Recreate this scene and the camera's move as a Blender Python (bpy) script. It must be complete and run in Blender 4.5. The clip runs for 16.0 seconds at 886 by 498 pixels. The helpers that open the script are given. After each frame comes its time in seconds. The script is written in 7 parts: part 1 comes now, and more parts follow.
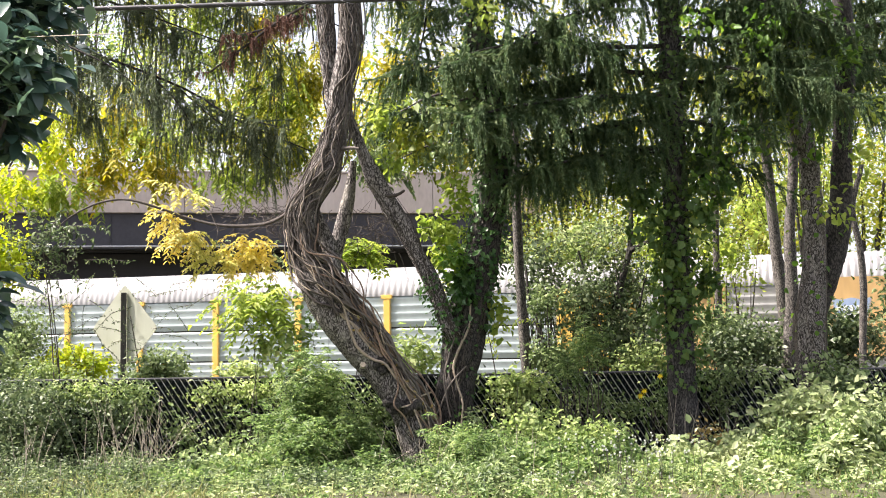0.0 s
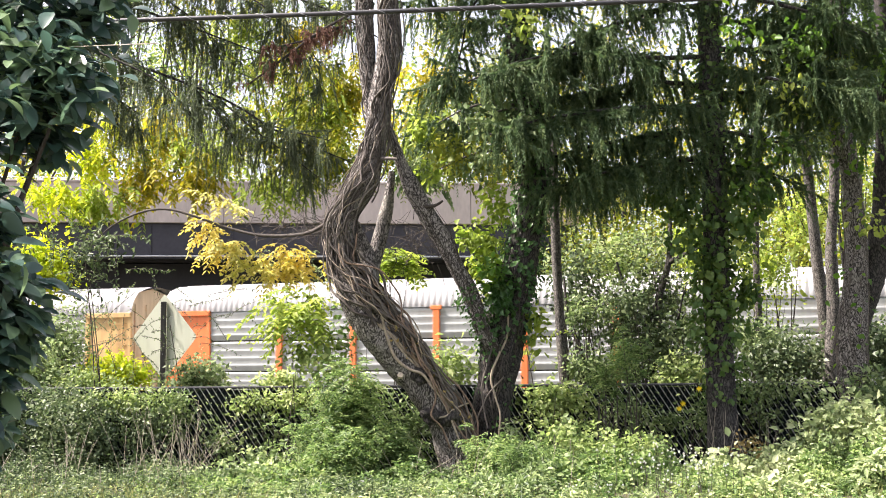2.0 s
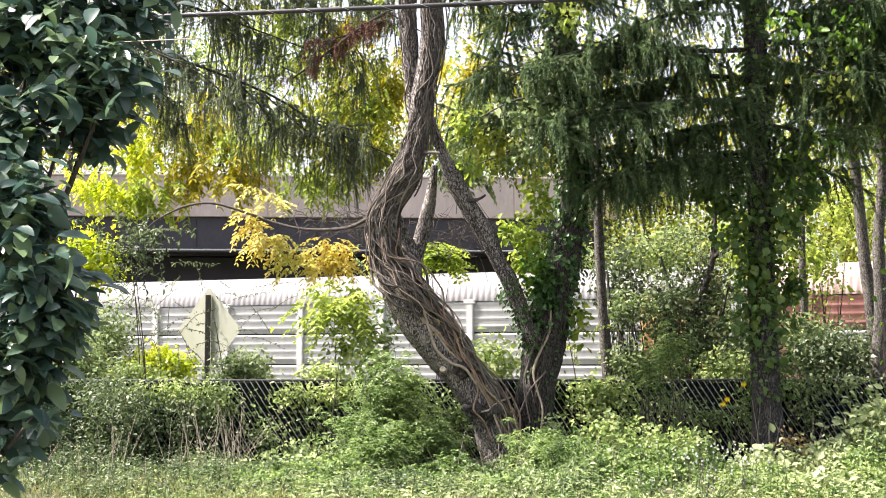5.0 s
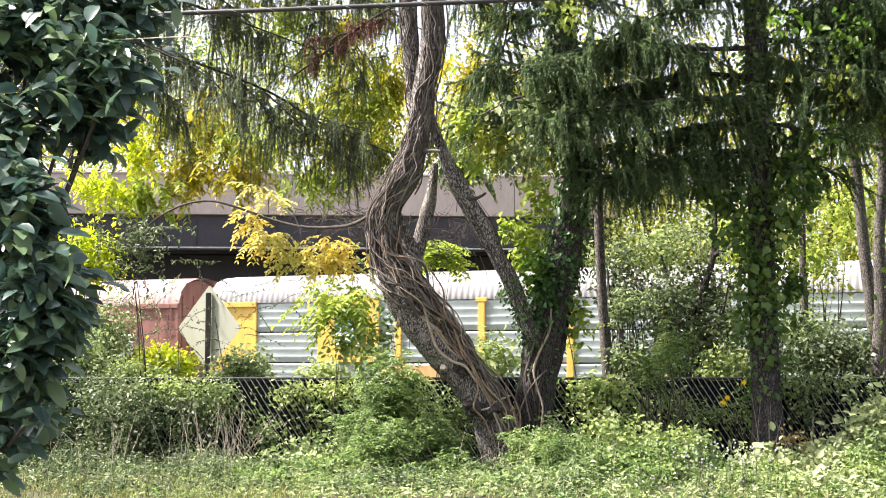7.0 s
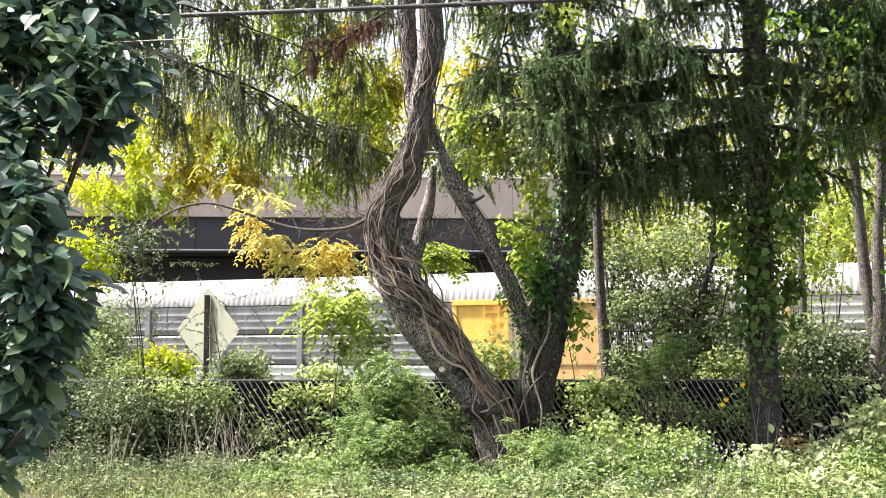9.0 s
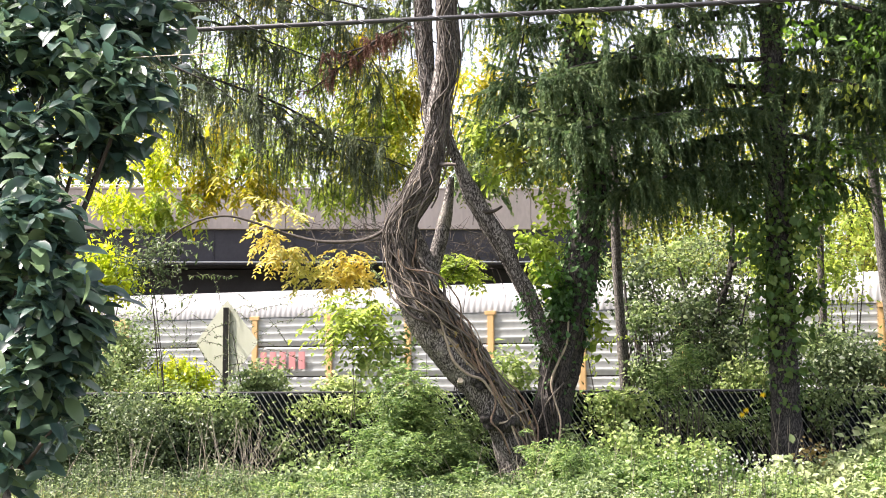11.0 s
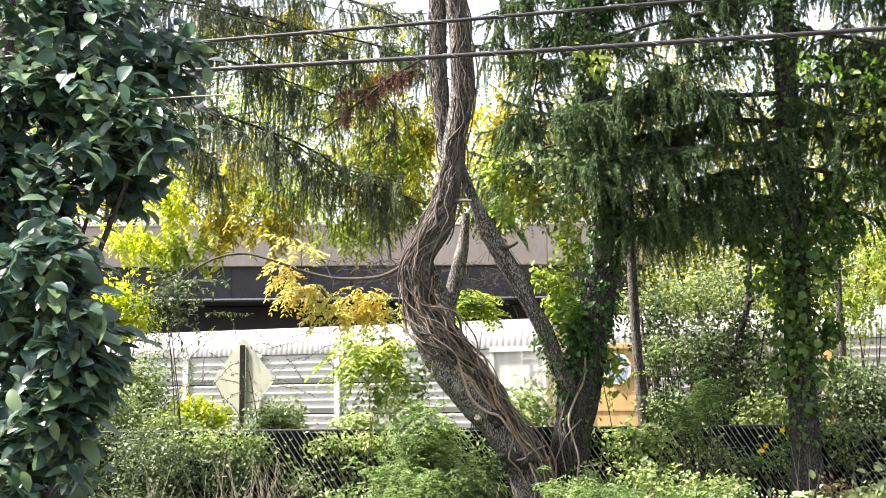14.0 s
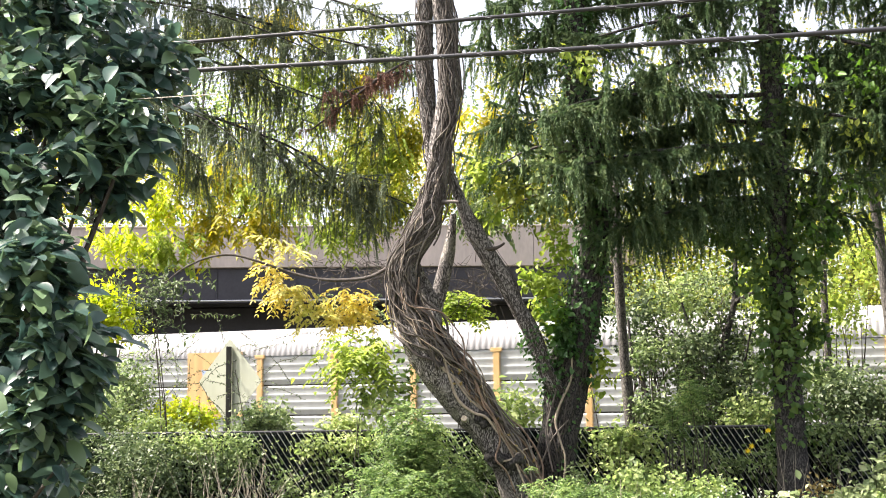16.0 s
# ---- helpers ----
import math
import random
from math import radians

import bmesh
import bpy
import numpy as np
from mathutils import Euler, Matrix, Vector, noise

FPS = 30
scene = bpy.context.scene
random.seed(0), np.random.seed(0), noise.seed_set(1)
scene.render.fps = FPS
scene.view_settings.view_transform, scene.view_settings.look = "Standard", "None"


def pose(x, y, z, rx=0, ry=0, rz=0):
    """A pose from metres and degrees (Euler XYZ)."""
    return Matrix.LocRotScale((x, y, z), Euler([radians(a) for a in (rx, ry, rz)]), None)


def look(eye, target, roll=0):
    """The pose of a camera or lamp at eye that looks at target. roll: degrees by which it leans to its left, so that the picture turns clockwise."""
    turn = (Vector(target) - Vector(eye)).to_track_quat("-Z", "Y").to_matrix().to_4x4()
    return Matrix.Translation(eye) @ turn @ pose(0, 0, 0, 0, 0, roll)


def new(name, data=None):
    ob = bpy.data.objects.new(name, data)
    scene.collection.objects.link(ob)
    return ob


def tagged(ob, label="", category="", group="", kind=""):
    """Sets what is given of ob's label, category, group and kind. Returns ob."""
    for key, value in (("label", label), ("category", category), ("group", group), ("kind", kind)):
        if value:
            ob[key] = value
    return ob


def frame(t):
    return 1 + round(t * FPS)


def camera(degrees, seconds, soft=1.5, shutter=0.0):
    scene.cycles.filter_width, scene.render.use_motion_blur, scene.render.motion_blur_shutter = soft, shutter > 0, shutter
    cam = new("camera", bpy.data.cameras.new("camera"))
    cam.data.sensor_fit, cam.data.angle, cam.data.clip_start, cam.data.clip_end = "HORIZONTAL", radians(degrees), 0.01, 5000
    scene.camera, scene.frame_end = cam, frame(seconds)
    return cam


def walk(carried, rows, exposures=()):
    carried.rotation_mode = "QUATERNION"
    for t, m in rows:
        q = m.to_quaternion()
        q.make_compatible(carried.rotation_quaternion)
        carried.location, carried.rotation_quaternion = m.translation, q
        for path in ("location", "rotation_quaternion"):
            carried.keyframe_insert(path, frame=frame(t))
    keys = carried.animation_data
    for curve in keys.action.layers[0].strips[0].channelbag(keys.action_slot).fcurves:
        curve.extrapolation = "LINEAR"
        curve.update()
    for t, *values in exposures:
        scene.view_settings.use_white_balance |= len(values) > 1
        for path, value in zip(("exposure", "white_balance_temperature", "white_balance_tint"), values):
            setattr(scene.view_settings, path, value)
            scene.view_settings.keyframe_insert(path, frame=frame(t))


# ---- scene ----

# ---- camera: held by hand, turned a little, hardly moved ----
EYE_HEIGHT = 1.7


def aim(yaw, pitch, roll, dx, dz):
    turn = Matrix.Rotation(radians(yaw), 4, "Z") @ Matrix.Rotation(radians(pitch), 4, "X") @ Matrix.Rotation(radians(roll), 4, "Y")
    return Matrix.Translation((dx, 0, EYE_HEIGHT + dz)) @ turn @ Matrix.Rotation(radians(90), 4, "X")


cam = camera(40, 16.0, soft=1.0, shutter=0.08)
walk(cam, [
    (0.0, aim(-3.846, 4.828, 0.757, -0.009, 0.010)),
    (0.5, aim(-3.830, 5.008, 0.769, -0.000, 0.007)),
    (1.0, aim(-3.628, 5.110, 0.701, -0.017, -0.002)),
    (1.5, aim(-2.957, 5.223, 0.502, -0.012, -0.007)),
    (2.0, aim(-2.062, 5.372, 0.358, -0.011, 0.001)),
    (2.5, aim(-1.125, 5.522, 0.246, -0.008, -0.004)),
    (3.0, aim(-0.475, 5.571, 0.179, -0.005, -0.000)),
    (3.5, aim(-0.106, 5.479, 0.129, -0.002, 0.001)),
    (4.0, aim(0.023, 5.292, 0.083, -0.001, -0.001)),
    (6.5, aim(-0.097, 5.042, 0.007, -0.002, 0.004)),
    (7.0, aim(0.000, 5.014, 0.000, 0.000, -0.000)),
    (7.5, aim(-0.007, 4.981, -0.056, -0.002, -0.005)),
    (8.0, aim(-0.095, 5.017, 0.002, -0.002, -0.002)),
    (10.5, aim(0.256, 5.434, 0.374, 0.000, 0.001)),
    (11.0, aim(0.796, 5.630, 0.295, 0.005, 0.007)),
    (11.5, aim(1.392, 5.884, 0.297, 0.003, 0.005)),
    (12.0, aim(1.904, 6.199, 0.331, 0.003, 0.007)),
    (12.5, aim(2.150, 6.523, 0.401, 0.005, 0.010)),
    (13.0, aim(2.098, 6.899, 0.530, 0.006, 0.015)),
    (13.5, aim(1.838, 7.179, 0.603, 0.007, 0.007)),
    (14.0, aim(1.549, 7.311, 0.589, 0.009, 0.018)),
    (14.5, aim(1.350, 7.349, 0.633, 0.006, 0.018)),
    (15.0, aim(1.228, 7.318, 0.611, 0.005, 0.014)),
    (15.5, aim(1.113, 7.277, 0.676, 0.008, 0.017)),
    (16.0, aim(0.917, 7.364, 0.708, 0.008, 0.014)),
], exposures=[(0.0, 1.70, 6560, 17), (3.0, 1.80, 6560, 17), (8.0, 1.80, 6560, 17), (11.0, 1.83, 6560, 17), (13.0, 1.89, 6620, 14), (16.0, 1.89, 6620, 14)])

# ---- world and sun ----
SUN_ELEVATION, SUN_AZIMUTH = 54, 274  # degrees; azimuth clockwise from +Y
world = bpy.data.worlds.new("sky")
scene.world = world
world.use_nodes = True
wt = world.node_tree
sky = wt.nodes.new("ShaderNodeTexSky")
sky.sky_type, sky.sun_disc = "NISHITA", False
sky.sun_elevation, sky.sun_rotation = radians(SUN_ELEVATION), radians(SUN_AZIMUTH)
sky.dust_density, sky.ozone_density, sky.air_density = 3.0, 1.0, 1.0
haze = wt.nodes.new("ShaderNodeHueSaturation")  # hazy autumn sky
haze.inputs["Saturation"].default_value = 0.4
wt.links.new(sky.outputs[0], haze.inputs["Color"])
wt.links.new(haze.outputs[0], wt.nodes["Background"].inputs["Color"])
wt.nodes["Background"].inputs["Strength"].default_value = 0.108
sun = new("sun", bpy.data.lights.new("sun", "SUN"))
sun.data.energy, sun.data.angle, sun.data.color = 4.8, radians(3), (1.0, 0.94, 0.85)
az, el = radians(SUN_AZIMUTH), radians(SUN_ELEVATION)
sun.matrix_basis = look((0, 0, 60), Vector((0, 0, 60)) - 10 * Vector((math.sin(az) * math.cos(el), math.cos(az) * math.cos(el), math.sin(el))))

# ---- materials ----


def nodes_of(name):
    mat = bpy.data.materials.new(name)
    mat.use_nodes = True
    return mat, mat.node_tree.nodes, mat.node_tree.links, mat.node_tree.nodes["Principled BSDF"]


def ramp_of(nodes, stops):
    r = nodes.new("ShaderNodeValToRGB")
    while len(r.color_ramp.elements) < len(stops):
        r.color_ramp.elements.new(0.5)
    for e, (p, c) in zip(r.color_ramp.elements, stops):
        e.position, e.color = p, (*c, 1)
    return r


def foliage(name, colours, rough=0.5, glow=0.35, patch=0.6, size=1.1):
    """Leaves: hue changes from leaf to leaf and from clump to clump; light passes through them."""
    mat, nodes, links, bsdf = nodes_of(name)
    geo = nodes.new("ShaderNodeNewGeometry")
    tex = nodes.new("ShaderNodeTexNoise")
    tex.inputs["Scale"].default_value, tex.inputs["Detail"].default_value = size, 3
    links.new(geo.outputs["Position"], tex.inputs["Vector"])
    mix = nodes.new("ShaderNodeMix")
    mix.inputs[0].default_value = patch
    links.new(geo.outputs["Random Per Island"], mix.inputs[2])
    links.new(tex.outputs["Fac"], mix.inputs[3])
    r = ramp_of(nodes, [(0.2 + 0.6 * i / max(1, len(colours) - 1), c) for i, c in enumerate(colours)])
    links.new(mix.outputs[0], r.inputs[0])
    links.new(r.outputs[0], bsdf.inputs["Base Color"])
    bsdf.inputs["Roughness"].default_value = rough
    bsdf.inputs["Specular IOR Level"].default_value = 0.3
    trans = nodes.new("ShaderNodeBsdfTranslucent")
    hue = nodes.new("ShaderNodeHueSaturation")
    hue.inputs["Value"].default_value, hue.inputs["Saturation"].default_value = 1.6, 1.1
    links.new(r.outputs[0], hue.inputs["Color"])
    links.new(hue.outputs[0], trans.inputs["Color"])
    add = nodes.new("ShaderNodeMixShader")
    add.inputs[0].default_value = glow
    links.new(bsdf.outputs[0], add.inputs[1])
    links.new(trans.outputs[0], add.inputs[2])
    links.new(add.outputs[0], nodes["Material Output"].inputs["Surface"])
    return mat


def rough_stuff(name, dark, light, scale=8.0, rough=0.85, bump=0.4, stretch=(1, 1, 1), metal=0.0, fine=60.0, detail=6):
    """A matt surface with stains at one scale and grain at another."""
    mat, nodes, links, bsdf = nodes_of(name)
    co = nodes.new("ShaderNodeTexCoord")
    mp = nodes.new("ShaderNodeMapping")
    mp.inputs["Scale"].default_value = stretch
    links.new(co.outputs["Object"], mp.inputs["Vector"])
    big, small = nodes.new("ShaderNodeTexNoise"), nodes.new("ShaderNodeTexNoise")
    for tex, sc in ((big, scale), (small, fine)):
        tex.inputs["Scale"].default_value, tex.inputs["Detail"].default_value = sc, detail
        links.new(mp.outputs[0], tex.inputs["Vector"])
    mix = nodes.new("ShaderNodeMix")
    mix.inputs[0].default_value = 0.4
    links.new(big.outputs["Fac"], mix.inputs[2])
    links.new(small.outputs["Fac"], mix.inputs[3])
    r = ramp_of(nodes, [(0.32, dark), (0.68, light)])
    links.new(mix.outputs[0], r.inputs[0])
    links.new(r.outputs[0], bsdf.inputs["Base Color"])
    bsdf.inputs["Roughness"].default_value, bsdf.inputs["Metallic"].default_value = rough, metal
    if bump:
        b = nodes.new("ShaderNodeBump")
        b.inputs["Strength"].default_value, b.inputs["Distance"].default_value = bump, 0.03
        links.new(mix.outputs[0], b.inputs["Height"])
        links.new(b.outputs[0], bsdf.inputs["Normal"])
    return mat


def bark_stuff(name, dark, light, ridge=26.0, depth=0.8):
    """Furrowed bark: plates stretched along the stem, with pale lichen patches."""
    mat, nodes, links, bsdf = nodes_of(name)
    co = nodes.new("ShaderNodeTexCoord")
    mp = nodes.new("ShaderNodeMapping")
    mp.inputs["Scale"].default_value = (1, 1, 0.42)
    links.new(co.outputs["Object"], mp.inputs["Vector"])
    vor = nodes.new("ShaderNodeTexVoronoi")
    vor.feature = "DISTANCE_TO_EDGE"
    vor.inputs["Scale"].default_value = ridge
    warp = nodes.new("ShaderNodeTexNoise")
    warp.inputs["Scale"].default_value, warp.inputs["Detail"].default_value = 9, 5
    links.new(mp.outputs[0], warp.inputs["Vector"])
    add = nodes.new("ShaderNodeMix")
    add.data_type, add.blend_type = "RGBA", "LINEAR_LIGHT"
    add.inputs[0].default_value = 0.09
    links.new(mp.outputs[0], add.inputs[6])
    links.new(warp.outputs["Color"], add.inputs[7])
    links.new(add.outputs[2], vor.inputs["Vector"])
    r = ramp_of(nodes, [(0.0, tuple(0.5 * c for c in dark)), (0.05, dark), (0.17, tuple(0.8 * c for c in light)), (0.4, light)])
    grain = nodes.new("ShaderNodeTexNoise")
    grain.inputs["Scale"].default_value, grain.inputs["Detail"].default_value = 42, 6
    links.new(mp.outputs[0], grain.inputs["Vector"])
    rough = nodes.new("ShaderNodeMath")
    rough.operation = "MULTIPLY_ADD"
    rough.inputs[1].default_value, rough.inputs[2].default_value = 0.35, -0.19
    links.new(grain.outputs["Fac"], rough.inputs[0])
    worn = nodes.new("ShaderNodeMath")
    links.new(vor.outputs["Distance"], worn.inputs[0])
    links.new(rough.outputs[0], worn.inputs[1])
    links.new(worn.outputs[0], r.inputs[0])
    lichen = nodes.new("ShaderNodeTexNoise")
    lichen.inputs["Scale"].default_value, lichen.inputs["Detail"].default_value = 3.5, 7
    links.new(co.outputs["Object"], lichen.inputs["Vector"])
    lr = ramp_of(nodes, [(0.55, (0, 0, 0)), (0.72, (0.35, 0.35, 0.35))])
    links.new(lichen.outputs["Fac"], lr.inputs[0])
    mx = nodes.new("ShaderNodeMix")
    mx.data_type = "RGBA"
    links.new(lr.outputs[0], mx.inputs[0])
    links.new(r.outputs[0], mx.inputs[6])
    mx.inputs[7].default_value = (light[0] * 1.25, light[1] * 1.3, light[2] * 1.2, 1)
    links.new(mx.outputs[2], bsdf.inputs["Base Color"])
    bsdf.inputs["Roughness"].default_value = 0.9
    b = nodes.new("ShaderNodeBump")
    b.inputs["Strength"].default_value, b.inputs["Distance"].default_value = depth, 0.04
    links.new(r.outputs[0], b.inputs["Height"])
    links.new(b.outputs[0], bsdf.inputs["Normal"])
    return mat


def paint(name, colour, rough=0.45, metal=0.0, dirt=0.25, streak=True):
    """Weathered paint or sheet metal with rain streaks."""
    mat, nodes, links, bsdf = nodes_of(name)
    co = nodes.new("ShaderNodeTexCoord")
    mp = nodes.new("ShaderNodeMapping")
    mp.inputs["Scale"].default_value = (3.0, 3.0, 0.5) if streak else (1.5, 1.5, 1.5)
    links.new(co.outputs["Object"], mp.inputs["Vector"])
    tex = nodes.new("ShaderNodeTexNoise")
    tex.inputs["Scale"].default_value, tex.inputs["Detail"].default_value = 1.6, 8
    links.new(mp.outputs[0], tex.inputs["Vector"])
    r = ramp_of(nodes, [(0.35, tuple(c * (1 - dirt) for c in colour)), (0.62, colour)])
    links.new(tex.outputs["Fac"], r.inputs[0])
    links.new(r.outputs[0], bsdf.inputs["Base Color"])
    bsdf.inputs["Roughness"].default_value, bsdf.inputs["Metallic"].default_value = rough, metal
    return mat


BARK = bark_stuff("bark", (0.045, 0.038, 0.034), (0.33, 0.298, 0.275), 31, 1.0)
BARK_DARK = bark_stuff("bark_dark", (0.012, 0.010, 0.009), (0.066, 0.057, 0.05), 24)
BARK_RIDGED = bark_stuff("ridged_bark", (0.009, 0.008, 0.007), (0.07, 0.06, 0.053), 30, 1.0)
BARK_SPRUCE = bark_stuff("spruce_bark", (0.016, 0.014, 0.013), (0.095, 0.085, 0.078), 28)
BARK_GREY = bark_stuff("bark_grey", (0.04, 0.036, 0.032), (0.165, 0.148, 0.132), 34, 0.5)
TWIG = rough_stuff("twig", (0.022, 0.018, 0.015), (0.085, 0.068, 0.056), 20)
VINE = rough_stuff("vine_stem", (0.045, 0.038, 0.033), (0.185, 0.155, 0.13), 5, 0.8, 0.5)
VINE_RED = rough_stuff("ruddy_vine_stem", (0.07, 0.045, 0.032), (0.28, 0.19, 0.13), 6, 0.8, 0.5)
VINE_PALE = rough_stuff("pale_vine_stem", (0.20, 0.16, 0.115), (0.44, 0.36, 0.27), 14, 0.8, 0.5)
DRY = rough_stuff("dry_stalk", (0.20, 0.165, 0.12), (0.46, 0.41, 0.33), 12)
SPRUCE = foliage("spruce_needles", [(0.03, 0.058, 0.028), (0.066, 0.106, 0.046), (0.145, 0.18, 0.072)], 0.75, 0.3, 0.75, 4.0)
SPRUCE_FAR = foliage("spruce_needles_grey", [(0.042, 0.062, 0.036), (0.084, 0.108, 0.06), (0.165, 0.18, 0.095)], 0.6, 0.3, 0.8, 5.0)
SPRUCE_RED = foliage("dead_needles", [(0.14, 0.075, 0.055), (0.26, 0.145, 0.11)], 0.7, 0.2)
# lime leaf with the sunlight on it put into brighter colours
BRIGHT = foliage("sunlit_lime_leaf", [(0.24, 0.34, 0.03), (0.42, 0.48, 0.05), (0.60, 0.60, 0.09)], 0.5, 0.5)
GLOSSY = foliage("glossy_leaf", [(0.032, 0.066, 0.056), (0.068, 0.122, 0.095), (0.14, 0.21, 0.10)], 0.33, 0.25, 0.3)
GLOSSY.node_tree.nodes["Principled BSDF"].inputs["Specular IOR Level"].default_value = 0.6
IVY = foliage("ivy_leaf", [(0.022, 0.06, 0.018), (0.05, 0.11, 0.03), (0.08, 0.16, 0.04)], 0.4, 0.25)
CREEPER = foliage("creeper_leaf", [(0.05, 0.12, 0.02), (0.10, 0.19, 0.03), (0.18, 0.26, 0.04)], 0.45, 0.4)
# darker copy of CREEPER: the shade round the spruce trunk is in its colour
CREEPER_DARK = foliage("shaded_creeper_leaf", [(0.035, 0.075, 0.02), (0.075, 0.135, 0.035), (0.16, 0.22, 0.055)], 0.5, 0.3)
YELLOW = foliage("yellowing_leaf", [(0.13, 0.15, 0.025), (0.30, 0.28, 0.035), (0.50, 0.40, 0.05)], 0.55, 0.42)
OLIVE = foliage("olive_leaf", [(0.07, 0.105, 0.015), (0.18, 0.21, 0.03), (0.36, 0.34, 0.05)], 0.55, 0.38)
AMBER = foliage("amber_leaf", [(0.32, 0.29, 0.05), (0.52, 0.43, 0.11), (0.62, 0.55, 0.26)], 0.6, 0.5)
AMBER_PALE = foliage("pale_amber_leaf", [(0.30, 0.31, 0.07), (0.50, 0.46, 0.16), (0.64, 0.60, 0.30)], 0.6, 0.5)
LIME = foliage("lime_leaf", [(0.12, 0.185, 0.035), (0.24, 0.31, 0.06), (0.42, 0.46, 0.12)], 0.5, 0.5)
# near-black first stops of FERN, SHRUB, SHRUB_DARK paint shaded gaps among the leaves
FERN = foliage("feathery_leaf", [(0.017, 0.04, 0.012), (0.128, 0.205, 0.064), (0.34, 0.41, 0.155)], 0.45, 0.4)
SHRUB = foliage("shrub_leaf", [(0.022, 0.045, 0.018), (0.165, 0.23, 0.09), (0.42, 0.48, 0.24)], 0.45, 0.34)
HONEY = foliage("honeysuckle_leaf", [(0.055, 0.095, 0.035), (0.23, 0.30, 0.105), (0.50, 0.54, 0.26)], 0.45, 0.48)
# about half of SHRUB: shade within and under the thickets put into the leaf
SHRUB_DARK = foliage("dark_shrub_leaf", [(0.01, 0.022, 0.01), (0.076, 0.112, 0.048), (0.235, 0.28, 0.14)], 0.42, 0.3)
# pale leaf, with the sunlight on the right-hand weeds also in its colour
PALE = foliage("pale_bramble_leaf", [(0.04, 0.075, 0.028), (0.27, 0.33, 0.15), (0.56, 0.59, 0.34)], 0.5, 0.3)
GRASS = foliage("grass_blade", [(0.06, 0.085, 0.025), (0.15, 0.175, 0.06), (0.38, 0.34, 0.17)], 0.55, 0.3)
STRAW = foliage("withered_leaf", [(0.20, 0.13, 0.05), (0.36, 0.27, 0.11), (0.42, 0.38, 0.16)], 0.7, 0.3)
PETAL = foliage("aster_petal", [(0.75, 0.75, 0.7), (0.85, 0.85, 0.82)], 0.6, 0.3)
GOLD = foliage("gold_petal", [(0.75, 0.55, 0.02), (0.85, 0.62, 0.03)], 0.6, 0.3)
SOIL = rough_stuff("soil", (0.028, 0.026, 0.014), (0.075, 0.075, 0.032), 2.5, 0.95, 0.6, fine=25)
BALLAST = rough_stuff("ballast", (0.10, 0.095, 0.09), (0.30, 0.28, 0.26), 14, 0.95, 0.8, fine=40)
STEEL = rough_stuff("rail_steel", (0.12, 0.08, 0.06), (0.28, 0.22, 0.18), 6, 0.5, 0.2, metal=0.6)
SLEEPER = rough_stuff("sleeper_wood", (0.05, 0.04, 0.035), (0.13, 0.11, 0.09), 5)
CONCRETE = rough_stuff("concrete", (0.38, 0.32, 0.29), (0.56, 0.475, 0.435), 0.5, 0.9, 0.15, (1, 1, 0.35), fine=6)
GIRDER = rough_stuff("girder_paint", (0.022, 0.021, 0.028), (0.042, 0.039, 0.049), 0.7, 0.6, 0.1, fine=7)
PIPE = rough_stuff("pipe_zinc", (0.40, 0.40, 0.42), (0.6, 0.6, 0.62), 4, 0.5, 0.1, metal=0.2)
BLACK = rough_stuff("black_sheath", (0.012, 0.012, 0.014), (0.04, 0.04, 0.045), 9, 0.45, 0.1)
# albedo raised so that the fence wire carries its sun glints in the colour
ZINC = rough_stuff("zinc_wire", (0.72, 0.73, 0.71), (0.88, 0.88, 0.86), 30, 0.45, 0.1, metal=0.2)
# blacker than such cloth is: the shade at the fence is in its colour
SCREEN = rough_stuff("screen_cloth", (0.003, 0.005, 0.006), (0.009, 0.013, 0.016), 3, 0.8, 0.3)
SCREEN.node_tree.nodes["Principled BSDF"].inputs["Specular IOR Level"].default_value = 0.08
SIGN_BACK = paint("sign_back", (0.42, 0.43, 0.34), 0.5, 0.3, 0.12)
POST = rough_stuff("post_wood", (0.022, 0.02, 0.018), (0.075, 0.068, 0.06), 10, 0.85, 0.4, (1, 1, 0.15))

# ---- mesh tools ----
def quads(name, verts, faces, mat):
    """A mesh from an (n, 3) array of points and an (m, 4) or (m, 3) array of faces."""
    verts, faces = np.asarray(verts, float), np.asarray(faces, int)
    me = bpy.data.meshes.new(name)
    me.vertices.add(len(verts))
    me.vertices.foreach_set("co", verts.ravel())
    me.loops.add(faces.size)
    me.loops.foreach_set("vertex_index", faces.ravel())
    me.polygons.add(len(faces))
    me.polygons.foreach_set("loop_start", np.arange(len(faces)) * faces.shape[1])
    me.update(calc_edges=True)
    me.materials.append(mat)
    return me


def smooth(me):
    me.polygons.foreach_set("use_smooth", np.ones(len(me.polygons), bool))
    return me


def thing(name, label, category, at=(0, 0, 0), group="", kind=""):
    ob = new(name)
    ob.empty_display_size = 0.2
    ob.matrix_basis = Matrix.Translation(at)
    return tagged(ob, label, category, group, kind)


def under(name, me, parent, label="", kind=""):
    """Links a mesh made in world metres (or in its thing's space) as a part of parent."""
    ob = new(name, me)
    ob.parent = parent
    return tagged(ob, label, "", "", kind)


def part(name, bm, mat, parent, label=""):
    me = bpy.data.meshes.new(name)
    bm.to_mesh(me)
    bm.free()
    me.materials.append(mat)
    return under(name, me, parent, label)


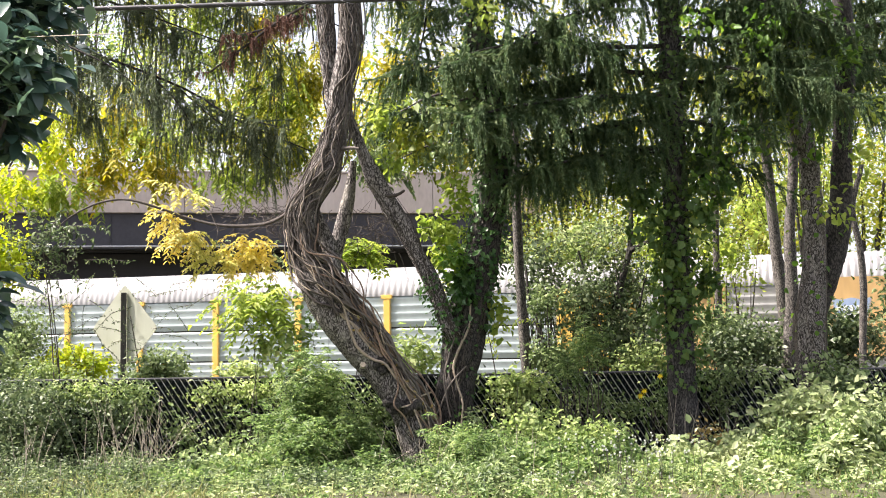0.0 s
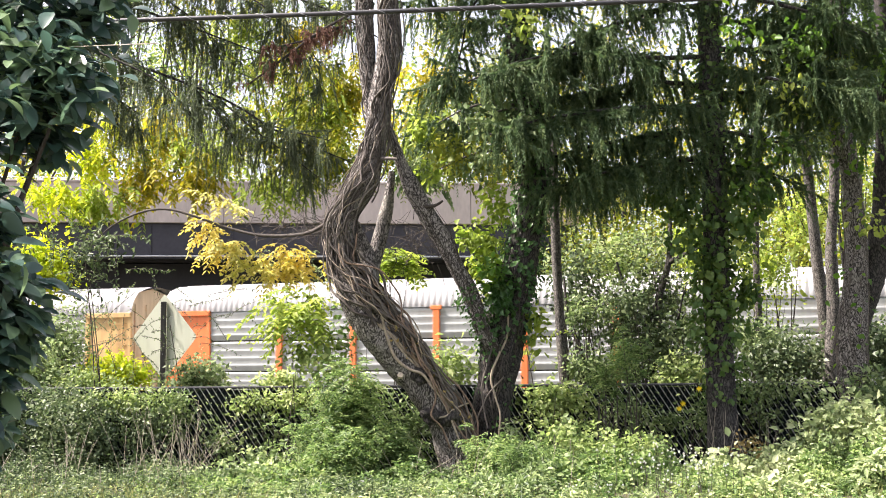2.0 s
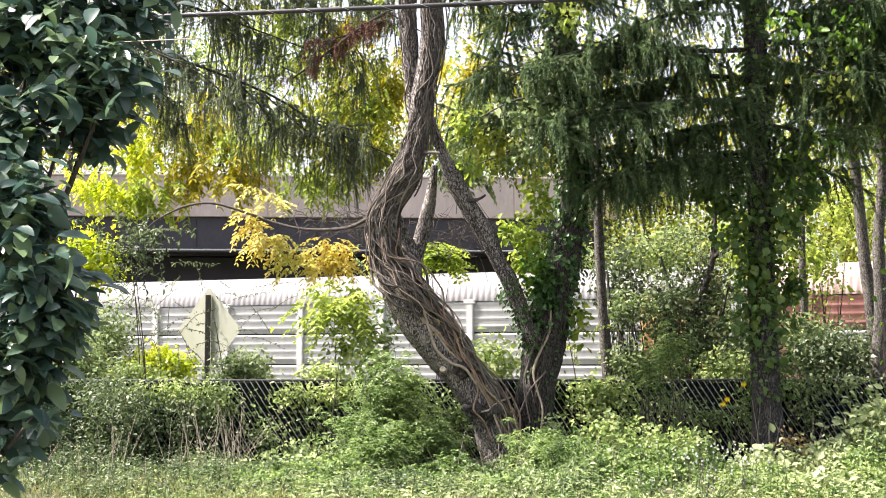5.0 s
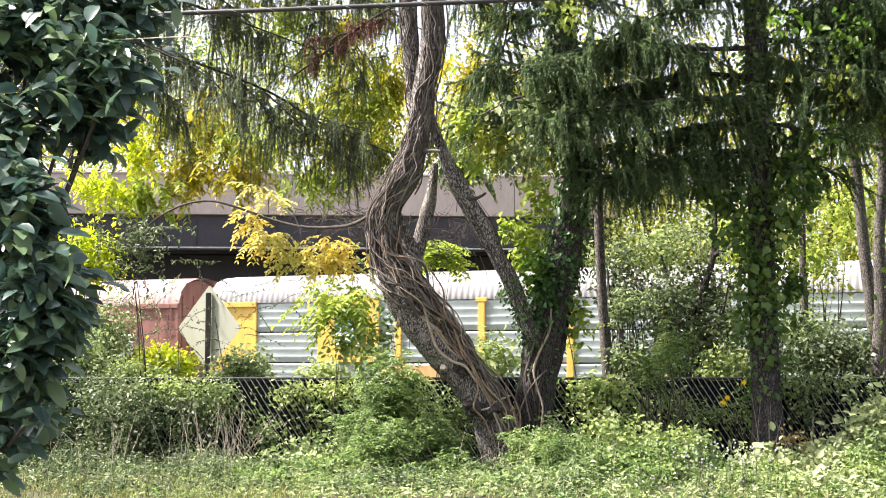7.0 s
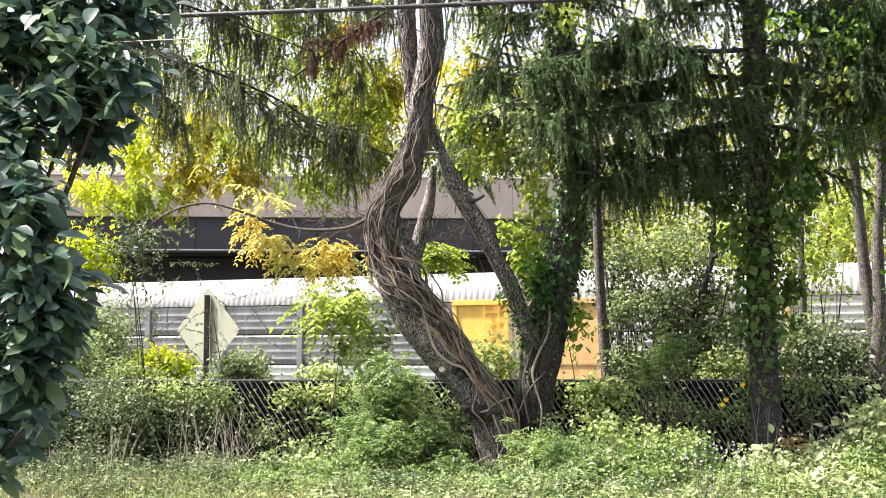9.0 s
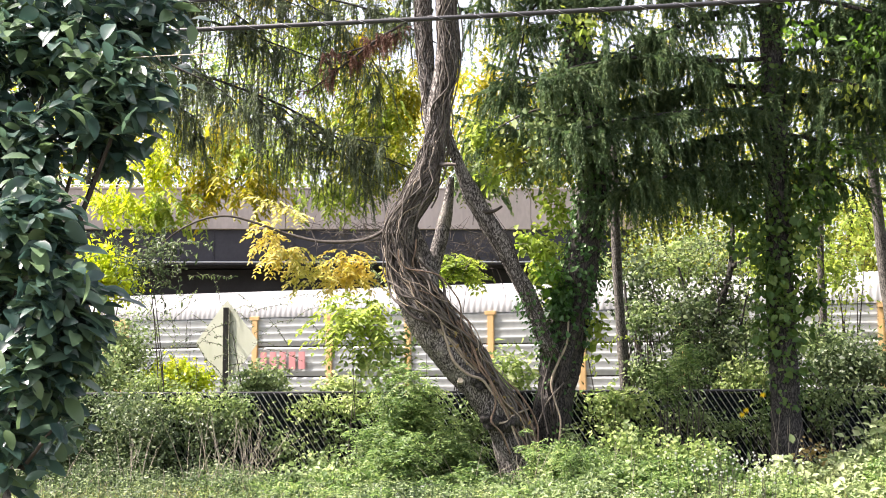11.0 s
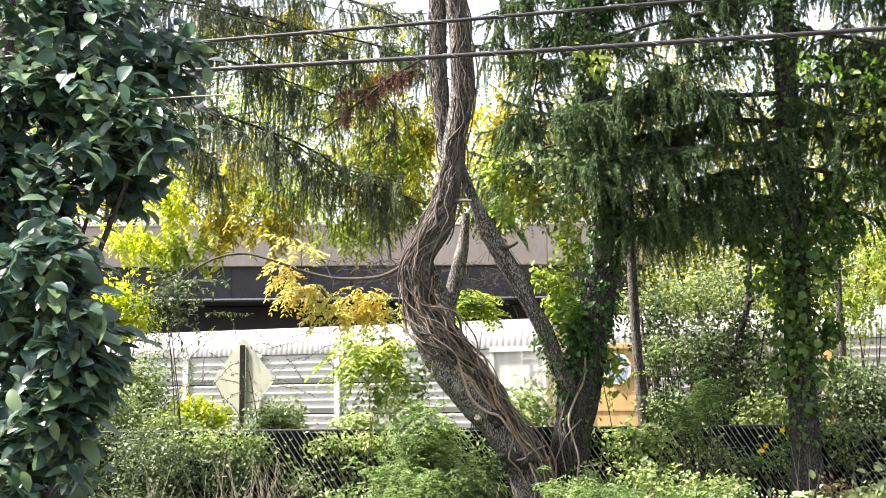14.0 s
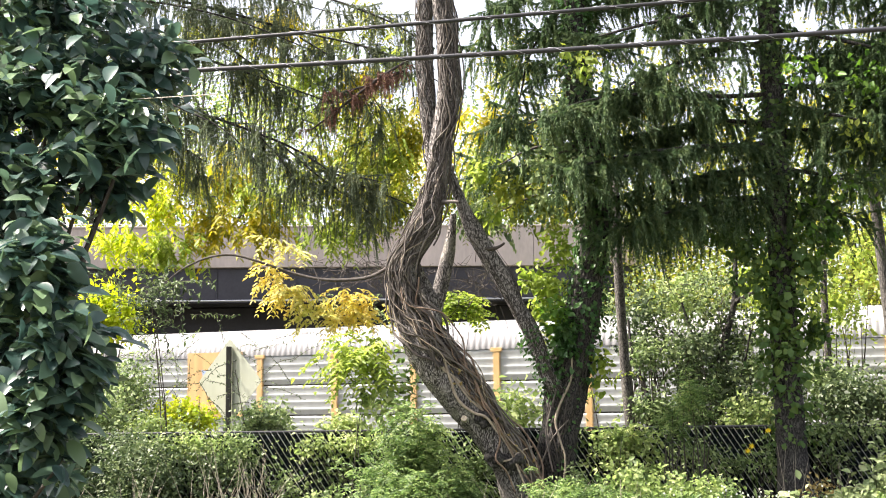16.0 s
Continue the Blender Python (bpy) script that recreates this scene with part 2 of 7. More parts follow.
def box(bm, lo, hi, bevel=0.0):
    lo, hi = Vector(lo), Vector(hi)
    made = bmesh.ops.create_cube(bm, size=1, matrix=Matrix.Translation((lo + hi) / 2) @ Matrix.Diagonal((*(hi - lo), 1)))
    if bevel:
        es = list({e for v in made["verts"] for e in v.link_edges})
        bmesh.ops.bevel(bm, geom=es, offset=bevel, segments=2, affect="EDGES", profile=0.5)
    return bm


def unit(a):
    return a / np.maximum(np.linalg.norm(a, axis=-1, keepdims=True), 1e-9)


def spline(pts, step):
    """Catmull-Rom through points of any width, sampled about every step metres."""
    p = np.asarray(pts, float)
    p = np.vstack([2 * p[0] - p[1], p, 2 * p[-1] - p[-2]])
    out = []
    for i in range(1, len(p) - 2):
        n = max(2, int(np.linalg.norm(p[i + 1][:3] - p[i][:3]) / step))
        t = np.linspace(0, 1, n, endpoint=False)[:, None]
        a, b, c, d = p[i - 1], p[i], p[i + 1], p[i + 2]
        out.append(0.5 * (2 * b + (c - a) * t + (2 * a - 5 * b + 4 * c - d) * t ** 2 + (3 * b - a - 3 * c + d) * t ** 3))
    return np.vstack(out + [p[-2][None]])


def tube(pts, sides=8, step=0.25, lump=0.0, seed=0, flare=0.0):
    """A round stem through points (x, y, z, radius). Returns points and quads."""
    p = spline(pts, step)
    c, r = p[:, :3], np.maximum(p[:, 3], 0.0015)
    tan = unit(np.gradient(c, axis=0))
    ref = np.array([0.0, 1.0, 0.0]) if abs(tan[:, 1]).mean() < 0.8 else np.array([1.0, 0.0, 0.0])
    e1 = unit(np.cross(tan, ref))
    e2 = np.cross(tan, e1)
    a = np.linspace(0, 2 * np.pi, sides, endpoint=False)
    rad = np.repeat(r[:, None], sides, 1)
    if lump:
        rg = np.random.default_rng(seed)
        ph = rg.uniform(0, 6.28, 6)
        s = np.cumsum(np.r_[0, np.linalg.norm(np.diff(c, axis=0), axis=1)])[:, None]
        wob = np.sin(3 * a + 1.3 * s + ph[0]) + 0.8 * np.sin(5 * a - 2.1 * s + ph[1]) + 0.7 * np.sin(2 * a + 4.7 * s + ph[2]) + 0.5 * np.sin(9 * a + 1.1 * s + ph[3])
        rad = rad * (1 + lump * wob + lump * 0.6 * rg.normal(size=rad.shape))
    v = c[:, None] + rad[..., None] * (np.cos(a)[None, :, None] * e1[:, None] + np.sin(a)[None, :, None] * e2[:, None])
    n = len(c)
    i, j = np.meshgrid(np.arange(n - 1), np.arange(sides), indexing="ij")
    k = (j + 1) % sides
    f = np.stack([i * sides + j, i * sides + k, (i + 1) * sides + k, (i + 1) * sides + j], -1).reshape(-1, 4)
    return v.reshape(-1, 3), f


def joined(parts):
    vs, fs, n = [], [], 0
    for v, f in parts:
        vs.append(v)
        fs.append(f + n)
        n += len(v)
    return np.vstack(vs), np.vstack(fs)


def stem(name, pts, mat, parent, sides=14, step=0.12, lump=0.05, seed=1, label=""):
    return under(name, smooth(quads(name, *tube(pts, sides, step, lump, seed), mat)), parent, label)


def barked(name, pts, mat, parent, sides=40, step=0.035, lump=0.03, seed=1, deep=0.014, label="", run=3.4):
    """A thick stem whose bark stands out in long broken ridges."""
    v, f = tube(pts, sides, step, lump * 0.4, seed)
    c = spline(pts, step)
    n = len(c)
    v = v.reshape(n, sides, 3)
    out = unit(v - c[:, None, :3])
    far = np.cumsum(np.r_[0, np.linalg.norm(np.diff(c[:, :3], axis=0), axis=1)])
    lift = np.zeros((n, sides))
    for i in range(n):
        for j in range(sides):
            a = 2 * math.pi * j / sides
            q = Vector((math.cos(a) * 4.2 + 0.25 * math.sin(9 * far[i]), math.sin(a) * 4.2, far[i] * run + seed))
            lift[i, j] = 1 - 2.4 * abs(noise.noise(q)) + 0.35 * noise.noise(q * 3.1)
    v = v + out * (lift * deep * np.clip(c[:, 3:4] / 0.25, 0.5, 1.2))[..., None]
    return under(name, smooth(quads(name, v.reshape(-1, 3), f, mat)), parent, label)


def leaf_quads(at, way, up, length, width, fold=0.25, curl=0.12, plain=False):
    """One folded six-cornered leaf for each row: base at, tip along way. plain: a diamond, for far leaves."""
    n = len(at)
    length, width = np.broadcast_to(length, n)[:, None], np.broadcast_to(width, n)[:, None]
    way = unit(way)
    side = unit(np.cross(way, up))
    nor = np.cross(side, way)
    mid = at + way * length * 0.38
    far = at + way * length * 0.74 - nor * length * curl * 0.5
    tip = at + way * length - nor * length * curl
    lift = nor * width * fold
    if plain:
        v = np.stack([at, mid - side * width * 0.5 + lift, tip, mid + side * width * 0.5 + lift], 1)
        return v.reshape(-1, 3), np.arange(n * 4).reshape(-1, 4)
    v = np.stack([at, mid - side * width * 0.5 + lift, far - side * width * 0.36 + lift, tip, far + side * width * 0.36 + lift, mid + side * width * 0.5 + lift], 1)
    b = np.arange(n)[:, None] * 6
    f = np.concatenate([b + [0, 1, 2, 3], b + [0, 3, 4, 5]], 0)
    return v.reshape(-1, 3), f


def oval_leaves(at, way, up, length, width, fold=0.2, curl=0.15):
    """Broad oval leaves with a midrib fold, ten corners each."""
    n = len(at)
    length, width = np.broadcast_to(length, n)[:, None], np.broadcast_to(width, n)[:, None]
    way = unit(way)
    side = unit(np.cross(way, up))
    nor = np.cross(side, way)
    rows = []
    for s, w in ((0.0, 0.0), (0.14, 0.30), (0.38, 0.5), (0.64, 0.46), (0.86, 0.26), (1.0, 0.0)):
        c = at + way * length * s - nor * length * curl * s * s
        rows.append((c, side * width * w, nor * width * w * fold))
    v = [rows[0][0]]
    for c, sd, up_ in rows[1:5]:
        v += [c - sd + up_, c, c + sd + up_]
    v.append(rows[5][0])
    v = np.stack(v, 1).reshape(-1, 3)
    b = np.arange(n)[:, None] * 14
    tri = [b + q for q in ([0, 1, 2], [0, 2, 3], [10, 13, 11], [11, 13, 12])]
    for k in (1, 4, 7):
        for q in ([k, k + 3, k + 4], [k, k + 4, k + 1], [k + 1, k + 4, k + 5], [k + 1, k + 5, k + 2]):
            tri.append(b + q)
    return v, np.concatenate(tri, 0)


def scatter_leaves(centres, spread, per, length, ratio=0.55, droop=0.3, seed=0, flat=0.5, plain=False):
    """Leaves in clumps round the given centres."""
    rg = np.random.default_rng(seed)
    centres = np.asarray(centres, float)
    off = rg.normal(size=(len(centres) * per, 3))
    at = np.repeat(centres, per, 0) + off * np.asarray(spread)
    way = unit(off) * 0.7 + rg.normal(size=at.shape) * [0.7, 0.7, 0.5] + [0, -0.15, -droop]
    up = unit(off) * 0.9 + rg.normal(size=at.shape) * (0.9 - flat) + [0, -0.2, 0.65]
    ln = length * (0.5 + 0.9 * rg.random(len(at)) ** 1.6)
    return leaf_quads(at, way, up, ln, ln * ratio * rg.uniform(0.8, 1.2, len(at)), rg.uniform(0.05, 0.35), 0.15, plain)


def fronds(at, way, length, pairs=7, leaflet=0.07, ratio=0.34, sag=0.35, seed=0):
    """Feathered leaves: leaflets in pairs along a drooping midrib."""
    rg = np.random.default_rng(seed)
    at, way = np.asarray(at, float), unit(np.asarray(way, float))
    n = len(at)
    length = np.broadcast_to(length, n)
    side = unit(np.cross(way, [0, 0, 1.0]) + 1e-6)
    out = []
    for k in range(1, pairs + 1):
        s = k / pairs
        c = at + way * (length * s)[:, None] + np.array([0, 0, -1.0]) * (length * sag * s * s)[:, None]
        for sg in (-1, 1):
            d = side * sg + way * 0.55 + rg.normal(size=at.shape) * 0.22 + [0, 0, -0.25]
            ll = leaflet * (1.1 - 0.5 * abs(s - 0.5)) * rg.uniform(0.75, 1.2, n)
            out.append(leaf_quads(c, d, rg.normal(size=at.shape) * 0.35 + [0, -0.3, 1], ll, ll * ratio, 0.15, 0.2))
    return joined(out)


def in_blob(n, centre, radii, seed=0, shell=0.55):
    """n points in an uneven ellipsoid, more of them near its skin."""
    rg = np.random.default_rng(seed)
    d = unit(rg.normal(size=(n, 3)))
    ph = rg.uniform(0, 6.28, 3)
    bulge = 1 + 0.22 * np.sin(4 * d[:, 0] + ph[0]) + 0.2 * np.sin(5 * d[:, 2] + ph[1]) + 0.12 * np.sin(9 * d[:, 0] + 7 * d[:, 2] + ph[2])
    r = (shell + (1 - shell) * rg.random(n)) ** 0.8 * bulge * np.where(rg.random(n) < 0.25, rg.random(n), 1)
    return np.asarray(centre) + d * r[:, None] * np.asarray(radii)
# ---- the line of the track ----
TRACK_YAW = 21.8
TRACK_DIR = Vector((math.cos(radians(TRACK_YAW)), -math.sin(radians(TRACK_YAW)), 0))
TRACK_AT = Vector((0.594, 38.086, 0))
RAIL_Z = -1.5
TRACK_SIDE = Vector((TRACK_DIR.y * -1, TRACK_DIR.x, 0))  # away from the camera


def ground_height(x, y):
    """The yard is level; it drops to the railway line in a soft bank."""
    d = (x - TRACK_AT.x) * TRACK_SIDE.x + (y - TRACK_AT.y) * TRACK_SIDE.y
    low = RAIL_Z - 0.75
    t = np.clip((-d - 4.5) / 7.0, 0, 1)
    t = t * t * (3 - 2 * t)
    bump = 0.05 * np.sin(x * 0.9 + 1.3 * np.sin(y * 0.7)) * np.sin(y * 0.8)
    return low + t * (0 - low) + bump


def build_ground():
    xs = np.unique(np.r_[-2500, -900, -400, -150, np.linspace(-60, 60, 121), 150, 400, 900, 2500])
    ys = np.unique(np.r_[-2500, -900, -300, -80, np.linspace(-10, 80, 121), 160, 400, 1000, 2500])
    gx, gy = np.meshgrid(xs, ys, indexing="ij")
    v = np.stack([gx, gy, ground_height(gx, gy)], -1).reshape(-1, 3)
    i, j = np.meshgrid(np.arange(len(xs) - 1), np.arange(len(ys) - 1), indexing="ij")
    m = len(ys)
    f = np.stack([i * m + j, (i + 1) * m + j, (i + 1) * m + j + 1, i * m + j + 1], -1).reshape(-1, 4)
    ob = new("ground", smooth(quads("ground", v, f, SOIL)))
    tagged(ob, "uneven weedy ground sloping down to the railway", "ground", kind="structure")


def build_track():
    yaw = Matrix.Translation((TRACK_AT.x, TRACK_AT.y, RAIL_Z)) @ Matrix.Rotation(-radians(TRACK_YAW), 4, "Z")
    bed = new("track_bed", None)
    bed.matrix_basis = yaw
    tagged(bed, "grey stone ballast bed with steel rails and sleepers", "railway", kind="structure")
    bm = bmesh.new()
    sec = [(-2.9, -0.95), (-1.6, -0.2), (1.6, -0.2), (2.9, -0.95)]
    ring = [[bm.verts.new((x, y, z)) for y, z in sec] for x in (-420, 420)]
    for k in range(3):
        bm.faces.new((ring[0][k], ring[1][k], ring[1][k + 1], ring[0][k + 1]))
    part("ballast", bm, BALLAST, bed)
    for y in (-0.7175, 0.7175):
        bm = bmesh.new()
        box(bm, (-420, y - 0.07, -0.17), (420, y + 0.07, -0.15))
        box(bm, (-420, y - 0.01, -0.15), (420, y + 0.01, -0.04))
        box(bm, (-420, y - 0.035, -0.04), (420, y + 0.035, 0.0))
        part("rail", bm, STEEL, bed)
    bm = bmesh.new()
    for k in range(-120, 121):
        box(bm, (k * 0.55 - 0.11, -1.3, -0.3), (k * 0.55 + 0.11, 1.3, -0.17))
    tagged(part("sleepers", bm, SLEEPER, bed), kind="stuff")


def build_bridge():
    """Road bridge behind the railway: pale parapet over a dark girder, mesh fence on top."""
    at = Vector((-18.33, 60.00, 8.74))
    end = Vector((6.21, 61.50, 8.74))
    run = (end - at)
    yaw = math.atan2(run.y, run.x)
    ob = thing("road_bridge", "road bridge with pale concrete parapet over dark painted girder", "bridge", (at.x, at.y, 0))
    ob.matrix_basis = Matrix.Translation((at.x, at.y, 0)) @ Matrix.Rotation(yaw, 4, "Z")
    low, top, gird, under_z = at.z, at.z + 2.006, at.z - 1.727, at.z - 3.287
    x0, x1 = -40.0, run.length + 3
    # parapet panels, with open joints
    w = 6.2
    x = x0
    while x < x1:
        bm = box(bmesh.new(), (x + 0.012, 0, low), (min(x + w, x1) - 0.012, 0.45, top), 0.02)
        box(bm, (x + 0.012, -0.06, top), (min(x + w, x1) - 0.012, 0.51, top + 0.10), 0.015)
        part("parapet_panel", bm, CONCRETE, ob)
        x += w
    bm = box(bmesh.new(), (x0, 0.25, gird), (x1, 0.32, low - 0.02))
    box(bm, (x0, 0.1, gird - 0.05), (x1, 0.5, gird))
    for k in range(40):
        xx = x0 + 2.0 * k
        if xx < x1:
            box(bm, (xx, 0.18, gird), (xx + 0.03, 0.25, low - 0.02))
    part("girder", bm, GIRDER, ob, "dark painted plate girder with stiffeners")
    part("deck", box(bmesh.new(), (x0, 0.5, low - 0.35), (x1, 11, low)), CONCRETE, ob)
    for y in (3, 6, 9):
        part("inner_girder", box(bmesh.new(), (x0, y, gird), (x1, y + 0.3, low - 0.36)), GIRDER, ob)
    v, f = tube([(x0, 0.02, gird + 0.06, 0.045), (x1, 0.02, gird + 0.06, 0.045)], 8, 3)
    under("pipe", smooth(quads("pipe", v, f, PIPE)), ob, "pale zinc conduit under the girder")
    # near-black wall added at the back to stand for deep shade under the deck
    part("dark_shade_wall", box(bmesh.new(), (x0, 11.2, -2.4), (x1 + 6, 12.2, low)), GIRDER, ob)
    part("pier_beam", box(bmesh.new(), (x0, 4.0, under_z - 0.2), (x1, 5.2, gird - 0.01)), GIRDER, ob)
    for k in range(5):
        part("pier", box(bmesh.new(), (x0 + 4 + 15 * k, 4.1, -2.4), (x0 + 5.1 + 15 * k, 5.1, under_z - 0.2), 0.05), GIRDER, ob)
    # fence on the parapet
    for k in range(int((x1 - x0) / 3)):
        xx = x0 + 1.5 + 3 * k
        v, f = tube([(xx, 0.2, top + 0.1, 0.03), (xx, 0.2, top + 1.45, 0.03)], 6, 2)
        under("fence_post", quads("fence_post", v, f, PIPE), ob)
    for z in (1.42, 0.25):
        v, f = tube([(x0, 0.2, top + z, 0.02), (x1, 0.2, top + z, 0.02)], 6, 3)
        under("fence_rail", quads("fence_rail", v, f, PIPE), ob)


build_ground()
build_track()
build_bridge()

# ---- chain-link fence with dark screening cloth ----


def build_fence():
    y, h, x0, x1 = 20.0, 1.33, -10.5, 12.6
    ob = thing("chain_link_fence", "chain-link fence with black screening cloth among weeds", "fence", (0, y, 0))
    posts = np.arange(x0, x1 + 0.1, 2.31)
    for x in posts:
        v, f = tube([(x, 0.03, -0.15, 0.03), (x, 0.03, h + 0.02, 0.03)], 10, 0.7)
        under("post", smooth(quads("post", v, f, BLACK)), ob)
    v, f = tube([(x0, 0, h, 0.024), (x1, 0, h, 0.024)], 10, 1)
    under("top_rail", smooth(quads("top_rail", v, f, BLACK)), ob)
    # zigzag wires: right-falling limbs lie in front, pale for sun glint; others lie behind
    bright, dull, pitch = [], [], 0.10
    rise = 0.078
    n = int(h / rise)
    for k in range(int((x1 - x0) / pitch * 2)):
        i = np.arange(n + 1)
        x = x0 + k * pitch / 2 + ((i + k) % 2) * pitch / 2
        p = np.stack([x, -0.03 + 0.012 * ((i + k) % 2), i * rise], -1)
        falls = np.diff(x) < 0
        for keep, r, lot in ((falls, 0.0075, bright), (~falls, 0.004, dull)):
            a, b = p[:-1][keep], p[1:][keep]
            off = np.array([[0, -r, 0], [r, r * 0.6, 0], [-r, r * 0.6, 0]])
            v = np.concatenate([a[:, None] + off, b[:, None] + off], 1).reshape(-1, 3)
            base = np.arange(len(a))[:, None] * 6
            lot.append((v, np.concatenate([base + q for q in ([0, 1, 4, 3], [1, 2, 5, 4], [2, 0, 3, 5])], 0)))
    under("wire_mesh", quads("wire_mesh", *joined(bright), ZINC), ob, "pale zinc wire limbs with sun glint painted in", "stuff")
    under("wire_mesh", quads("wire_mesh", *joined(dull), BLACK), ob, "black wire limbs painted without glint", "stuff")
    # cloth sheet, which also paints the shade behind the mesh
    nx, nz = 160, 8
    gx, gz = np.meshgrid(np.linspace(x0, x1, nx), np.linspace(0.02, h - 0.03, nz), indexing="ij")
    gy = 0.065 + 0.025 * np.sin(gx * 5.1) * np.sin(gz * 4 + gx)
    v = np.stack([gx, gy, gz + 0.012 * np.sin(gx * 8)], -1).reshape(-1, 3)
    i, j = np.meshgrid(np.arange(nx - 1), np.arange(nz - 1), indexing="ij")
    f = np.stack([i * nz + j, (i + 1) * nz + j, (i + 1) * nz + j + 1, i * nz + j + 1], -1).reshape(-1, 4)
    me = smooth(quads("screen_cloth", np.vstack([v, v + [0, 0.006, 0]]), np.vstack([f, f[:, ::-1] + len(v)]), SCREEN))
    under("screen_cloth", me, ob, "sagging black screening cloth darkened for shade")


build_fence()


def build_sign():
    at = Vector((-4.23, 22.00, 2.20))
    ob = thing("diamond_sign", "back of a grey diamond warning sign on a weathered post", "road sign", (at.x, at.y, 0))
    half, z = 0.776, at.z
    bm = bmesh.new()
    c = []
    for k in range(4):  # rounded corners
        a = math.pi / 2 * k
        for s in (-0.09, -0.03, 0.03, 0.09):
            d = half - abs(s) * half * 0.9
            c.append((math.cos(a) * d - math.sin(a) * s * half, math.sin(a) * d + math.cos(a) * s * half))
    front = [bm.verts.new((x, 0, zz + z)) for x, zz in c]
    back = [bm.verts.new((x, 0.006, zz + z)) for x, zz in c]
    bm.faces.new(front)
    bm.faces.new(back[::-1])
    for k in range(len(c)):
        q = (k + 1) % len(c)
        bm.faces.new((front[q], front[k], back[k], back[q]))
    bmesh.ops.recalc_face_normals(bm, faces=bm.faces)
    bmesh.ops.transform(bm, matrix=Matrix.Translation((0.0, 0.03, 0)) @ Matrix.Rotation(radians(-33), 4, "Z"), verts=bm.verts)
    part("sign_plate", bm, SIGN_BACK, ob, "bare grey aluminium back of the plate")
    g = float(ground_height(at.x, at.y))
    part("post", box(bmesh.new(), (-0.044, -0.09, g - 0.1), (0.044, -0.003, z + 0.633), 0.008), POST, ob, "weathered dark square post")
    for dz in (-0.3, 0.33):
        v, f = tube([(0, -0.1, z + dz, 0.012), (0, -0.088, z + dz, 0.012)], 6, 0.1)
        under("bolt", quads("bolt", v, f, ZINC), ob)


build_sign()
# ---- goods train of closed car carriers ----
CAR_LENGTH, CAR_PITCH, PERIOD = 27.4, 28.6, 1.2508
HALF = CAR_LENGTH / 2
EAVE, RIDGE, SIDE = 4.92, 5.82, 1.6
BAYS, ROWS_OF_PANELS = 11, 4
END = 1.75
BAY = (CAR_LENGTH - 2 * END) / BAYS
EDGES = (-11.95, -9.5, -7.0, -4.3, -1.6, 1.1, 3.9, 6.8, 9.3, 11.95)  # panel joints along a side
MESHES = {}


def kept(key, make):
    if key not in MESHES:
        MESHES[key] = make()
    return MESHES[key]


def roof_mesh(mat):
    half_sec = [(SIDE + 0.03, EAVE - 0.04), (SIDE + 0.02, EAVE + 0.06), (1.5, EAVE + 0.42), (1.22, EAVE + 0.68), (0.65, EAVE + 0.85), (0, RIDGE)]
    sec = np.array([(-y, z) for y, z in half_sec] + [(y, z) for y, z in half_sec[-2::-1]])
    pitch = 0.19
    x, lift = [-HALF, -HALF + 0.25], [0, 0]
    while x[-1] < HALF - 0.5:
        b = x[-1]
        x += [b + 0.06, b + 0.08, b + 0.14, b + pitch]
        lift += [0, 0.026, 0.026, 0]
    x.append(HALF)
    lift.append(0)
    x, lift = np.array(x), np.array(lift)
    nor = unit(np.stack([sec[:, 0], (sec[:, 1] - EAVE + 0.5)], -1))
    nor[[0, -1]] = 0
    p = sec[None] + lift[:, None, None] * nor[None]
    v = np.concatenate([np.repeat(x[:, None, None], len(sec), 1), p], -1)
    m = len(sec)
    i, j = np.meshgrid(np.arange(len(x) - 1), np.arange(m - 1), indexing="ij")
    f = np.stack([i * m + j, (i + 1) * m + j, (i + 1) * m + j + 1, i * m + j + 1], -1).reshape(-1, 4)
    return quads("roof", v.reshape(-1, 3), f, mat)


def panel_mesh(mat, width, height):
    """A sheet with four horizontal corrugations, its top edge turned in."""
    rib = height / 4
    z = np.concatenate([[rib * k, rib * (k + 0.46), rib * (k + 0.68), rib * (k + 0.80), rib * (k + 0.94)] for k in range(4)] + [[height]])
    y = np.concatenate([[0, 0, -0.014, -0.014, 0] for _ in range(4)] + [[0.03]])
    y[0] = 0.03
    v = np.stack([np.stack([np.full_like(z, s * width / 2), y, z], -1) for s in (-1, 1)], 0).reshape(-1, 3)
    n = len(z)
    a = np.arange(n - 1)
    f = np.stack([a, a + n, a + n + 1, a + 1], -1)
    return quads("side_panel", v, f, mat)


def as_mesh(name, bm, mat):
    me = bpy.data.meshes.new(name)
    bm.to_mesh(me)
    bm.free()
    me.materials.append(mat)
    return me


def post_mesh(mat, height):
    bm = box(bmesh.new(), (-0.10, -0.07, 0), (0.10, 0.05, height), 0.012)
    box(bm, (-0.17, -0.08, height - 0.12), (0.17, 0.05, height), 0.01)
    return as_mesh("post", bm, mat)


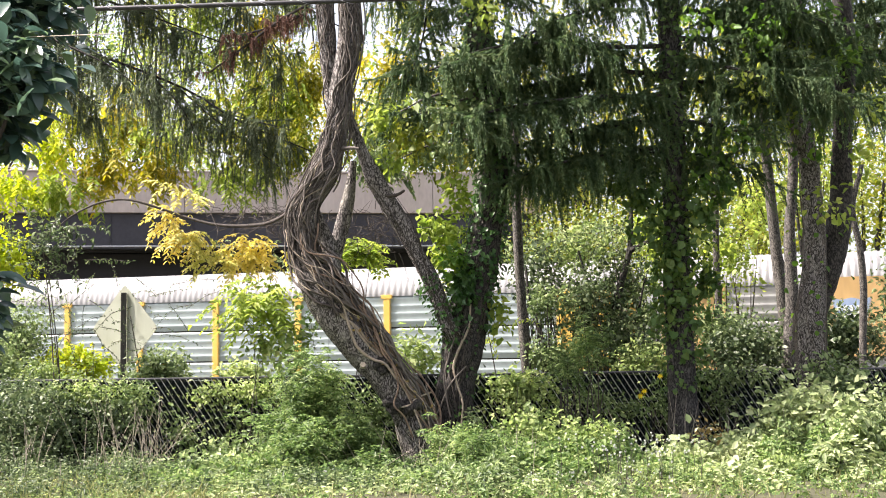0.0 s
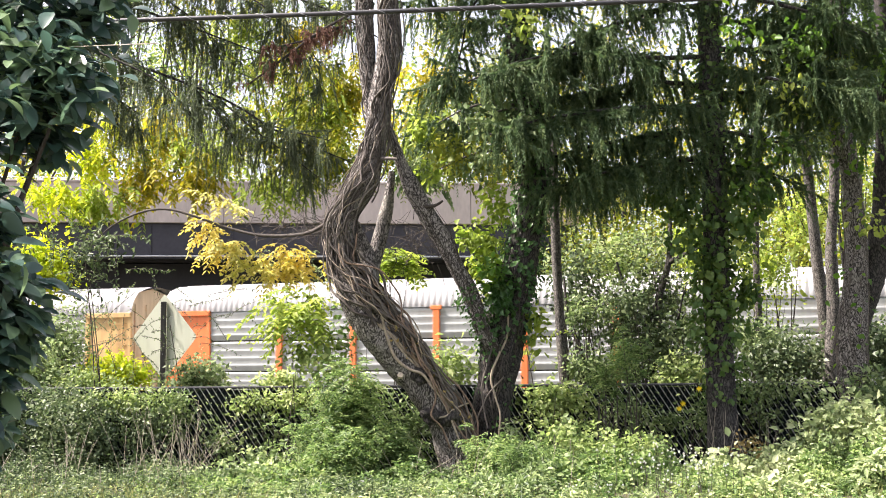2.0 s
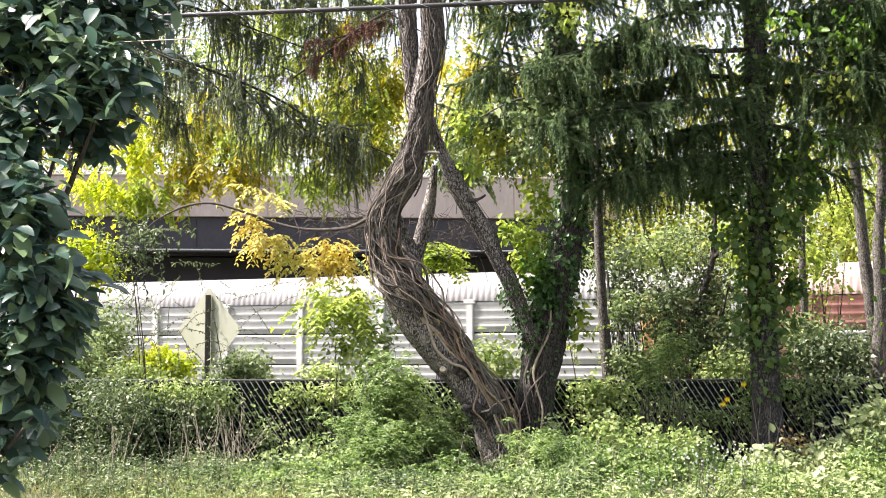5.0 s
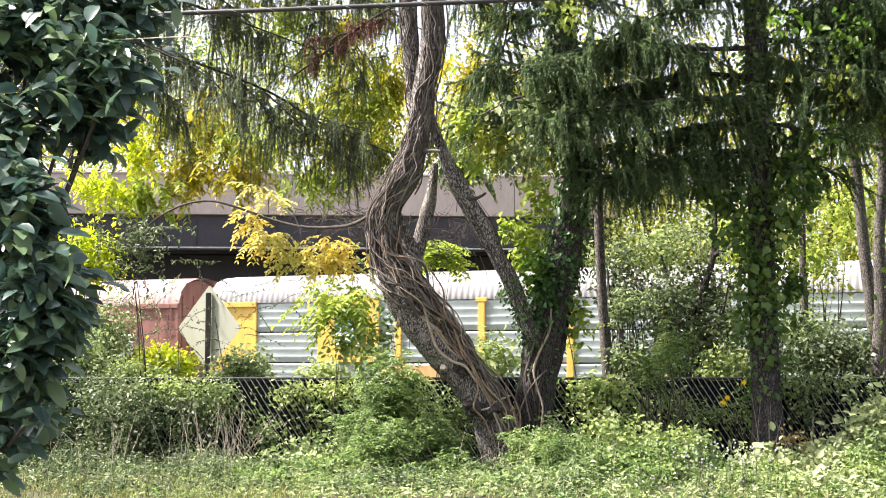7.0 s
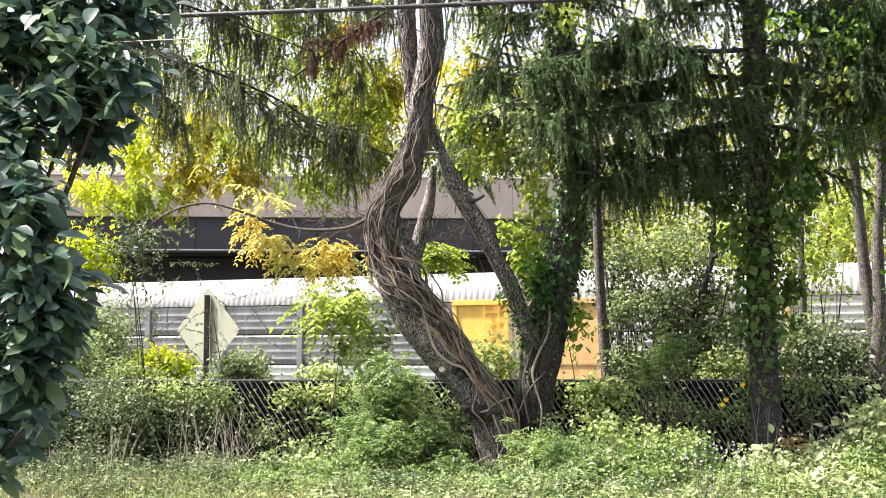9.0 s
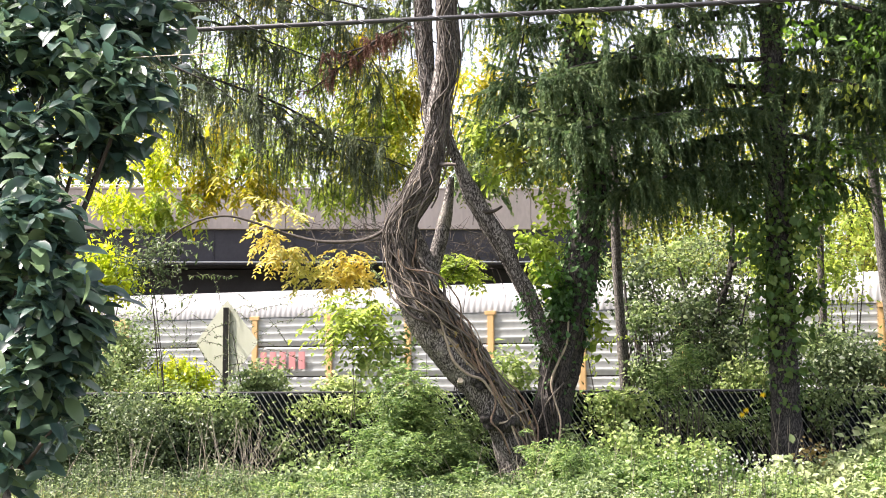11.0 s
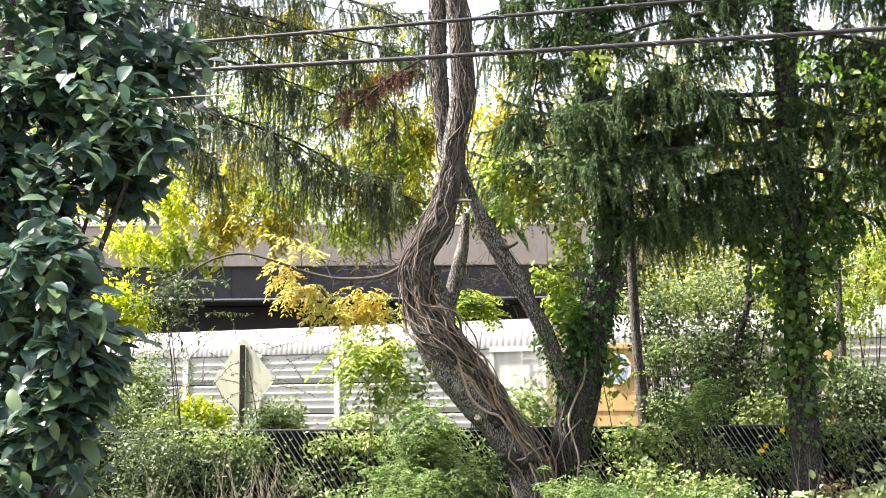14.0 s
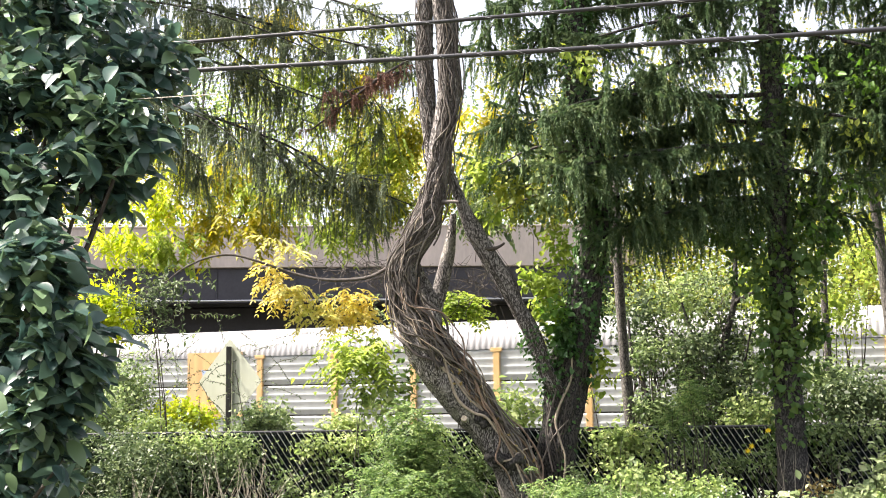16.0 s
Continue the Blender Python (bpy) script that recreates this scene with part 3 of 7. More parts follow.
def end_mesh(mat):
    """The flat end bay of a side: sheet, frame, ladder rungs and grab rails."""
    h = EAVE - 1.1
    bm = box(bmesh.new(), (-END / 2, 0.0, 0), (END / 2, 0.05, h))
    box(bm, (-END / 2, -0.05, 0), (-END / 2 + 0.14, 0.0, h), 0.01)
    box(bm, (END / 2 - 0.14, -0.05, 0), (END / 2, 0.0, h), 0.01)
    box(bm, (-END / 2, -0.09, h - 0.16), (END / 2, 0.0, h), 0.01)
    box(bm, (-END / 2 + 0.14, -0.03, h * 0.5), (END / 2 - 0.14, 0.0, h * 0.5 + 0.08))
    return as_mesh("end_panel", bm, mat)


def ladder_mesh(mat):
    h = EAVE - 1.1
    bm = bmesh.new()
    for k in range(10):
        box(bm, (-0.22, -0.10, 0.2 + 0.36 * k), (0.22, -0.075, 0.225 + 0.36 * k))
    for x in (-0.24, 0.215):
        box(bm, (x, -0.10, 0), (x + 0.025, -0.07, h - 0.1))
    return as_mesh("ladder", bm, mat)


def door_mesh(mat):
    """Folding end doors under the rounded roof end."""
    bm = bmesh.new()
    sec = [(-SIDE + 0.02, 1.0), (-SIDE + 0.02, EAVE), (-1.45, EAVE + 0.36), (-0.85, EAVE + 0.7), (0, RIDGE - 0.04), (0.85, EAVE + 0.7), (1.45, EAVE + 0.36), (SIDE - 0.02, EAVE), (SIDE - 0.02, 1.0)]
    a = [bm.verts.new((-0.03, y, z)) for y, z in sec]
    b = [bm.verts.new((0.03, y, z)) for y, z in sec]
    bm.faces.new(a)
    bm.faces.new(b[::-1])
    for k in range(len(sec)):
        q = (k + 1) % len(sec)
        bm.faces.new((a[q], a[k], b[k], b[q]))
    bmesh.ops.recalc_face_normals(bm, faces=bm.faces)
    for y in (-1.0, -0.35, 0.35, 1.0):
        box(bm, (-0.07, y - 0.04, 1.0), (0.07, y + 0.04, EAVE + 0.3))
    return as_mesh("end_door", bm, mat)


def bogie_meshes():
    bm = box(bmesh.new(), (-1.3, -1.05, 0.3), (1.3, -0.9, 0.62), 0.03)
    box(bm, (-1.3, 0.9, 0.3), (1.3, 1.05, 0.62), 0.03)
    box(bm, (-0.25, -1.05, 0.35), (0.25, 1.05, 0.8), 0.03)
    frame_me = as_mesh("bogie_frame", bm, DARK_STEEL)
    bm = bmesh.new()
    for y in (-0.75, 0.75):
        bmesh.ops.create_cone(bm, cap_ends=True, segments=20, radius1=0.42, radius2=0.42, depth=0.12, matrix=Matrix.Translation((0, y, 0)) @ Matrix.Rotation(math.pi / 2, 4, "X"))
    bmesh.ops.create_cone(bm, cap_ends=True, segments=10, radius1=0.08, radius2=0.08, depth=2.0, matrix=Matrix.Rotation(math.pi / 2, 4, "X"))
    return frame_me, as_mesh("wheelset", bm, DARK_STEEL)


DARK_STEEL = rough_stuff("grimy_steel", (0.03, 0.026, 0.022), (0.09, 0.075, 0.06), 5, 0.7, 0.2)
PAINTS = {}


def coat(name, colour, **more):
    if name not in PAINTS:
        PAINTS[name] = paint(name, colour, **more)
    return PAINTS[name]


WHITE_ROOF = coat("roof_white", (0.27, 0.27, 0.272), rough=0.5, dirt=0.18)
GREY_ROOF = coat("roof_grey", (0.255, 0.252, 0.256), rough=0.5, dirt=0.22)
RED_ROOF = coat("roof_rust", (0.44, 0.31, 0.29), rough=0.6, dirt=0.3)
MINT = coat("panel_mint", (0.365, 0.425, 0.425), rough=0.45, metal=0.08, dirt=0.12)
SILVER = coat("panel_silver", (0.375, 0.385, 0.38), rough=0.48, metal=0.06, dirt=0.14)
DULL = coat("panel_dull", (0.35, 0.345, 0.335), rough=0.5, metal=0.06, dirt=0.22)
LEAD = coat("panel_lead", (0.22, 0.23, 0.24), rough=0.5, metal=0.3, dirt=0.3)
MAROON = coat("paint_maroon", (0.28, 0.125, 0.105), rough=0.55, dirt=0.3)
CHROME_YELLOW = coat("paint_yellow", (0.76, 0.49, 0.10), dirt=0.15)
TAN = coat("paint_tan", (0.60, 0.385, 0.165), dirt=0.25)
ORANGE = coat("paint_orange", (0.78, 0.20, 0.06), dirt=0.18)
PALE_GREY = coat("paint_pale_grey", (0.60, 0.60, 0.58), dirt=0.2)
DULL_TAN = coat("paint_dull_tan", (0.60, 0.47, 0.32), dirt=0.25)
RUST = coat("paint_rust", (0.46, 0.22, 0.15), dirt=0.3)
FADED_RED = coat("paint_faded_red", (0.58, 0.24, 0.24), dirt=0.2)
TEAL = coat("paint_teal", (0.21, 0.39, 0.39), dirt=0.2)
RED = coat("paint_red", (0.60, 0.06, 0.07), dirt=0.15)
FADED_BLUE = coat("paint_faded_blue", (0.30, 0.38, 0.55), dirt=0.2)
WHITE = coat("paint_white", (0.80, 0.80, 0.78), dirt=0.1)


def flat_mark(car, name, x, z, pieces):
    """A painted mark on the near side: flat plates, each (x, z, half width, half height, corners, paint)."""
    for k, (dx, dz, hw, hh, corners, mat) in enumerate(pieces):
        bm = bmesh.new()
        vs = [bm.verts.new((x + dx + hw * cx, -SIDE - 0.075 - 0.003 * k, z + dz + hh * cz)) for cx, cz in corners]
        bm.faces.new(vs)
        back = bmesh.ops.extrude_face_region(bm, geom=list(bm.faces))
        bmesh.ops.translate(bm, vec=(0, 0.02, 0), verts=[v for v in back["geom"] if isinstance(v, bmesh.types.BMVert)])
        bmesh.ops.recalc_face_normals(bm, faces=bm.faces)
        part(name, bm, mat, car)


RECT = [(-1, -1), (1, -1), (1, 1), (-1, 1)]
DISC = [(math.cos(a * math.pi / 10), math.sin(a * math.pi / 10)) for a in range(20)]
SHIELD = [(0, -1), (0.6, -0.8), (0.8, -0.2), (0.9, 0.4), (1, 1), (0.5, 0.85), (0, 1), (-0.5, 0.85), (-1, 1), (-0.9, 0.4), (-0.8, -0.2), (-0.6, -0.8)]


def bars(n, width, height, z, mat):
    step = width / n
    return [(-width / 2 + step * (k + 0.5), z, step * 0.32, height / 2, RECT, mat) for k in range(n)]


def build_car(label, roof, panel, post, lead, trail, upper=None, skip=1, marks=()):
    car = thing("car_carrier_wagon", label, "rail car", group="wagons of the goods train")
    under("roof", kept(("roof", roof.name), lambda: roof_mesh(roof)), car)
    h = (EAVE - 1.1) / ROWS_OF_PANELS
    for side in (-1, 1):
        turn = Matrix.Rotation(0 if side < 0 else math.pi, 4, "Z")
        if side > 0:
            far = []
            for k in range(BAYS):
                for r in range(ROWS_OF_PANELS):
                    far.append((k, r))
            me = kept(("far", panel.name), lambda: far_side(panel, far, h))
            ob = under("far_side", me, car)
            ob["kind"] = "stuff"
        else:
            for a, b in zip(EDGES, EDGES[1:]):
                for r in range(ROWS_OF_PANELS):
                    m = upper if upper and r >= (3 if upper is MAROON else 2) else panel
                    wide = round(b - a - 0.02, 3)
                    ob = under("side_panel", kept(("panel", m.name, wide), lambda m=m, wide=wide: panel_mesh(m, wide, h - 0.045)), car)
                    ob.matrix_basis = Matrix.Translation(((a + b) / 2, -SIDE, 1.1 + r * h))
            for x in EDGES[1:-1]:
                if abs(x) < 9 or skip == 1:
                    ob = under("post", kept(("post", post.name), lambda: post_mesh(post, EAVE - 1.1)), car)
                    ob.matrix_basis = Matrix.Translation((x, -SIDE, 1.1))
        for x, mat in ((-HALF + END / 2, lead), (HALF - END / 2, trail)):
            ob = under("end_panel", kept(("end", mat.name), lambda mat=mat: end_mesh(mat)), car)
            ob.matrix_basis = Matrix.Translation((x, side * SIDE, 1.1)) @ turn
        ob = under("ladder", kept(("ladder", trail.name), lambda: ladder_mesh(trail)), car)
        ob.matrix_basis = Matrix.Translation((HALF - 0.5, side * SIDE, 1.1)) @ turn
    for x, mat in ((-HALF + 0.3, lead), (HALF - 0.3, trail)):
        ob = under("end_door", kept(("door", door_of(mat).name), lambda mat=mat: door_mesh(door_of(mat))), car)
        ob.matrix_basis = Matrix.Translation((x, 0, 0))
    core = kept("core", lambda: as_mesh("inner_wall", box(bmesh.new(), (-HALF + 0.3, -SIDE + 0.07, 1.05), (HALF - 0.3, SIDE - 0.07, EAVE - 0.05)), DARK_STEEL))
    under("inner_wall", core, car)
    sill = kept("sill", lambda: as_mesh("sill", box(box(bmesh.new(), (-HALF - 0.1, -SIDE + 0.02, 0.85), (HALF + 0.1, SIDE - 0.02, 1.09), 0.02), (-HALF - 0.6, -0.15, 0.75), (HALF + 0.6, 0.15, 0.98)), DARK_STEEL))
    under("sill", sill, car)
    frame_me, wheels = kept("bogie", bogie_meshes)
    for x in (-HALF + 3.2, HALF - 3.2):
        b = under("bogie", frame_me, car)
        b.matrix_basis = Matrix.Translation((x, 0, 0))
        for dx in (-0.89, 0.89):
            w = under("wheelset", wheels, b)
            w.matrix_basis = Matrix.Translation((dx, 0, 0.42))
    for x, z, pieces in marks:
        flat_mark(car, "painted_mark", x, z, pieces)
    return car


def door_of(mat):
    """End doors are plain grey or dull tan sheets, whatever the colour of the corner posts."""
    return {"paint_maroon": MAROON, "paint_tan": DULL_TAN}.get(mat.name, PALE_GREY)


def far_side(panel, cells, h):
    vs, fs = [], []
    base = panel_mesh(panel, BAY - 0.02, h - 0.045)
    v0 = np.array([tuple(v.co) for v in base.vertices])
    f0 = np.array([tuple(p.vertices) for p in base.polygons])
    bpy.data.meshes.remove(base)
    n = 0
    for k, r in cells:
        vs.append(v0 * [-1, -1, 1] + [-HALF + END + (k + 0.5) * BAY, SIDE, 1.1 + r * h])
        fs.append(f0 + n)
        n += len(v0)
    return quads("far_side", np.vstack(vs), np.vstack(fs), panel)


def bay(k):
    return -HALF + END + (k + 0.5) * BAY


SHIELD_MARK = [(0, 0, 1.05, 1.05, RECT, TAN), (0, 0.1, 0.5, 0.4, SHIELD, FADED_BLUE)] + bars(5, 0.8, 0.14, 0.22, WHITE) + bars(6, 0.8, 0.14, 0.0, WHITE)
CARS = [
    ("silver car carrier with white roof and yellow posts", WHITE_ROOF, MINT, CHROME_YELLOW, CHROME_YELLOW, CHROME_YELLOW, None, 2, ()),
    ("pale mint car carrier with white roof and yellow ends", WHITE_ROOF, MINT, CHROME_YELLOW, CHROME_YELLOW, CHROME_YELLOW, None, 1, ()),
    ("dull grey car carrier with tan ends and blue shield mark", GREY_ROOF, DULL, TAN, TAN, TAN, None, 1, ((bay(1), 4.0, SHIELD_MARK),)),
    ("silver car carrier with orange posts and orange ends", WHITE_ROOF, SILVER, ORANGE, ORANGE, ORANGE, None, 1, ()),
    ("silver car carrier with tan posts and tan ends", GREY_ROOF, DULL, TAN, TAN, CHROME_YELLOW, None, 1, ()),
    ("plain silver car carrier with pale grey ends", GREY_ROOF, SILVER, PALE_GREY, PALE_GREY, TAN, None, 2, ()),
    ("car carrier with maroon upper sides and rusty ribbed roof", RED_ROOF, SILVER, RUST, MAROON, MAROON, MAROON, 2, ((1.85, 4.32, bars(5, 2.3, 0.36, 0, DULL)), (5.1, 4.32, bars(7, 2.7, 0.36, 0, DULL)))),
    ("pale mint car carrier with yellow ends and small flag mark", WHITE_ROOF, MINT, CHROME_YELLOW, CHROME_YELLOW, CHROME_YELLOW, None, 2, ((bay(1), 4.0, [(0, 0, 1.05, 1.0, RECT, CHROME_YELLOW), (0, 0.1, 0.45, 0.5, RECT, TEAL)] + [(0, 0.02 - 0.16 * k, 0.42, 0.04, RECT, WHITE) for k in range(4)]), (bay(2), 2.6, [(0, 0, 1.0, 0.3, RECT, TAN)]))),
    ("lead-grey car carrier with pale end and teal panel", WHITE_ROOF, MINT, LEAD, PALE_GREY, CHROME_YELLOW, LEAD, 3, ((bay(0), 3.3, [(-0.15, 0, 0.85, 1.6, RECT, TEAL)]),)),
    ("silver car carrier with tan posts and yellow ends", WHITE_ROOF, SILVER, TAN, TAN, CHROME_YELLOW, None, 1, ()),
    ("silver car carrier with tan ends and a red letter mark", WHITE_ROOF, SILVER, TAN, TAN, TAN, None, 3, ((-5.95, 3.5, bars(5, 1.75, 0.55, 0, FADED_RED)),)),
    ("silver car carrier with tan posts and a faded red mark", GREY_ROOF, SILVER, TAN, TAN, TAN, None, 3, ((-5.4, 3.45, bars(4, 1.4, 0.5, 0, FADED_RED)),)),
    ("silver car carrier with a red panel and pale grey ends", WHITE_ROOF, SILVER, PALE_GREY, PALE_GREY, PALE_GREY, None, 2, ((-5.3, 4.42, [(0, 0, 1.75, 0.42, RECT, RED), (-1.15, 0, 0.27, 0.27, DISC, WHITE), (-1.15, 0, 0.2, 0.2, DISC, RED)] + [(dx + 0.35, z, w, h, c, m) for dx, z, w, h, c, m in bars(9, 2.1, 0.22, 0.0, WHITE)]),)),
    ("dull car carrier with yellow ends and round blue emblem", GREY_ROOF, DULL, TAN, TAN, CHROME_YELLOW, None, 2, ((-HALF + 0.95, 4.2, [(0, 0, 0.38, 0.45, DISC, WHITE), (0, 0, 0.33, 0.4, DISC, FADED_BLUE), (0.02, 0.02, 0.2, 0.1, DISC, PALE_GREY)]),)),
    ("silver car carrier with tan posts and blue shield mark", GREY_ROOF, SILVER, TAN, PALE_GREY, TAN, None, 2, ((bay(1), 4.0, SHIELD_MARK),)),
    ("silver car carrier with white roof and tan ends", GREY_ROOF, SILVER, TAN, TAN, TAN, None, 2, ()),
]
TRAIN = [build_car(*c) for c in CARS]


def car_pose(k, t):
    """Wagon k of the train at t seconds: all wagons run at one steady speed."""
    lead = -7.556 - CAR_PITCH / PERIOD * (t - 0.72 - PERIOD * (k - 2))
    p = TRACK_AT + TRACK_DIR * (lead + HALF)
    return pose(p.x, p.y, RAIL_Z, 0, 0, -TRACK_YAW)


def motions():
    for k, car in enumerate(TRAIN):
        walk(car, [(t, car_pose(k, t)) for t in (0.0, 4.0, 8.0, 12.0, 16.0)])


# ---- trees ----


def on_stem(pts, n, seed=0, span=(0.0, 1.0), out=1.0):
    """n points on the skin of a stem, mostly on the open side, with their outward directions."""
    rg = np.random.default_rng(seed)
    p = spline(pts, 0.08)
    i = rg.integers(int(span[0] * (len(p) - 1)), max(1, int(span[1] * (len(p) - 1))), n)
    tan = unit(np.gradient(p[:, :3], axis=0))[i]
    e1 = unit(np.cross(tan, [0.0, 1.0, 0.0]))
    e2 = np.cross(tan, e1)
    a = rg.uniform(0, 2 * np.pi, n)
    d = np.cos(a)[:, None] * e1 + np.sin(a)[:, None] * e2
    return p[i, :3] + d * p[i, 3:4] * out, d


def clinging_leaves(pts, n, length, seed=0, span=(0, 1), reach=0.12, ratio=0.85):
    at, d = on_stem(pts, n, seed, span)
    rg = np.random.default_rng(seed + 1)
    at = at + d * rg.random((n, 1)) ** 2 * reach + rg.normal(size=(n, 3)) * 0.02
    way = d * 0.7 + rg.normal(size=(n, 3)) * 0.5 + [0, 0, -0.7]
    ln = length * rg.uniform(0.6, 1.25, n)
    return leaf_quads(at, way, d + [0, 0, 0.5], ln, ln * ratio, 0.18, 0.15)


def vine_strands(pts, n, seed=0, span=(0, 1), thick=(0.008, 0.02), twist=1.2, centre=0.6, spread=1.3):
    """Woody climbers that run up a stem side by side, crossing now and then."""
    rg = np.random.default_rng(seed)
    p = spline(pts, 0.12)
    tan = unit(np.gradient(p[:, :3], axis=0))
    e1 = unit(np.cross(tan, [0.0, 1.0, 0.0]))  # to the right of an upright stem
    e2 = np.cross(tan, e1)
    out = []
    for k in range(n):
        a, b = sorted(rg.uniform(span[0], span[1], 2))
        if b - a < 0.3 * (span[1] - span[0]):
            a, b = span[0], min(1.0, span[0] + (span[1] - span[0]) * rg.uniform(0.5, 1))
        i = np.arange(int(a * (len(p) - 1)), int(b * (len(p) - 1)) + 1)
        if len(i) < 4:
            continue
        s = np.linspace(0, 1, len(i))
        th = rg.normal(centre, spread) + twist * rg.normal() * s + 0.4 * np.sin(s * rg.uniform(5, 14) + rg.uniform(0, 6)) + 0.14 * np.sin(s * rg.uniform(25, 50))
        off = 1.02 + 0.10 * rg.random() + 0.10 * np.abs(np.sin(s * rg.uniform(3, 9) + rg.uniform(0, 6)))
        c = p[i, :3] + (np.cos(th)[:, None] * e1[i] + np.sin(th)[:, None] * e2[i]) * (p[i, 3] * off)[:, None]
        r = rg.uniform(*thick) * (1.1 - 0.5 * s)
        out.append(tube(np.c_[c, r][::2], 6, 0.1))
    return joined(out)


def rope_strands(pts, n, seed, way, thick, proud=0.25, wander=0.35):
    """Tangled woody climbers: way gives (share of the stem, side, spread) from foot to tip; side 0 is left, 1.57 front, 3.14 right."""
    rg = np.random.default_rng(seed)
    p = spline(pts, 0.05)
    tan = unit(np.gradient(p[:, :3], axis=0))
    e1 = unit(np.cross(tan, [0.0, 1.0, 0.0]))
    e2 = np.cross(tan, e1)
    way = np.array(way, float)
    out = []
    for k in range(n):
        u0, u1 = way[0, 0], way[-1, 0]
        cut = rg.uniform(0, 0.3, 2) * (u1 - u0) * (rg.random(2) < 0.5)
        i = np.arange(int((u0 + cut[0]) * (len(p) - 1)), int((u1 - cut[1]) * (len(p) - 1)))
        if len(i) < 12:
            continue
        u = i / (len(p) - 1)
        z = rg.normal()
        th = np.interp(u, way[:, 0], way[:, 1]) + z * np.interp(u, way[:, 0], way[:, 2])
        a = 2 * np.pi * (u - u0) * 12.5
        th = th + wander * (np.sin(a * rg.uniform(0.35, 0.8) + rg.uniform(0, 6)) + 0.4 * np.sin(a * rg.uniform(1.0, 2.2) + rg.uniform(0, 6)))
        off = 1.02 + proud * (rg.random() ** 2 + 0.5 * np.clip(np.sin(a * rg.uniform(0.3, 0.7) + rg.uniform(0, 6)), 0, 1))
        c = p[i, :3] + (np.cos(th)[:, None] * e1[i] + np.sin(th)[:, None] * e2[i]) * (p[i, 3] * off)[:, None]
        r = rg.uniform(*thick) * (1.15 - 0.5 * np.linspace(0, 1, len(i)))
        out.append(tube(np.c_[c, r][::3], 6, 0.08, 0.06, seed + k))
    return joined(out)


def add_leaves(name, geo, mat, parent, label=""):
    return under(name, quads(name, *geo, mat), parent, label)


MAIN = [(1.0, 18.5, -0.3, 0.25), (0.86, 18.5, 0.16, 0.25), (0.76, 18.5, 0.49, 0.25), (0.67, 18.5, 0.82, 0.246), (0.47, 18.5, 1.15, 0.246), (0.22, 18.5, 1.48, 0.234), (0.02, 18.5, 1.73, 0.269), (-0.15, 18.5, 1.97, 0.289), (-0.34, 18.5, 2.22, 0.295), (-0.54, 18.5, 2.56, 0.303), (-0.71, 18.5, 2.9, 0.279), (-0.83, 18.5, 3.15, 0.22), (-0.88, 18.5, 3.51, 0.2), (-0.9, 18.5, 3.77, 0.211), (-0.83, 18.5, 4.02, 0.191), (-0.58, 18.5, 4.45, 0.215), (-0.43, 18.5, 4.89, 0.179), (-0.34, 18.5, 5.33, 0.172), (-0.3, 18.5, 5.78, 0.173), (-0.22, 18.5, 6.18, 0.173), (-0.16, 18.5, 6.67, 0.175), (-0.18, 18.5, 7.13, 0.167), (-0.2, 18.5, 7.58, 0.154), (-0.26, 18.5, 8.04, 0.15), (-0.29, 18.5, 9.3, 0.13), (-0.31, 18.5, 11.05, 0.1)]
UPPER_LIMB = [(-0.37, 18.55, 5.3, 0.13), (-0.42, 18.62, 5.7, 0.131), (-0.46, 18.62, 5.99, 0.123), (-0.49, 18.62, 6.26, 0.119), (-0.51, 18.62, 6.71, 0.12), (-0.53, 18.62, 7.17, 0.116), (-0.53, 18.62, 7.63, 0.116), (-0.53, 18.62, 8.09, 0.121), (-0.57, 18.7, 9.3, 0.1), (-0.63, 18.8, 10.6, 0.08)]
ARCH = [(-1.09, 18.5, 3.87, 0.03), (-1.32, 18.6, 3.74, 0.028), (-1.61, 18.7, 3.68, 0.026), (-2.16, 18.8, 3.69, 0.024), (-2.71, 18.9, 3.83, 0.022), (-3.28, 19.0, 4.04, 0.021), (-3.68, 19.1, 4.14, 0.02), (-4.09, 19.2, 4.1, 0.017), (-4.5, 19.3, 3.93, 0.013), (-4.78, 19.4, 3.74, 0.008)]


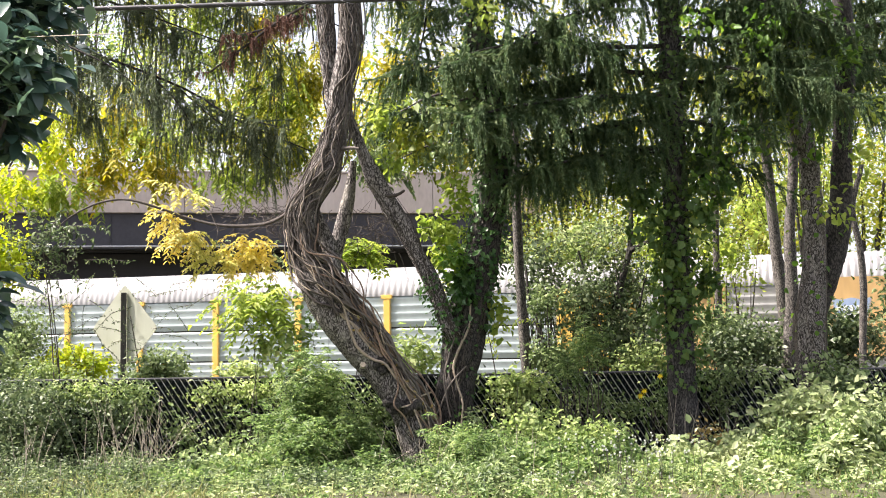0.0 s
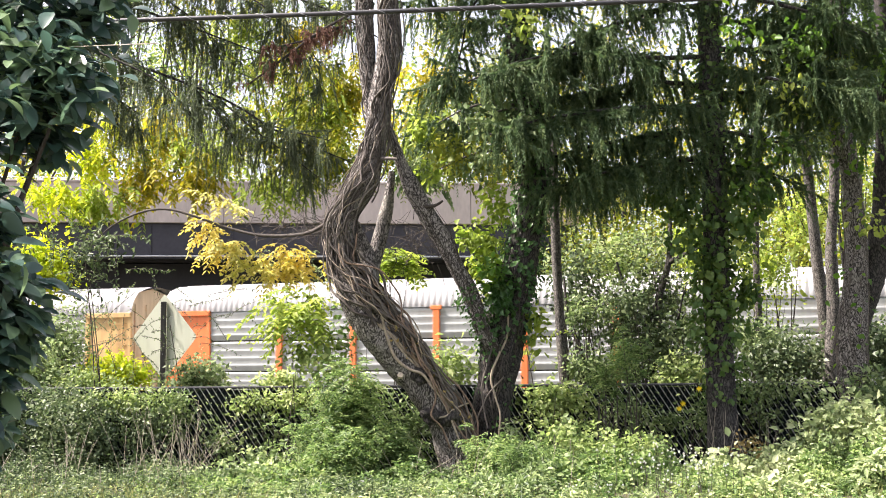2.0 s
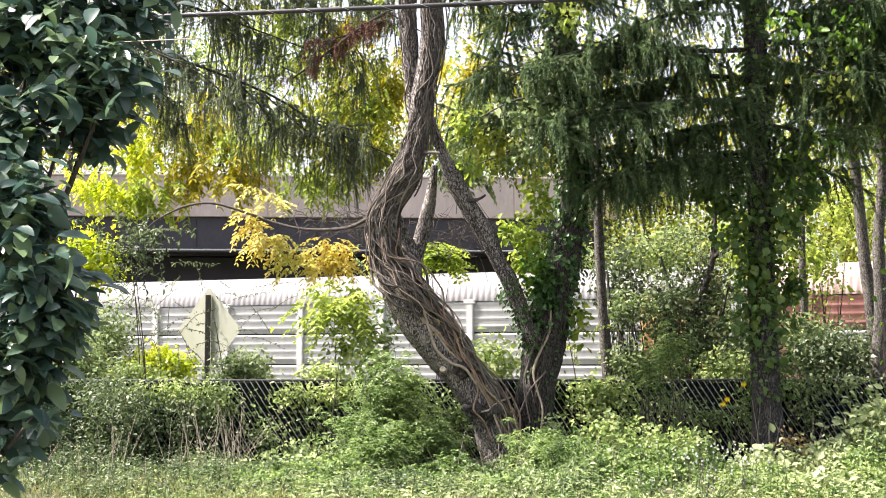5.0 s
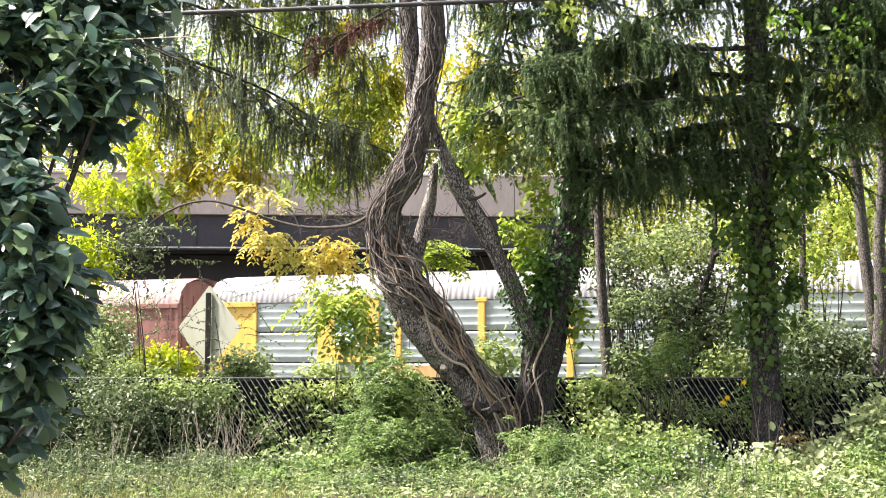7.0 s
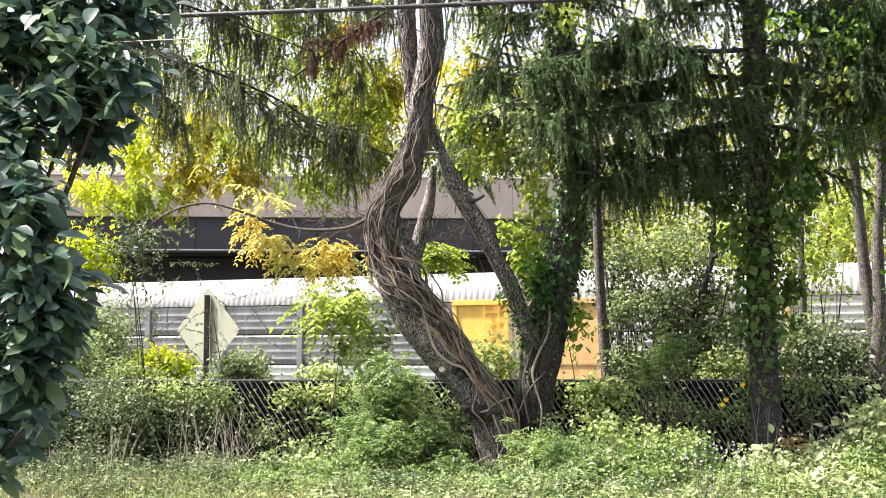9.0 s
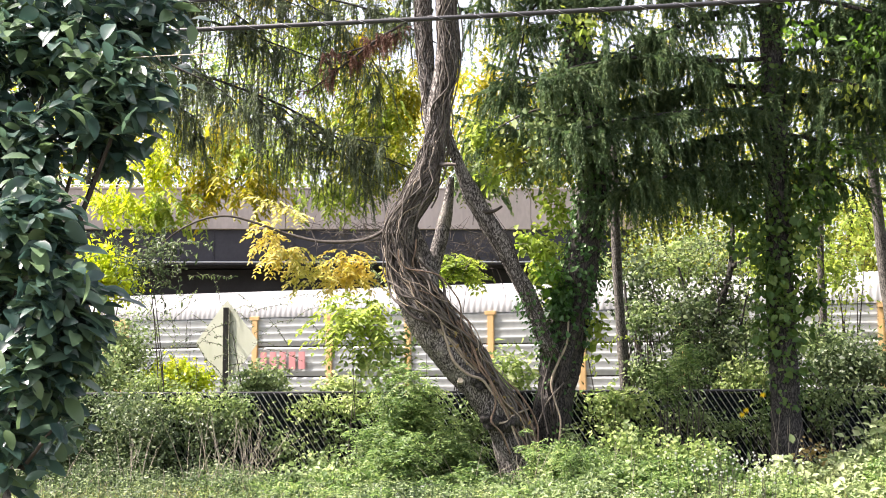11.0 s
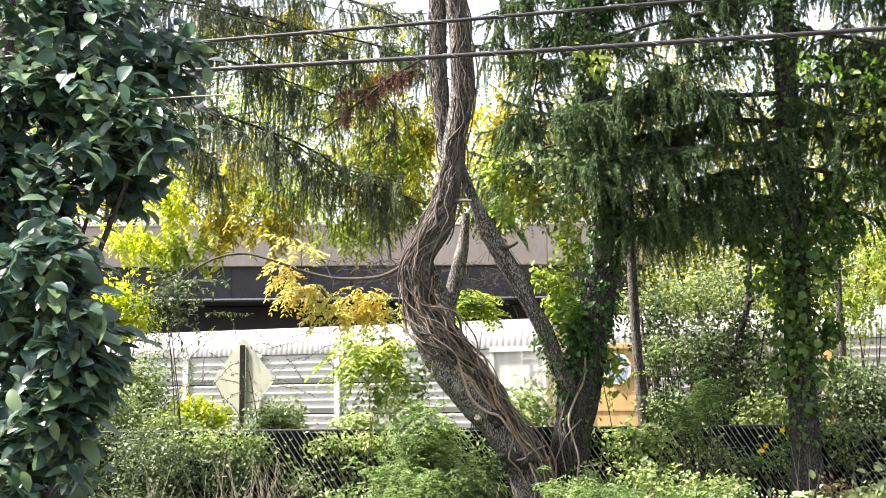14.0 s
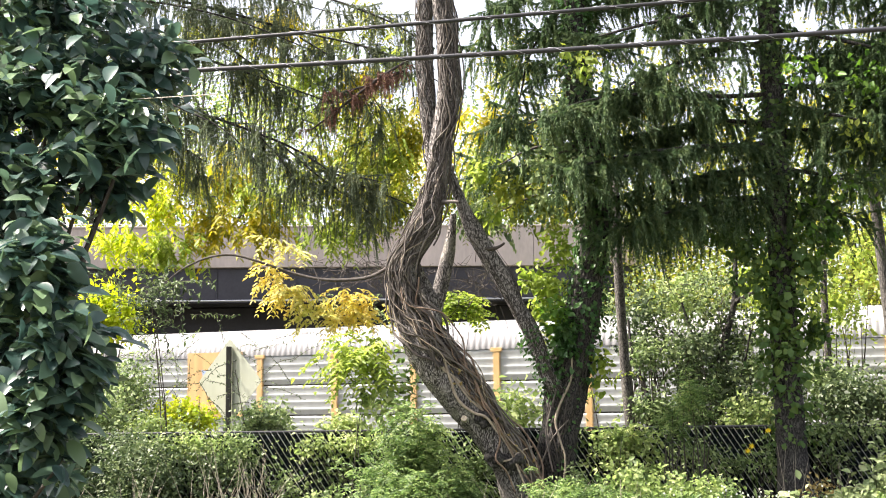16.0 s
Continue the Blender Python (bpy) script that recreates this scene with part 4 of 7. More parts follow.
def build_vine_tree():
    ob = thing("twisted_tree", "leaning twisted tree wrapped in bare woody vines", "tree", (0, 0, 0))
    barked("trunk", MAIN, BARK, ob, 44, 0.035, 0.04, 3)
    barked("limb", UPPER_LIMB, BARK, ob, 30, 0.04, 0.04, 4)
    stem("limb", [(-0.45, 18.80, 2.92, 0.131), (-0.49, 18.90, 3.28, 0.132), (-0.63, 18.90, 3.63, 0.114), (-0.74, 18.80, 3.89, 0.096)], BARK, ob, 10, 0.08, 0.05, 5)
    stem("limb", [(-0.48, 19.00, 3.02, 0.115), (-0.35, 19.10, 3.56, 0.124), (-0.24, 19.10, 4.01, 0.106), (-0.18, 19.10, 4.33, 0.080), (-0.13, 19.10, 4.73, 0.053)], BARK, ob, 10, 0.08, 0.04, 6)
    stem("branch", ARCH, TWIG, ob, 8, 0.1, 0.05, 7, "dark arching bare branch")
    # broken stub with a pale end, cut knot and burl
    stem("stub", [(-0.31, 18.40, 4.81, 0.043), (-0.19, 18.25, 4.80, 0.031), (-0.04, 18.20, 4.78, 0.022)], VINE, ob, 8, 0.05, 0.05, 8)
    for c, r, s in (((0.45, 18.22, 0.93), 0.17, (1.0, 0.6, 0.62)), ((0.69, 18.22, 0.88), 0.15, (1.1, 0.6, 0.7)), ((0.30, 18.25, 1.53), 0.14, (1.3, 0.6, 0.8))):
        bm = bmesh.new()
        bmesh.ops.create_icosphere(bm, subdivisions=4, radius=r, matrix=Matrix.Translation(c) @ Matrix.Diagonal((*s, 1)))
        for v in bm.verts:
            v.co += v.normal * (0.07 * noise.noise(v.co * 7) + 0.03 * noise.noise(v.co * 19))
        for f in bm.faces:
            f.smooth = True
        part("burl", bm, BARK_RIDGED, ob, "lumpy burl")
    bm = bmesh.new()
    k = Matrix.Translation((0.00, 17.98, 1.53)) @ Matrix.Rotation(radians(80), 4, "X")
    bmesh.ops.create_cone(bm, cap_ends=True, segments=14, radius1=0.045, radius2=0.04, depth=0.12, matrix=k)
    part("cut_knot", bm, DRY, ob, "pale sawn end of a lopped branch")
    low = [(0.02, 2.9, 0.22), (0.12, 2.8, 0.2), (0.22, 2.7, 0.22), (0.29, 2.3, 0.35), (0.36, 1.4, 0.6)]
    crook = [(0.24, 2.2, 0.4), (0.30, 1.5, 0.55), (0.36, 0.8, 0.6), (0.43, 1.3, 0.8), (0.50, 1.9, 0.9)]
    high = [(0.34, 1.3, 0.9), (0.45, 1.6, 1.0), (0.60, 1.6, 1.0), (1.0, 1.6, 1.0)]
    for n, mat, seed, way, th, proud in ((12, TWIG, 22, low, (0.012, 0.028), 0.25), (16, VINE, 21, low, (0.012, 0.026), 0.5), (7, VINE_RED, 33, low, (0.010, 0.022), 0.7), (8, VINE_PALE, 23, low, (0.005, 0.013), 0.7), (9, TWIG, 24, crook, (0.008, 0.020), 0.25), (8, VINE, 25, crook, (0.006, 0.016), 0.5), (2, VINE_PALE, 26, crook, (0.005, 0.009), 0.6), (9, TWIG, 27, high, (0.006, 0.014), 0.3), (9, VINE, 28, high, (0.006, 0.014), 0.4), (1, VINE_PALE, 29, high, (0.005, 0.008), 0.5)):
        under("woody_vine", smooth(quads("woody_vine", *rope_strands(MAIN, n, seed, way, th, proud, 0.3 if way is low else 0.35), mat)), ob)
    for n, mat, seed in ((6, TWIG, 41), (5, VINE, 42)):
        under("woody_vine", smooth(quads("woody_vine", *rope_strands(UPPER_LIMB, n, seed, [(0.0, 1.5, 0.9), (1.0, 1.6, 1.0)], (0.006, 0.013), 0.35), mat)), ob)
    for k, pts in enumerate([[(-0.3, 18.22, 2.46, 0.022), (-0.19, 18.18, 2.08, 0.022), (-0.08, 18.16, 1.8, 0.022), (0.13, 18.16, 1.62, 0.021), (0.32, 18.14, 1.55, 0.02), (0.45, 18.16, 1.38, 0.018), (0.64, 18.16, 1.12, 0.018), (0.8, 18.14, 0.74, 0.016), (0.93, 18.14, 0.41, 0.015)], [(0.14, 18.22, 2.16, 0.013), (0.24, 18.18, 1.87, 0.014), (0.4, 18.16, 1.62, 0.016), (0.54, 18.14, 1.35, 0.016), (0.7, 18.14, 1.02, 0.015), (0.79, 18.16, 0.83, 0.014), (0.97, 18.16, 0.58, 0.012)], [(1.03, 18.4, 1.11, 0.013), (0.88, 18.28, 1.06, 0.014), (0.76, 18.2, 1.0, 0.016), (0.69, 18.14, 0.93, 0.017), (0.55, 18.14, 0.9, 0.014)], [(0.05, 18.26, 2.29, 0.012), (0.32, 18.22, 1.95, 0.014), (0.49, 18.2, 1.7, 0.014), (0.64, 18.22, 1.38, 0.014), (0.81, 18.22, 1.11, 0.013), (0.85, 18.2, 0.78, 0.013), (0.84, 18.18, 0.37, 0.012)], [(-0.07, 18.24, 2.42, 0.011), (0.19, 18.2, 2.05, 0.013), (0.29, 18.16, 1.72, 0.013), (0.45, 18.14, 1.49, 0.014), (0.52, 18.12, 1.2, 0.014), (0.45, 18.08, 0.94, 0.013), (0.6, 18.08, 0.77, 0.013), (0.73, 18.12, 0.46, 0.012)]]):
        stem("woody_vine", pts, (VINE_PALE, VINE_RED, VINE_PALE, VINE, VINE_RED)[k], ob, 7, 0.06, 0.08, 90 + k)
    one = [(0.07, 2.5, 0.05), (0.14, 2.1, 0.05), (0.20, 2.0, 0.08), (0.30, 1.6, 0.1), (0.36, 0.9, 0.1)]
    under("woody_vine", smooth(quads("woody_vine", *rope_strands(MAIN, 2, 31, one, (0.016, 0.02), 0.1, 0.15), VINE_PALE)), ob, "pale rope-like vine stem")
    c = spline(MAIN, 0.05)[:, :3]
    at = c[np.random.default_rng(35).integers(5, int(len(c) * 0.24), 110)] + np.random.default_rng(36).normal(size=(110, 3)) * [0.08, 0.06, 0.08] + [0.2, -0.24, 0.06]
    add_leaves("withered_leaves", leaf_quads(at, np.random.default_rng(37).normal(size=(110, 3)) + [0.2, 0, -0.6], np.random.default_rng(38).normal(size=(110, 3)) + [0, -0.8, 0.5], 0.08, 0.035), STRAW, ob, "withered straw-brown leaves")
    rg = np.random.default_rng(5)
    # fine dead twigs round the crook
    tw = []
    for k in range(250):
        a = np.array((-1.46, 19.00, 3.79)) + rg.normal(size=3) * [0.5, 0.3, 0.12] if k < 150 else np.array((0.28, 19.30, 3.64)) + rg.normal(size=3) * [0.25, 0.3, 0.16]
        d = unit(rg.normal(size=3) * [1, 0.4, 0.7])
        b = a + d * rg.uniform(0.15, 0.5)
        tw.append(tube([(*a, 0.006), (*((a + b) / 2 + rg.normal(size=3) * 0.05), 0.004), (*b, 0.002)], 4, 0.15))
    under("twig_tangle", quads("twig_tangle", *joined(tw), TWIG), ob, "tangle of bare dead twigs", "stuff")
    # amber feathered leaves below the arching branch
    for k, (c, r, n) in enumerate((((-2.85, 19.2, 4.3), (0.27, 0.25, 0.25), 12), ((-3.08, 19.2, 3.88), (0.29, 0.25, 0.29), 16), ((-2.80, 19.2, 3.57), (0.29, 0.25, 0.23), 16), ((-2.31, 19.2, 3.32), (0.37, 0.25, 0.2), 24), ((-1.77, 19.2, 3.26), (0.37, 0.25, 0.18), 24), ((-1.49, 19.2, 3.35), (0.3, 0.25, 0.2), 20), ((-2.66, 19.2, 3.63), (0.21, 0.25, 0.2), 13), ((-1.76, 19.2, 3.53), (0.23, 0.25, 0.16), 11))):
        at = in_blob(n, c, r, 32 + k)
        add_leaves("amber_leaves", fronds(at, rg.normal(size=(n, 3)) * [0.9, 0.5, 0.4] + [-0.3, -0.1, -0.45], rg.uniform(0.26, 0.42, n), 7, 0.105, 0.4, 0.35, 40 + k), AMBER if k % 3 else AMBER_PALE, ob)


SECOND = [(1.36, 19.0, 0.1, 0.37), (1.40, 19.0, 0.4, 0.305), (1.41, 19.0, 0.72, 0.255), (1.42, 19.0, 1.05, 0.265), (1.49, 19.0, 1.39, 0.25), (1.55, 19.0, 1.73, 0.286), (1.6, 19.0, 2.07, 0.294), (1.69, 19.0, 2.41, 0.28), (1.8, 19.0, 2.76, 0.231), (1.88, 19.0, 3.18, 0.243), (1.99, 19.0, 3.72, 0.205), (2.12, 19.0, 4.61, 0.196), (2.07, 19.0, 5.52, 0.182), (1.88, 19.0, 6.88, 0.165), (1.87, 19.0, 8.66, 0.14)]
LIMB = [(1.5, 18.9, 1.85, 0.13), (1.35, 18.7, 2.07, 0.116), (1.25, 18.7, 2.27, 0.109), (1.16, 18.7, 2.57, 0.118), (1.03, 18.7, 2.87, 0.126), (0.82, 18.7, 3.27, 0.121), (0.68, 18.7, 3.58, 0.141), (0.42, 18.7, 4.0, 0.136), (0.19, 18.7, 4.42, 0.136), (0.09, 18.7, 4.64, 0.105), (0.0, 18.7, 4.86, 0.086), (-0.16, 18.7, 5.29, 0.07), (-0.21, 19.0, 5.62, 0.044)]


def build_ivy_tree():
    ob = thing("ivy_tree", "dark forked tree trunk overgrown with green ivy", "tree", (0, 0, 0))
    barked("trunk", SECOND, BARK_RIDGED, ob, 72, 0.04, 0.05, 9, 0.045, run=1.3)
    barked("limb", LIMB, BARK, ob, 30, 0.035, 0.035, 10, 0.012, "grey leaning limb")
    stem("branch", [(0.33, 18.60, 4.11, 0.035), (0.53, 18.50, 4.11, 0.026), (0.65, 18.40, 4.17, 0.017)], TWIG, ob, 6)
    for k, pts in enumerate(([(1.66, 18.7, 2.43, 0.018), (1.63, 18.67, 2.09, 0.018), (1.48, 18.66, 1.77, 0.018), (1.38, 18.64, 1.49, 0.016), (1.44, 18.62, 1.19, 0.016), (1.51, 18.58, 0.93, 0.015), (1.48, 18.55, 0.59, 0.014)], [(1.58, 18.64, 1.49, 0.012), (1.43, 18.62, 1.34, 0.012), (1.31, 18.62, 1.19, 0.013), (1.21, 18.64, 0.97, 0.012), (1.12, 18.64, 0.76, 0.012)], [(1.35, 18.7, 2.3, 0.01), (1.43, 18.66, 2.04, 0.012), (1.33, 18.66, 1.7, 0.012), (1.24, 18.66, 1.36, 0.012), (1.25, 18.62, 1.1, 0.012), (1.32, 18.58, 0.72, 0.012)])):
        stem("woody_vine", pts, VINE_PALE if k < 1 else VINE, ob, 7, 0.06, 0.06, 48 + k)
    geo = vine_strands(SECOND, 7, 41, (0.0, 0.4), (0.006, 0.012), 0.5, 1.4, 0.9)
    under("woody_vine", smooth(quads("woody_vine", *geo, TWIG)), ob)
    under("woody_vine", smooth(quads("woody_vine", *vine_strands(SECOND, 3, 47, (0.0, 0.4), (0.006, 0.010), 0.6, 1.6, 0.7), VINE)), ob)
    geo = vine_strands(LIMB, 8, 42, (0.0, 0.8), (0.004, 0.009), 1.4, 1.2, 1.2)
    under("woody_vine", smooth(quads("woody_vine", *geo, TWIG)), ob)
    add_leaves("ivy", clinging_leaves(SECOND, 1700, 0.085, 43, (0.24, 0.62), 0.16), IVY, ob, "dense dark ivy leaves")
    add_leaves("ivy", clinging_leaves(SECOND, 2200, 0.075, 44, (0.55, 1.0), 0.2), IVY, ob)
    add_leaves("ivy", clinging_leaves(SECOND, 160, 0.07, 48, (0.0, 0.25), 0.1), IVY, ob)
    add_leaves("ivy", clinging_leaves(LIMB, 420, 0.065, 45, (0.0, 0.3), 0.16), IVY, ob)
    rg = np.random.default_rng(46)
    for c, r, n, m in (((1.30, 19.50, 3.30), (0.30, 0.30, 0.55), 30, LIME), ((1.62, 19.60, 4.10), (0.28, 0.30, 0.60), 34, LIME), ((1.08, 19.30, 3.72), (0.26, 0.24, 0.16), 16, LIME), ((1.55, 18.62, 2.75), (0.16, 0.12, 0.34), 22, IVY), ((1.42, 18.65, 3.05), (0.18, 0.16, 0.25), 14, CREEPER), ((2.12, 18.90, 2.25), (0.14, 0.16, 0.34), 14, LIME)):
        at = in_blob(n * 2, c, r, n)
        add_leaves("sprout_leaves", scatter_leaves(at, 0.07, 4, 0.12, 0.72, 0.5, n), m, ob)
    for k, (c, r, n, m) in enumerate((((1.52, 18.30, 5.90), (0.42, 0.34, 0.34), 34, SHRUB), ((1.25, 18.20, 5.35), (0.42, 0.34, 0.34), 34, SHRUB), ((1.86, 18.30, 5.24), (0.42, 0.42, 0.47), 40, SHRUB), ((0.83, 18.40, 4.96), (0.47, 0.30, 0.30), 30, OLIVE), ((1.33, 18.20, 4.75), (0.42, 0.30, 0.30), 30, SHRUB), ((0.41, 19.20, 5.42), (0.36, 0.31, 0.31), 22, LIME), ((0.49, 18.80, 4.67), (0.31, 0.22, 0.22), 14, LIME), ((1.86, 18.20, 6.89), (0.38, 0.24, 0.24), 16, LIME))):
        add_leaves("bough_leaves", scatter_leaves(in_blob(n, c, r, 49 + k, 0.2), 0.09, 6, 0.115, 0.68, 0.9, 60 + k), m, ob)
        stem("branch", [(2.05, 19.0, c[2] + 0.35, 0.03), ((2.0 + c[0]) / 2, 18.7, c[2] + 0.3, 0.018), (c[0], c[1], c[2], 0.006)], TWIG, ob, 6, 0.15, 0.03, 70 + k)


SPRUCE_TRUNK = [(5.14, 19.30, 0.11, 0.296), (5.10, 19.30, 0.77, 0.233), (5.08, 19.30, 1.97, 0.215), (5.07, 19.30, 3.76, 0.197), (5.07, 19.30, 5.59, 0.179), (5.06, 19.30, 7.45, 0.170), (5.07, 19.30, 10.77, 0.125)]


def hanging_sprays(limb, n, drop=(0.3, 0.9), depth=0.6, seed=0, needle=0.04, gap=0.014, spread=0.35, plump=0.2, thin=0.3):
    """Side twigs off a limb, each with a comb of drooping finger-like sprays set round with short needles."""
    rg = np.random.default_rng(seed)
    p = spline(limb, 0.06)[:, :3]
    m = max(3, n // 6)
    i = rg.integers(int(len(p) * thin * 0.5), len(p), m)
    ang = rg.uniform(0, 2 * np.pi, m)
    reach = rg.uniform(0.25, 1.0, m) * depth * 1.6
    out = np.stack([np.cos(ang) * 0.8, np.sin(ang), rg.normal(size=m) * 0.25 - 0.15], -1)
    at, way, face, big = [], [], [], []

    def brush(c, along, rows, size):
        for _ in range(rows):
            ring = unit(rg.normal(size=c.shape))
            ring = unit(ring - (ring @ along)[:, None] * along)
            at.append(c + ring * 0.004)
            way.append(unit(ring * 0.62 + along))
            face.append(ring)
            big.append(size)

    for k in range(m):
        long_ = rg.uniform(0.6, 1.1)
        for q in range(6):
            s0 = (q + rg.uniform(0.3, 1.0)) / 6
            start = p[i[k]] + out[k] * reach[k] * s0 + rg.normal(size=3) * 0.02
            d = rg.uniform(*drop) * long_ * (0.55 + 0.45 * math.sin(math.pi * min(1, s0 + 0.15)))
            lean = rg.normal(size=3) * 0.14 + out[k] * spread
            s = np.linspace(0, 1, max(6, int(d / gap)))
            c = start + s[:, None] * (lean * d) + np.outer(-(s ** 1.25), [0, 0, d])
            brush(c, unit(lean + [0, 0, -1.0]), 4, 1.2 - 0.55 * s)
        s = np.linspace(0, 1, max(4, int(reach[k] / 0.03)))
        brush(p[i[k]] + s[:, None] * out[k] * reach[k], unit(out[k]), 4, np.full(len(s), 1.0))
    at, way, face, big = np.vstack(at), np.vstack(way), np.vstack(face), np.concatenate(big)
    ln = needle * big * rg.uniform(0.7, 1.25, len(at))
    w = unit(np.cross(way, face)) * (ln * plump)[:, None]
    return np.stack([at - w, at + w, at + way * ln[:, None]], 1).reshape(-1, 3), np.arange(len(at) * 3).reshape(-1, 3)


def spruce_limbs(ob, limbs, mat, per_metre, drop, depth, seed, needle=0.04, gap=0.014, spread=0.35, plump=0.2, slim=0.75):
    geo = []
    for k, limb in enumerate(limbs):
        stem("limb", [(x, y, z + (0.05 * math.sin(9.0 * x + k) if 0 < q < len(limb) - 1 else 0), r * slim) for q, (x, y, z, r) in enumerate(limb)], BARK_DARK, ob, 7, 0.2, 0.04, seed + k)
        length = float(np.linalg.norm(np.diff(np.array(limb)[:, :3], axis=0), axis=1).sum())
        geo.append(hanging_sprays(limb, int(length * per_metre), drop, depth, seed + k, needle, gap, spread, plump))
    for g in geo:
        add_leaves("needles", g, mat, ob)


def build_spruce():
    ob = thing("spruce_tree", "tall dark spruce with drooping boughs and creeper on its trunk", "tree", (0, 0, 0))
    barked("trunk", SPRUCE_TRUNK, BARK_SPRUCE, ob, 32, 0.05, 0.05, 51)
    limbs = [
        [(5.11, 19.30, 8.29, 0.063), (4.12, 19.00, 8.01, 0.044), (2.99, 18.70, 7.63, 0.035), (2.08, 18.60, 7.42, 0.017)],
        [(5.09, 19.30, 7.54, 0.063), (4.02, 19.00, 7.31, 0.044), (2.98, 18.70, 6.82, 0.035), (2.34, 18.60, 6.48, 0.017)],
        [(5.07, 19.30, 6.66, 0.063), (4.07, 18.90, 6.49, 0.044), (3.03, 18.50, 6.54, 0.034), (1.94, 18.20, 6.29, 0.025), (1.03, 18.00, 5.93, 0.017)],
        [(5.06, 19.30, 6.14, 0.063), (4.08, 19.40, 6.21, 0.045), (2.91, 19.50, 6.10, 0.036), (1.62, 19.60, 5.79, 0.027), (0.61, 19.70, 5.53, 0.018)],
        [(5.06, 19.30, 5.82, 0.054), (3.73, 18.60, 5.67, 0.043), (2.54, 18.20, 5.41, 0.034), (1.48, 17.90, 5.18, 0.017)],
        [(5.07, 19.30, 5.45, 0.054), (4.03, 19.20, 5.34, 0.045), (3.01, 19.10, 5.10, 0.035), (2.01, 19.00, 4.81, 0.018)],
        [(5.06, 19.30, 4.99, 0.054), (4.13, 18.90, 4.88, 0.044), (3.19, 18.60, 4.65, 0.026), (2.38, 18.40, 4.36, 0.017)],
        [(5.05, 19.30, 4.90, 0.045), (4.38, 19.60, 4.86, 0.036), (3.69, 19.90, 4.79, 0.028), (3.07, 20.10, 4.63, 0.019)],
        [(5.15, 19.30, 7.73, 0.063), (6.01, 19.00, 7.50, 0.044), (6.88, 18.70, 7.09, 0.026), (7.54, 18.60, 6.79, 0.017)],
        [(5.13, 19.30, 6.79, 0.063), (5.93, 19.10, 6.70, 0.044), (6.66, 18.90, 6.37, 0.026), (7.24, 18.80, 5.94, 0.017)],
        [(5.12, 19.30, 6.05, 0.054), (5.94, 19.50, 6.05, 0.036), (6.70, 19.60, 5.79, 0.027), (7.28, 19.70, 5.53, 0.018)],
        [(5.10, 19.30, 5.45, 0.045), (5.65, 18.90, 5.29, 0.035), (6.20, 18.70, 5.07, 0.017)],
        [(5.09, 19.30, 4.86, 0.036), (5.70, 19.40, 4.83, 0.027), (6.27, 19.50, 4.70, 0.018)],
        [(5.11, 19.30, 7.26, 0.063), (6.22, 19.40, 7.20, 0.045), (7.35, 19.50, 6.94, 0.027), (8.49, 19.60, 6.68, 0.018)],
        [(5.09, 19.30, 6.42, 0.054), (5.88, 18.70, 6.19, 0.035), (6.73, 18.40, 5.85, 0.026), (7.55, 18.30, 5.48, 0.017)],
        [(5.08, 19.30, 9.30, 0.063), (6.10, 19.00, 9.10, 0.044), (7.20, 18.80, 8.60, 0.026), (8.20, 18.70, 8.10, 0.017)],
        [(5.08, 19.30, 8.67, 0.063), (5.97, 19.10, 8.41, 0.044), (6.80, 18.90, 8.06, 0.026), (7.47, 18.80, 7.76, 0.017)],
        [(5.11, 19.30, 9.91, 0.054), (3.40, 19.40, 9.66, 0.045), (1.83, 19.50, 9.03, 0.036), (0.80, 19.60, 8.30, 0.018), (0.29, 19.60, 7.58, 0.011)],
        [(5.09, 19.30, 8.86, 0.054), (3.87, 19.50, 8.74, 0.045), (2.76, 19.60, 8.40, 0.036), (1.65, 19.70, 8.14, 0.018)],
        [(5.09, 19.30, 9.05, 0.063), (3.36, 19.20, 8.82, 0.045), (1.99, 19.30, 8.39, 0.036), (1.21, 19.40, 7.57, 0.027), (0.98, 19.50, 6.66, 0.018), (0.72, 19.50, 6.00, 0.011)],
    ]
    spruce_limbs(ob, limbs, SPRUCE, 85, (0.25, 0.8), 0.75, 60, 0.075, 0.028, 0.45, 0.18)
    # creeper here wears the leaf colour with shade painted in
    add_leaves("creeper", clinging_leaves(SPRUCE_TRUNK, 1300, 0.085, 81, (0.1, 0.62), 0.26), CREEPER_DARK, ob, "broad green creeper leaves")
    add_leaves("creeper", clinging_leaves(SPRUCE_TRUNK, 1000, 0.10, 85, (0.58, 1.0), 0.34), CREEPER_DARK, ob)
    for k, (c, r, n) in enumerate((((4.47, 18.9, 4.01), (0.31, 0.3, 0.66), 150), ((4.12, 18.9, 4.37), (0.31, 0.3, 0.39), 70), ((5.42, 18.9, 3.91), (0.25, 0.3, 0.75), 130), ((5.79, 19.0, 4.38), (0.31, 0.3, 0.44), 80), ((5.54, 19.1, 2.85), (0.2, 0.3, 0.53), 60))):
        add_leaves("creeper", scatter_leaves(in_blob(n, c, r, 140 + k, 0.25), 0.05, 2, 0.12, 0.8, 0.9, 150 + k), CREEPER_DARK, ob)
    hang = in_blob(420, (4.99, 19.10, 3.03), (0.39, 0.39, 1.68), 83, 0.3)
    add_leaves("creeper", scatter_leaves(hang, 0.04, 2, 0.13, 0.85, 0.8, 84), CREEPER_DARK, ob)


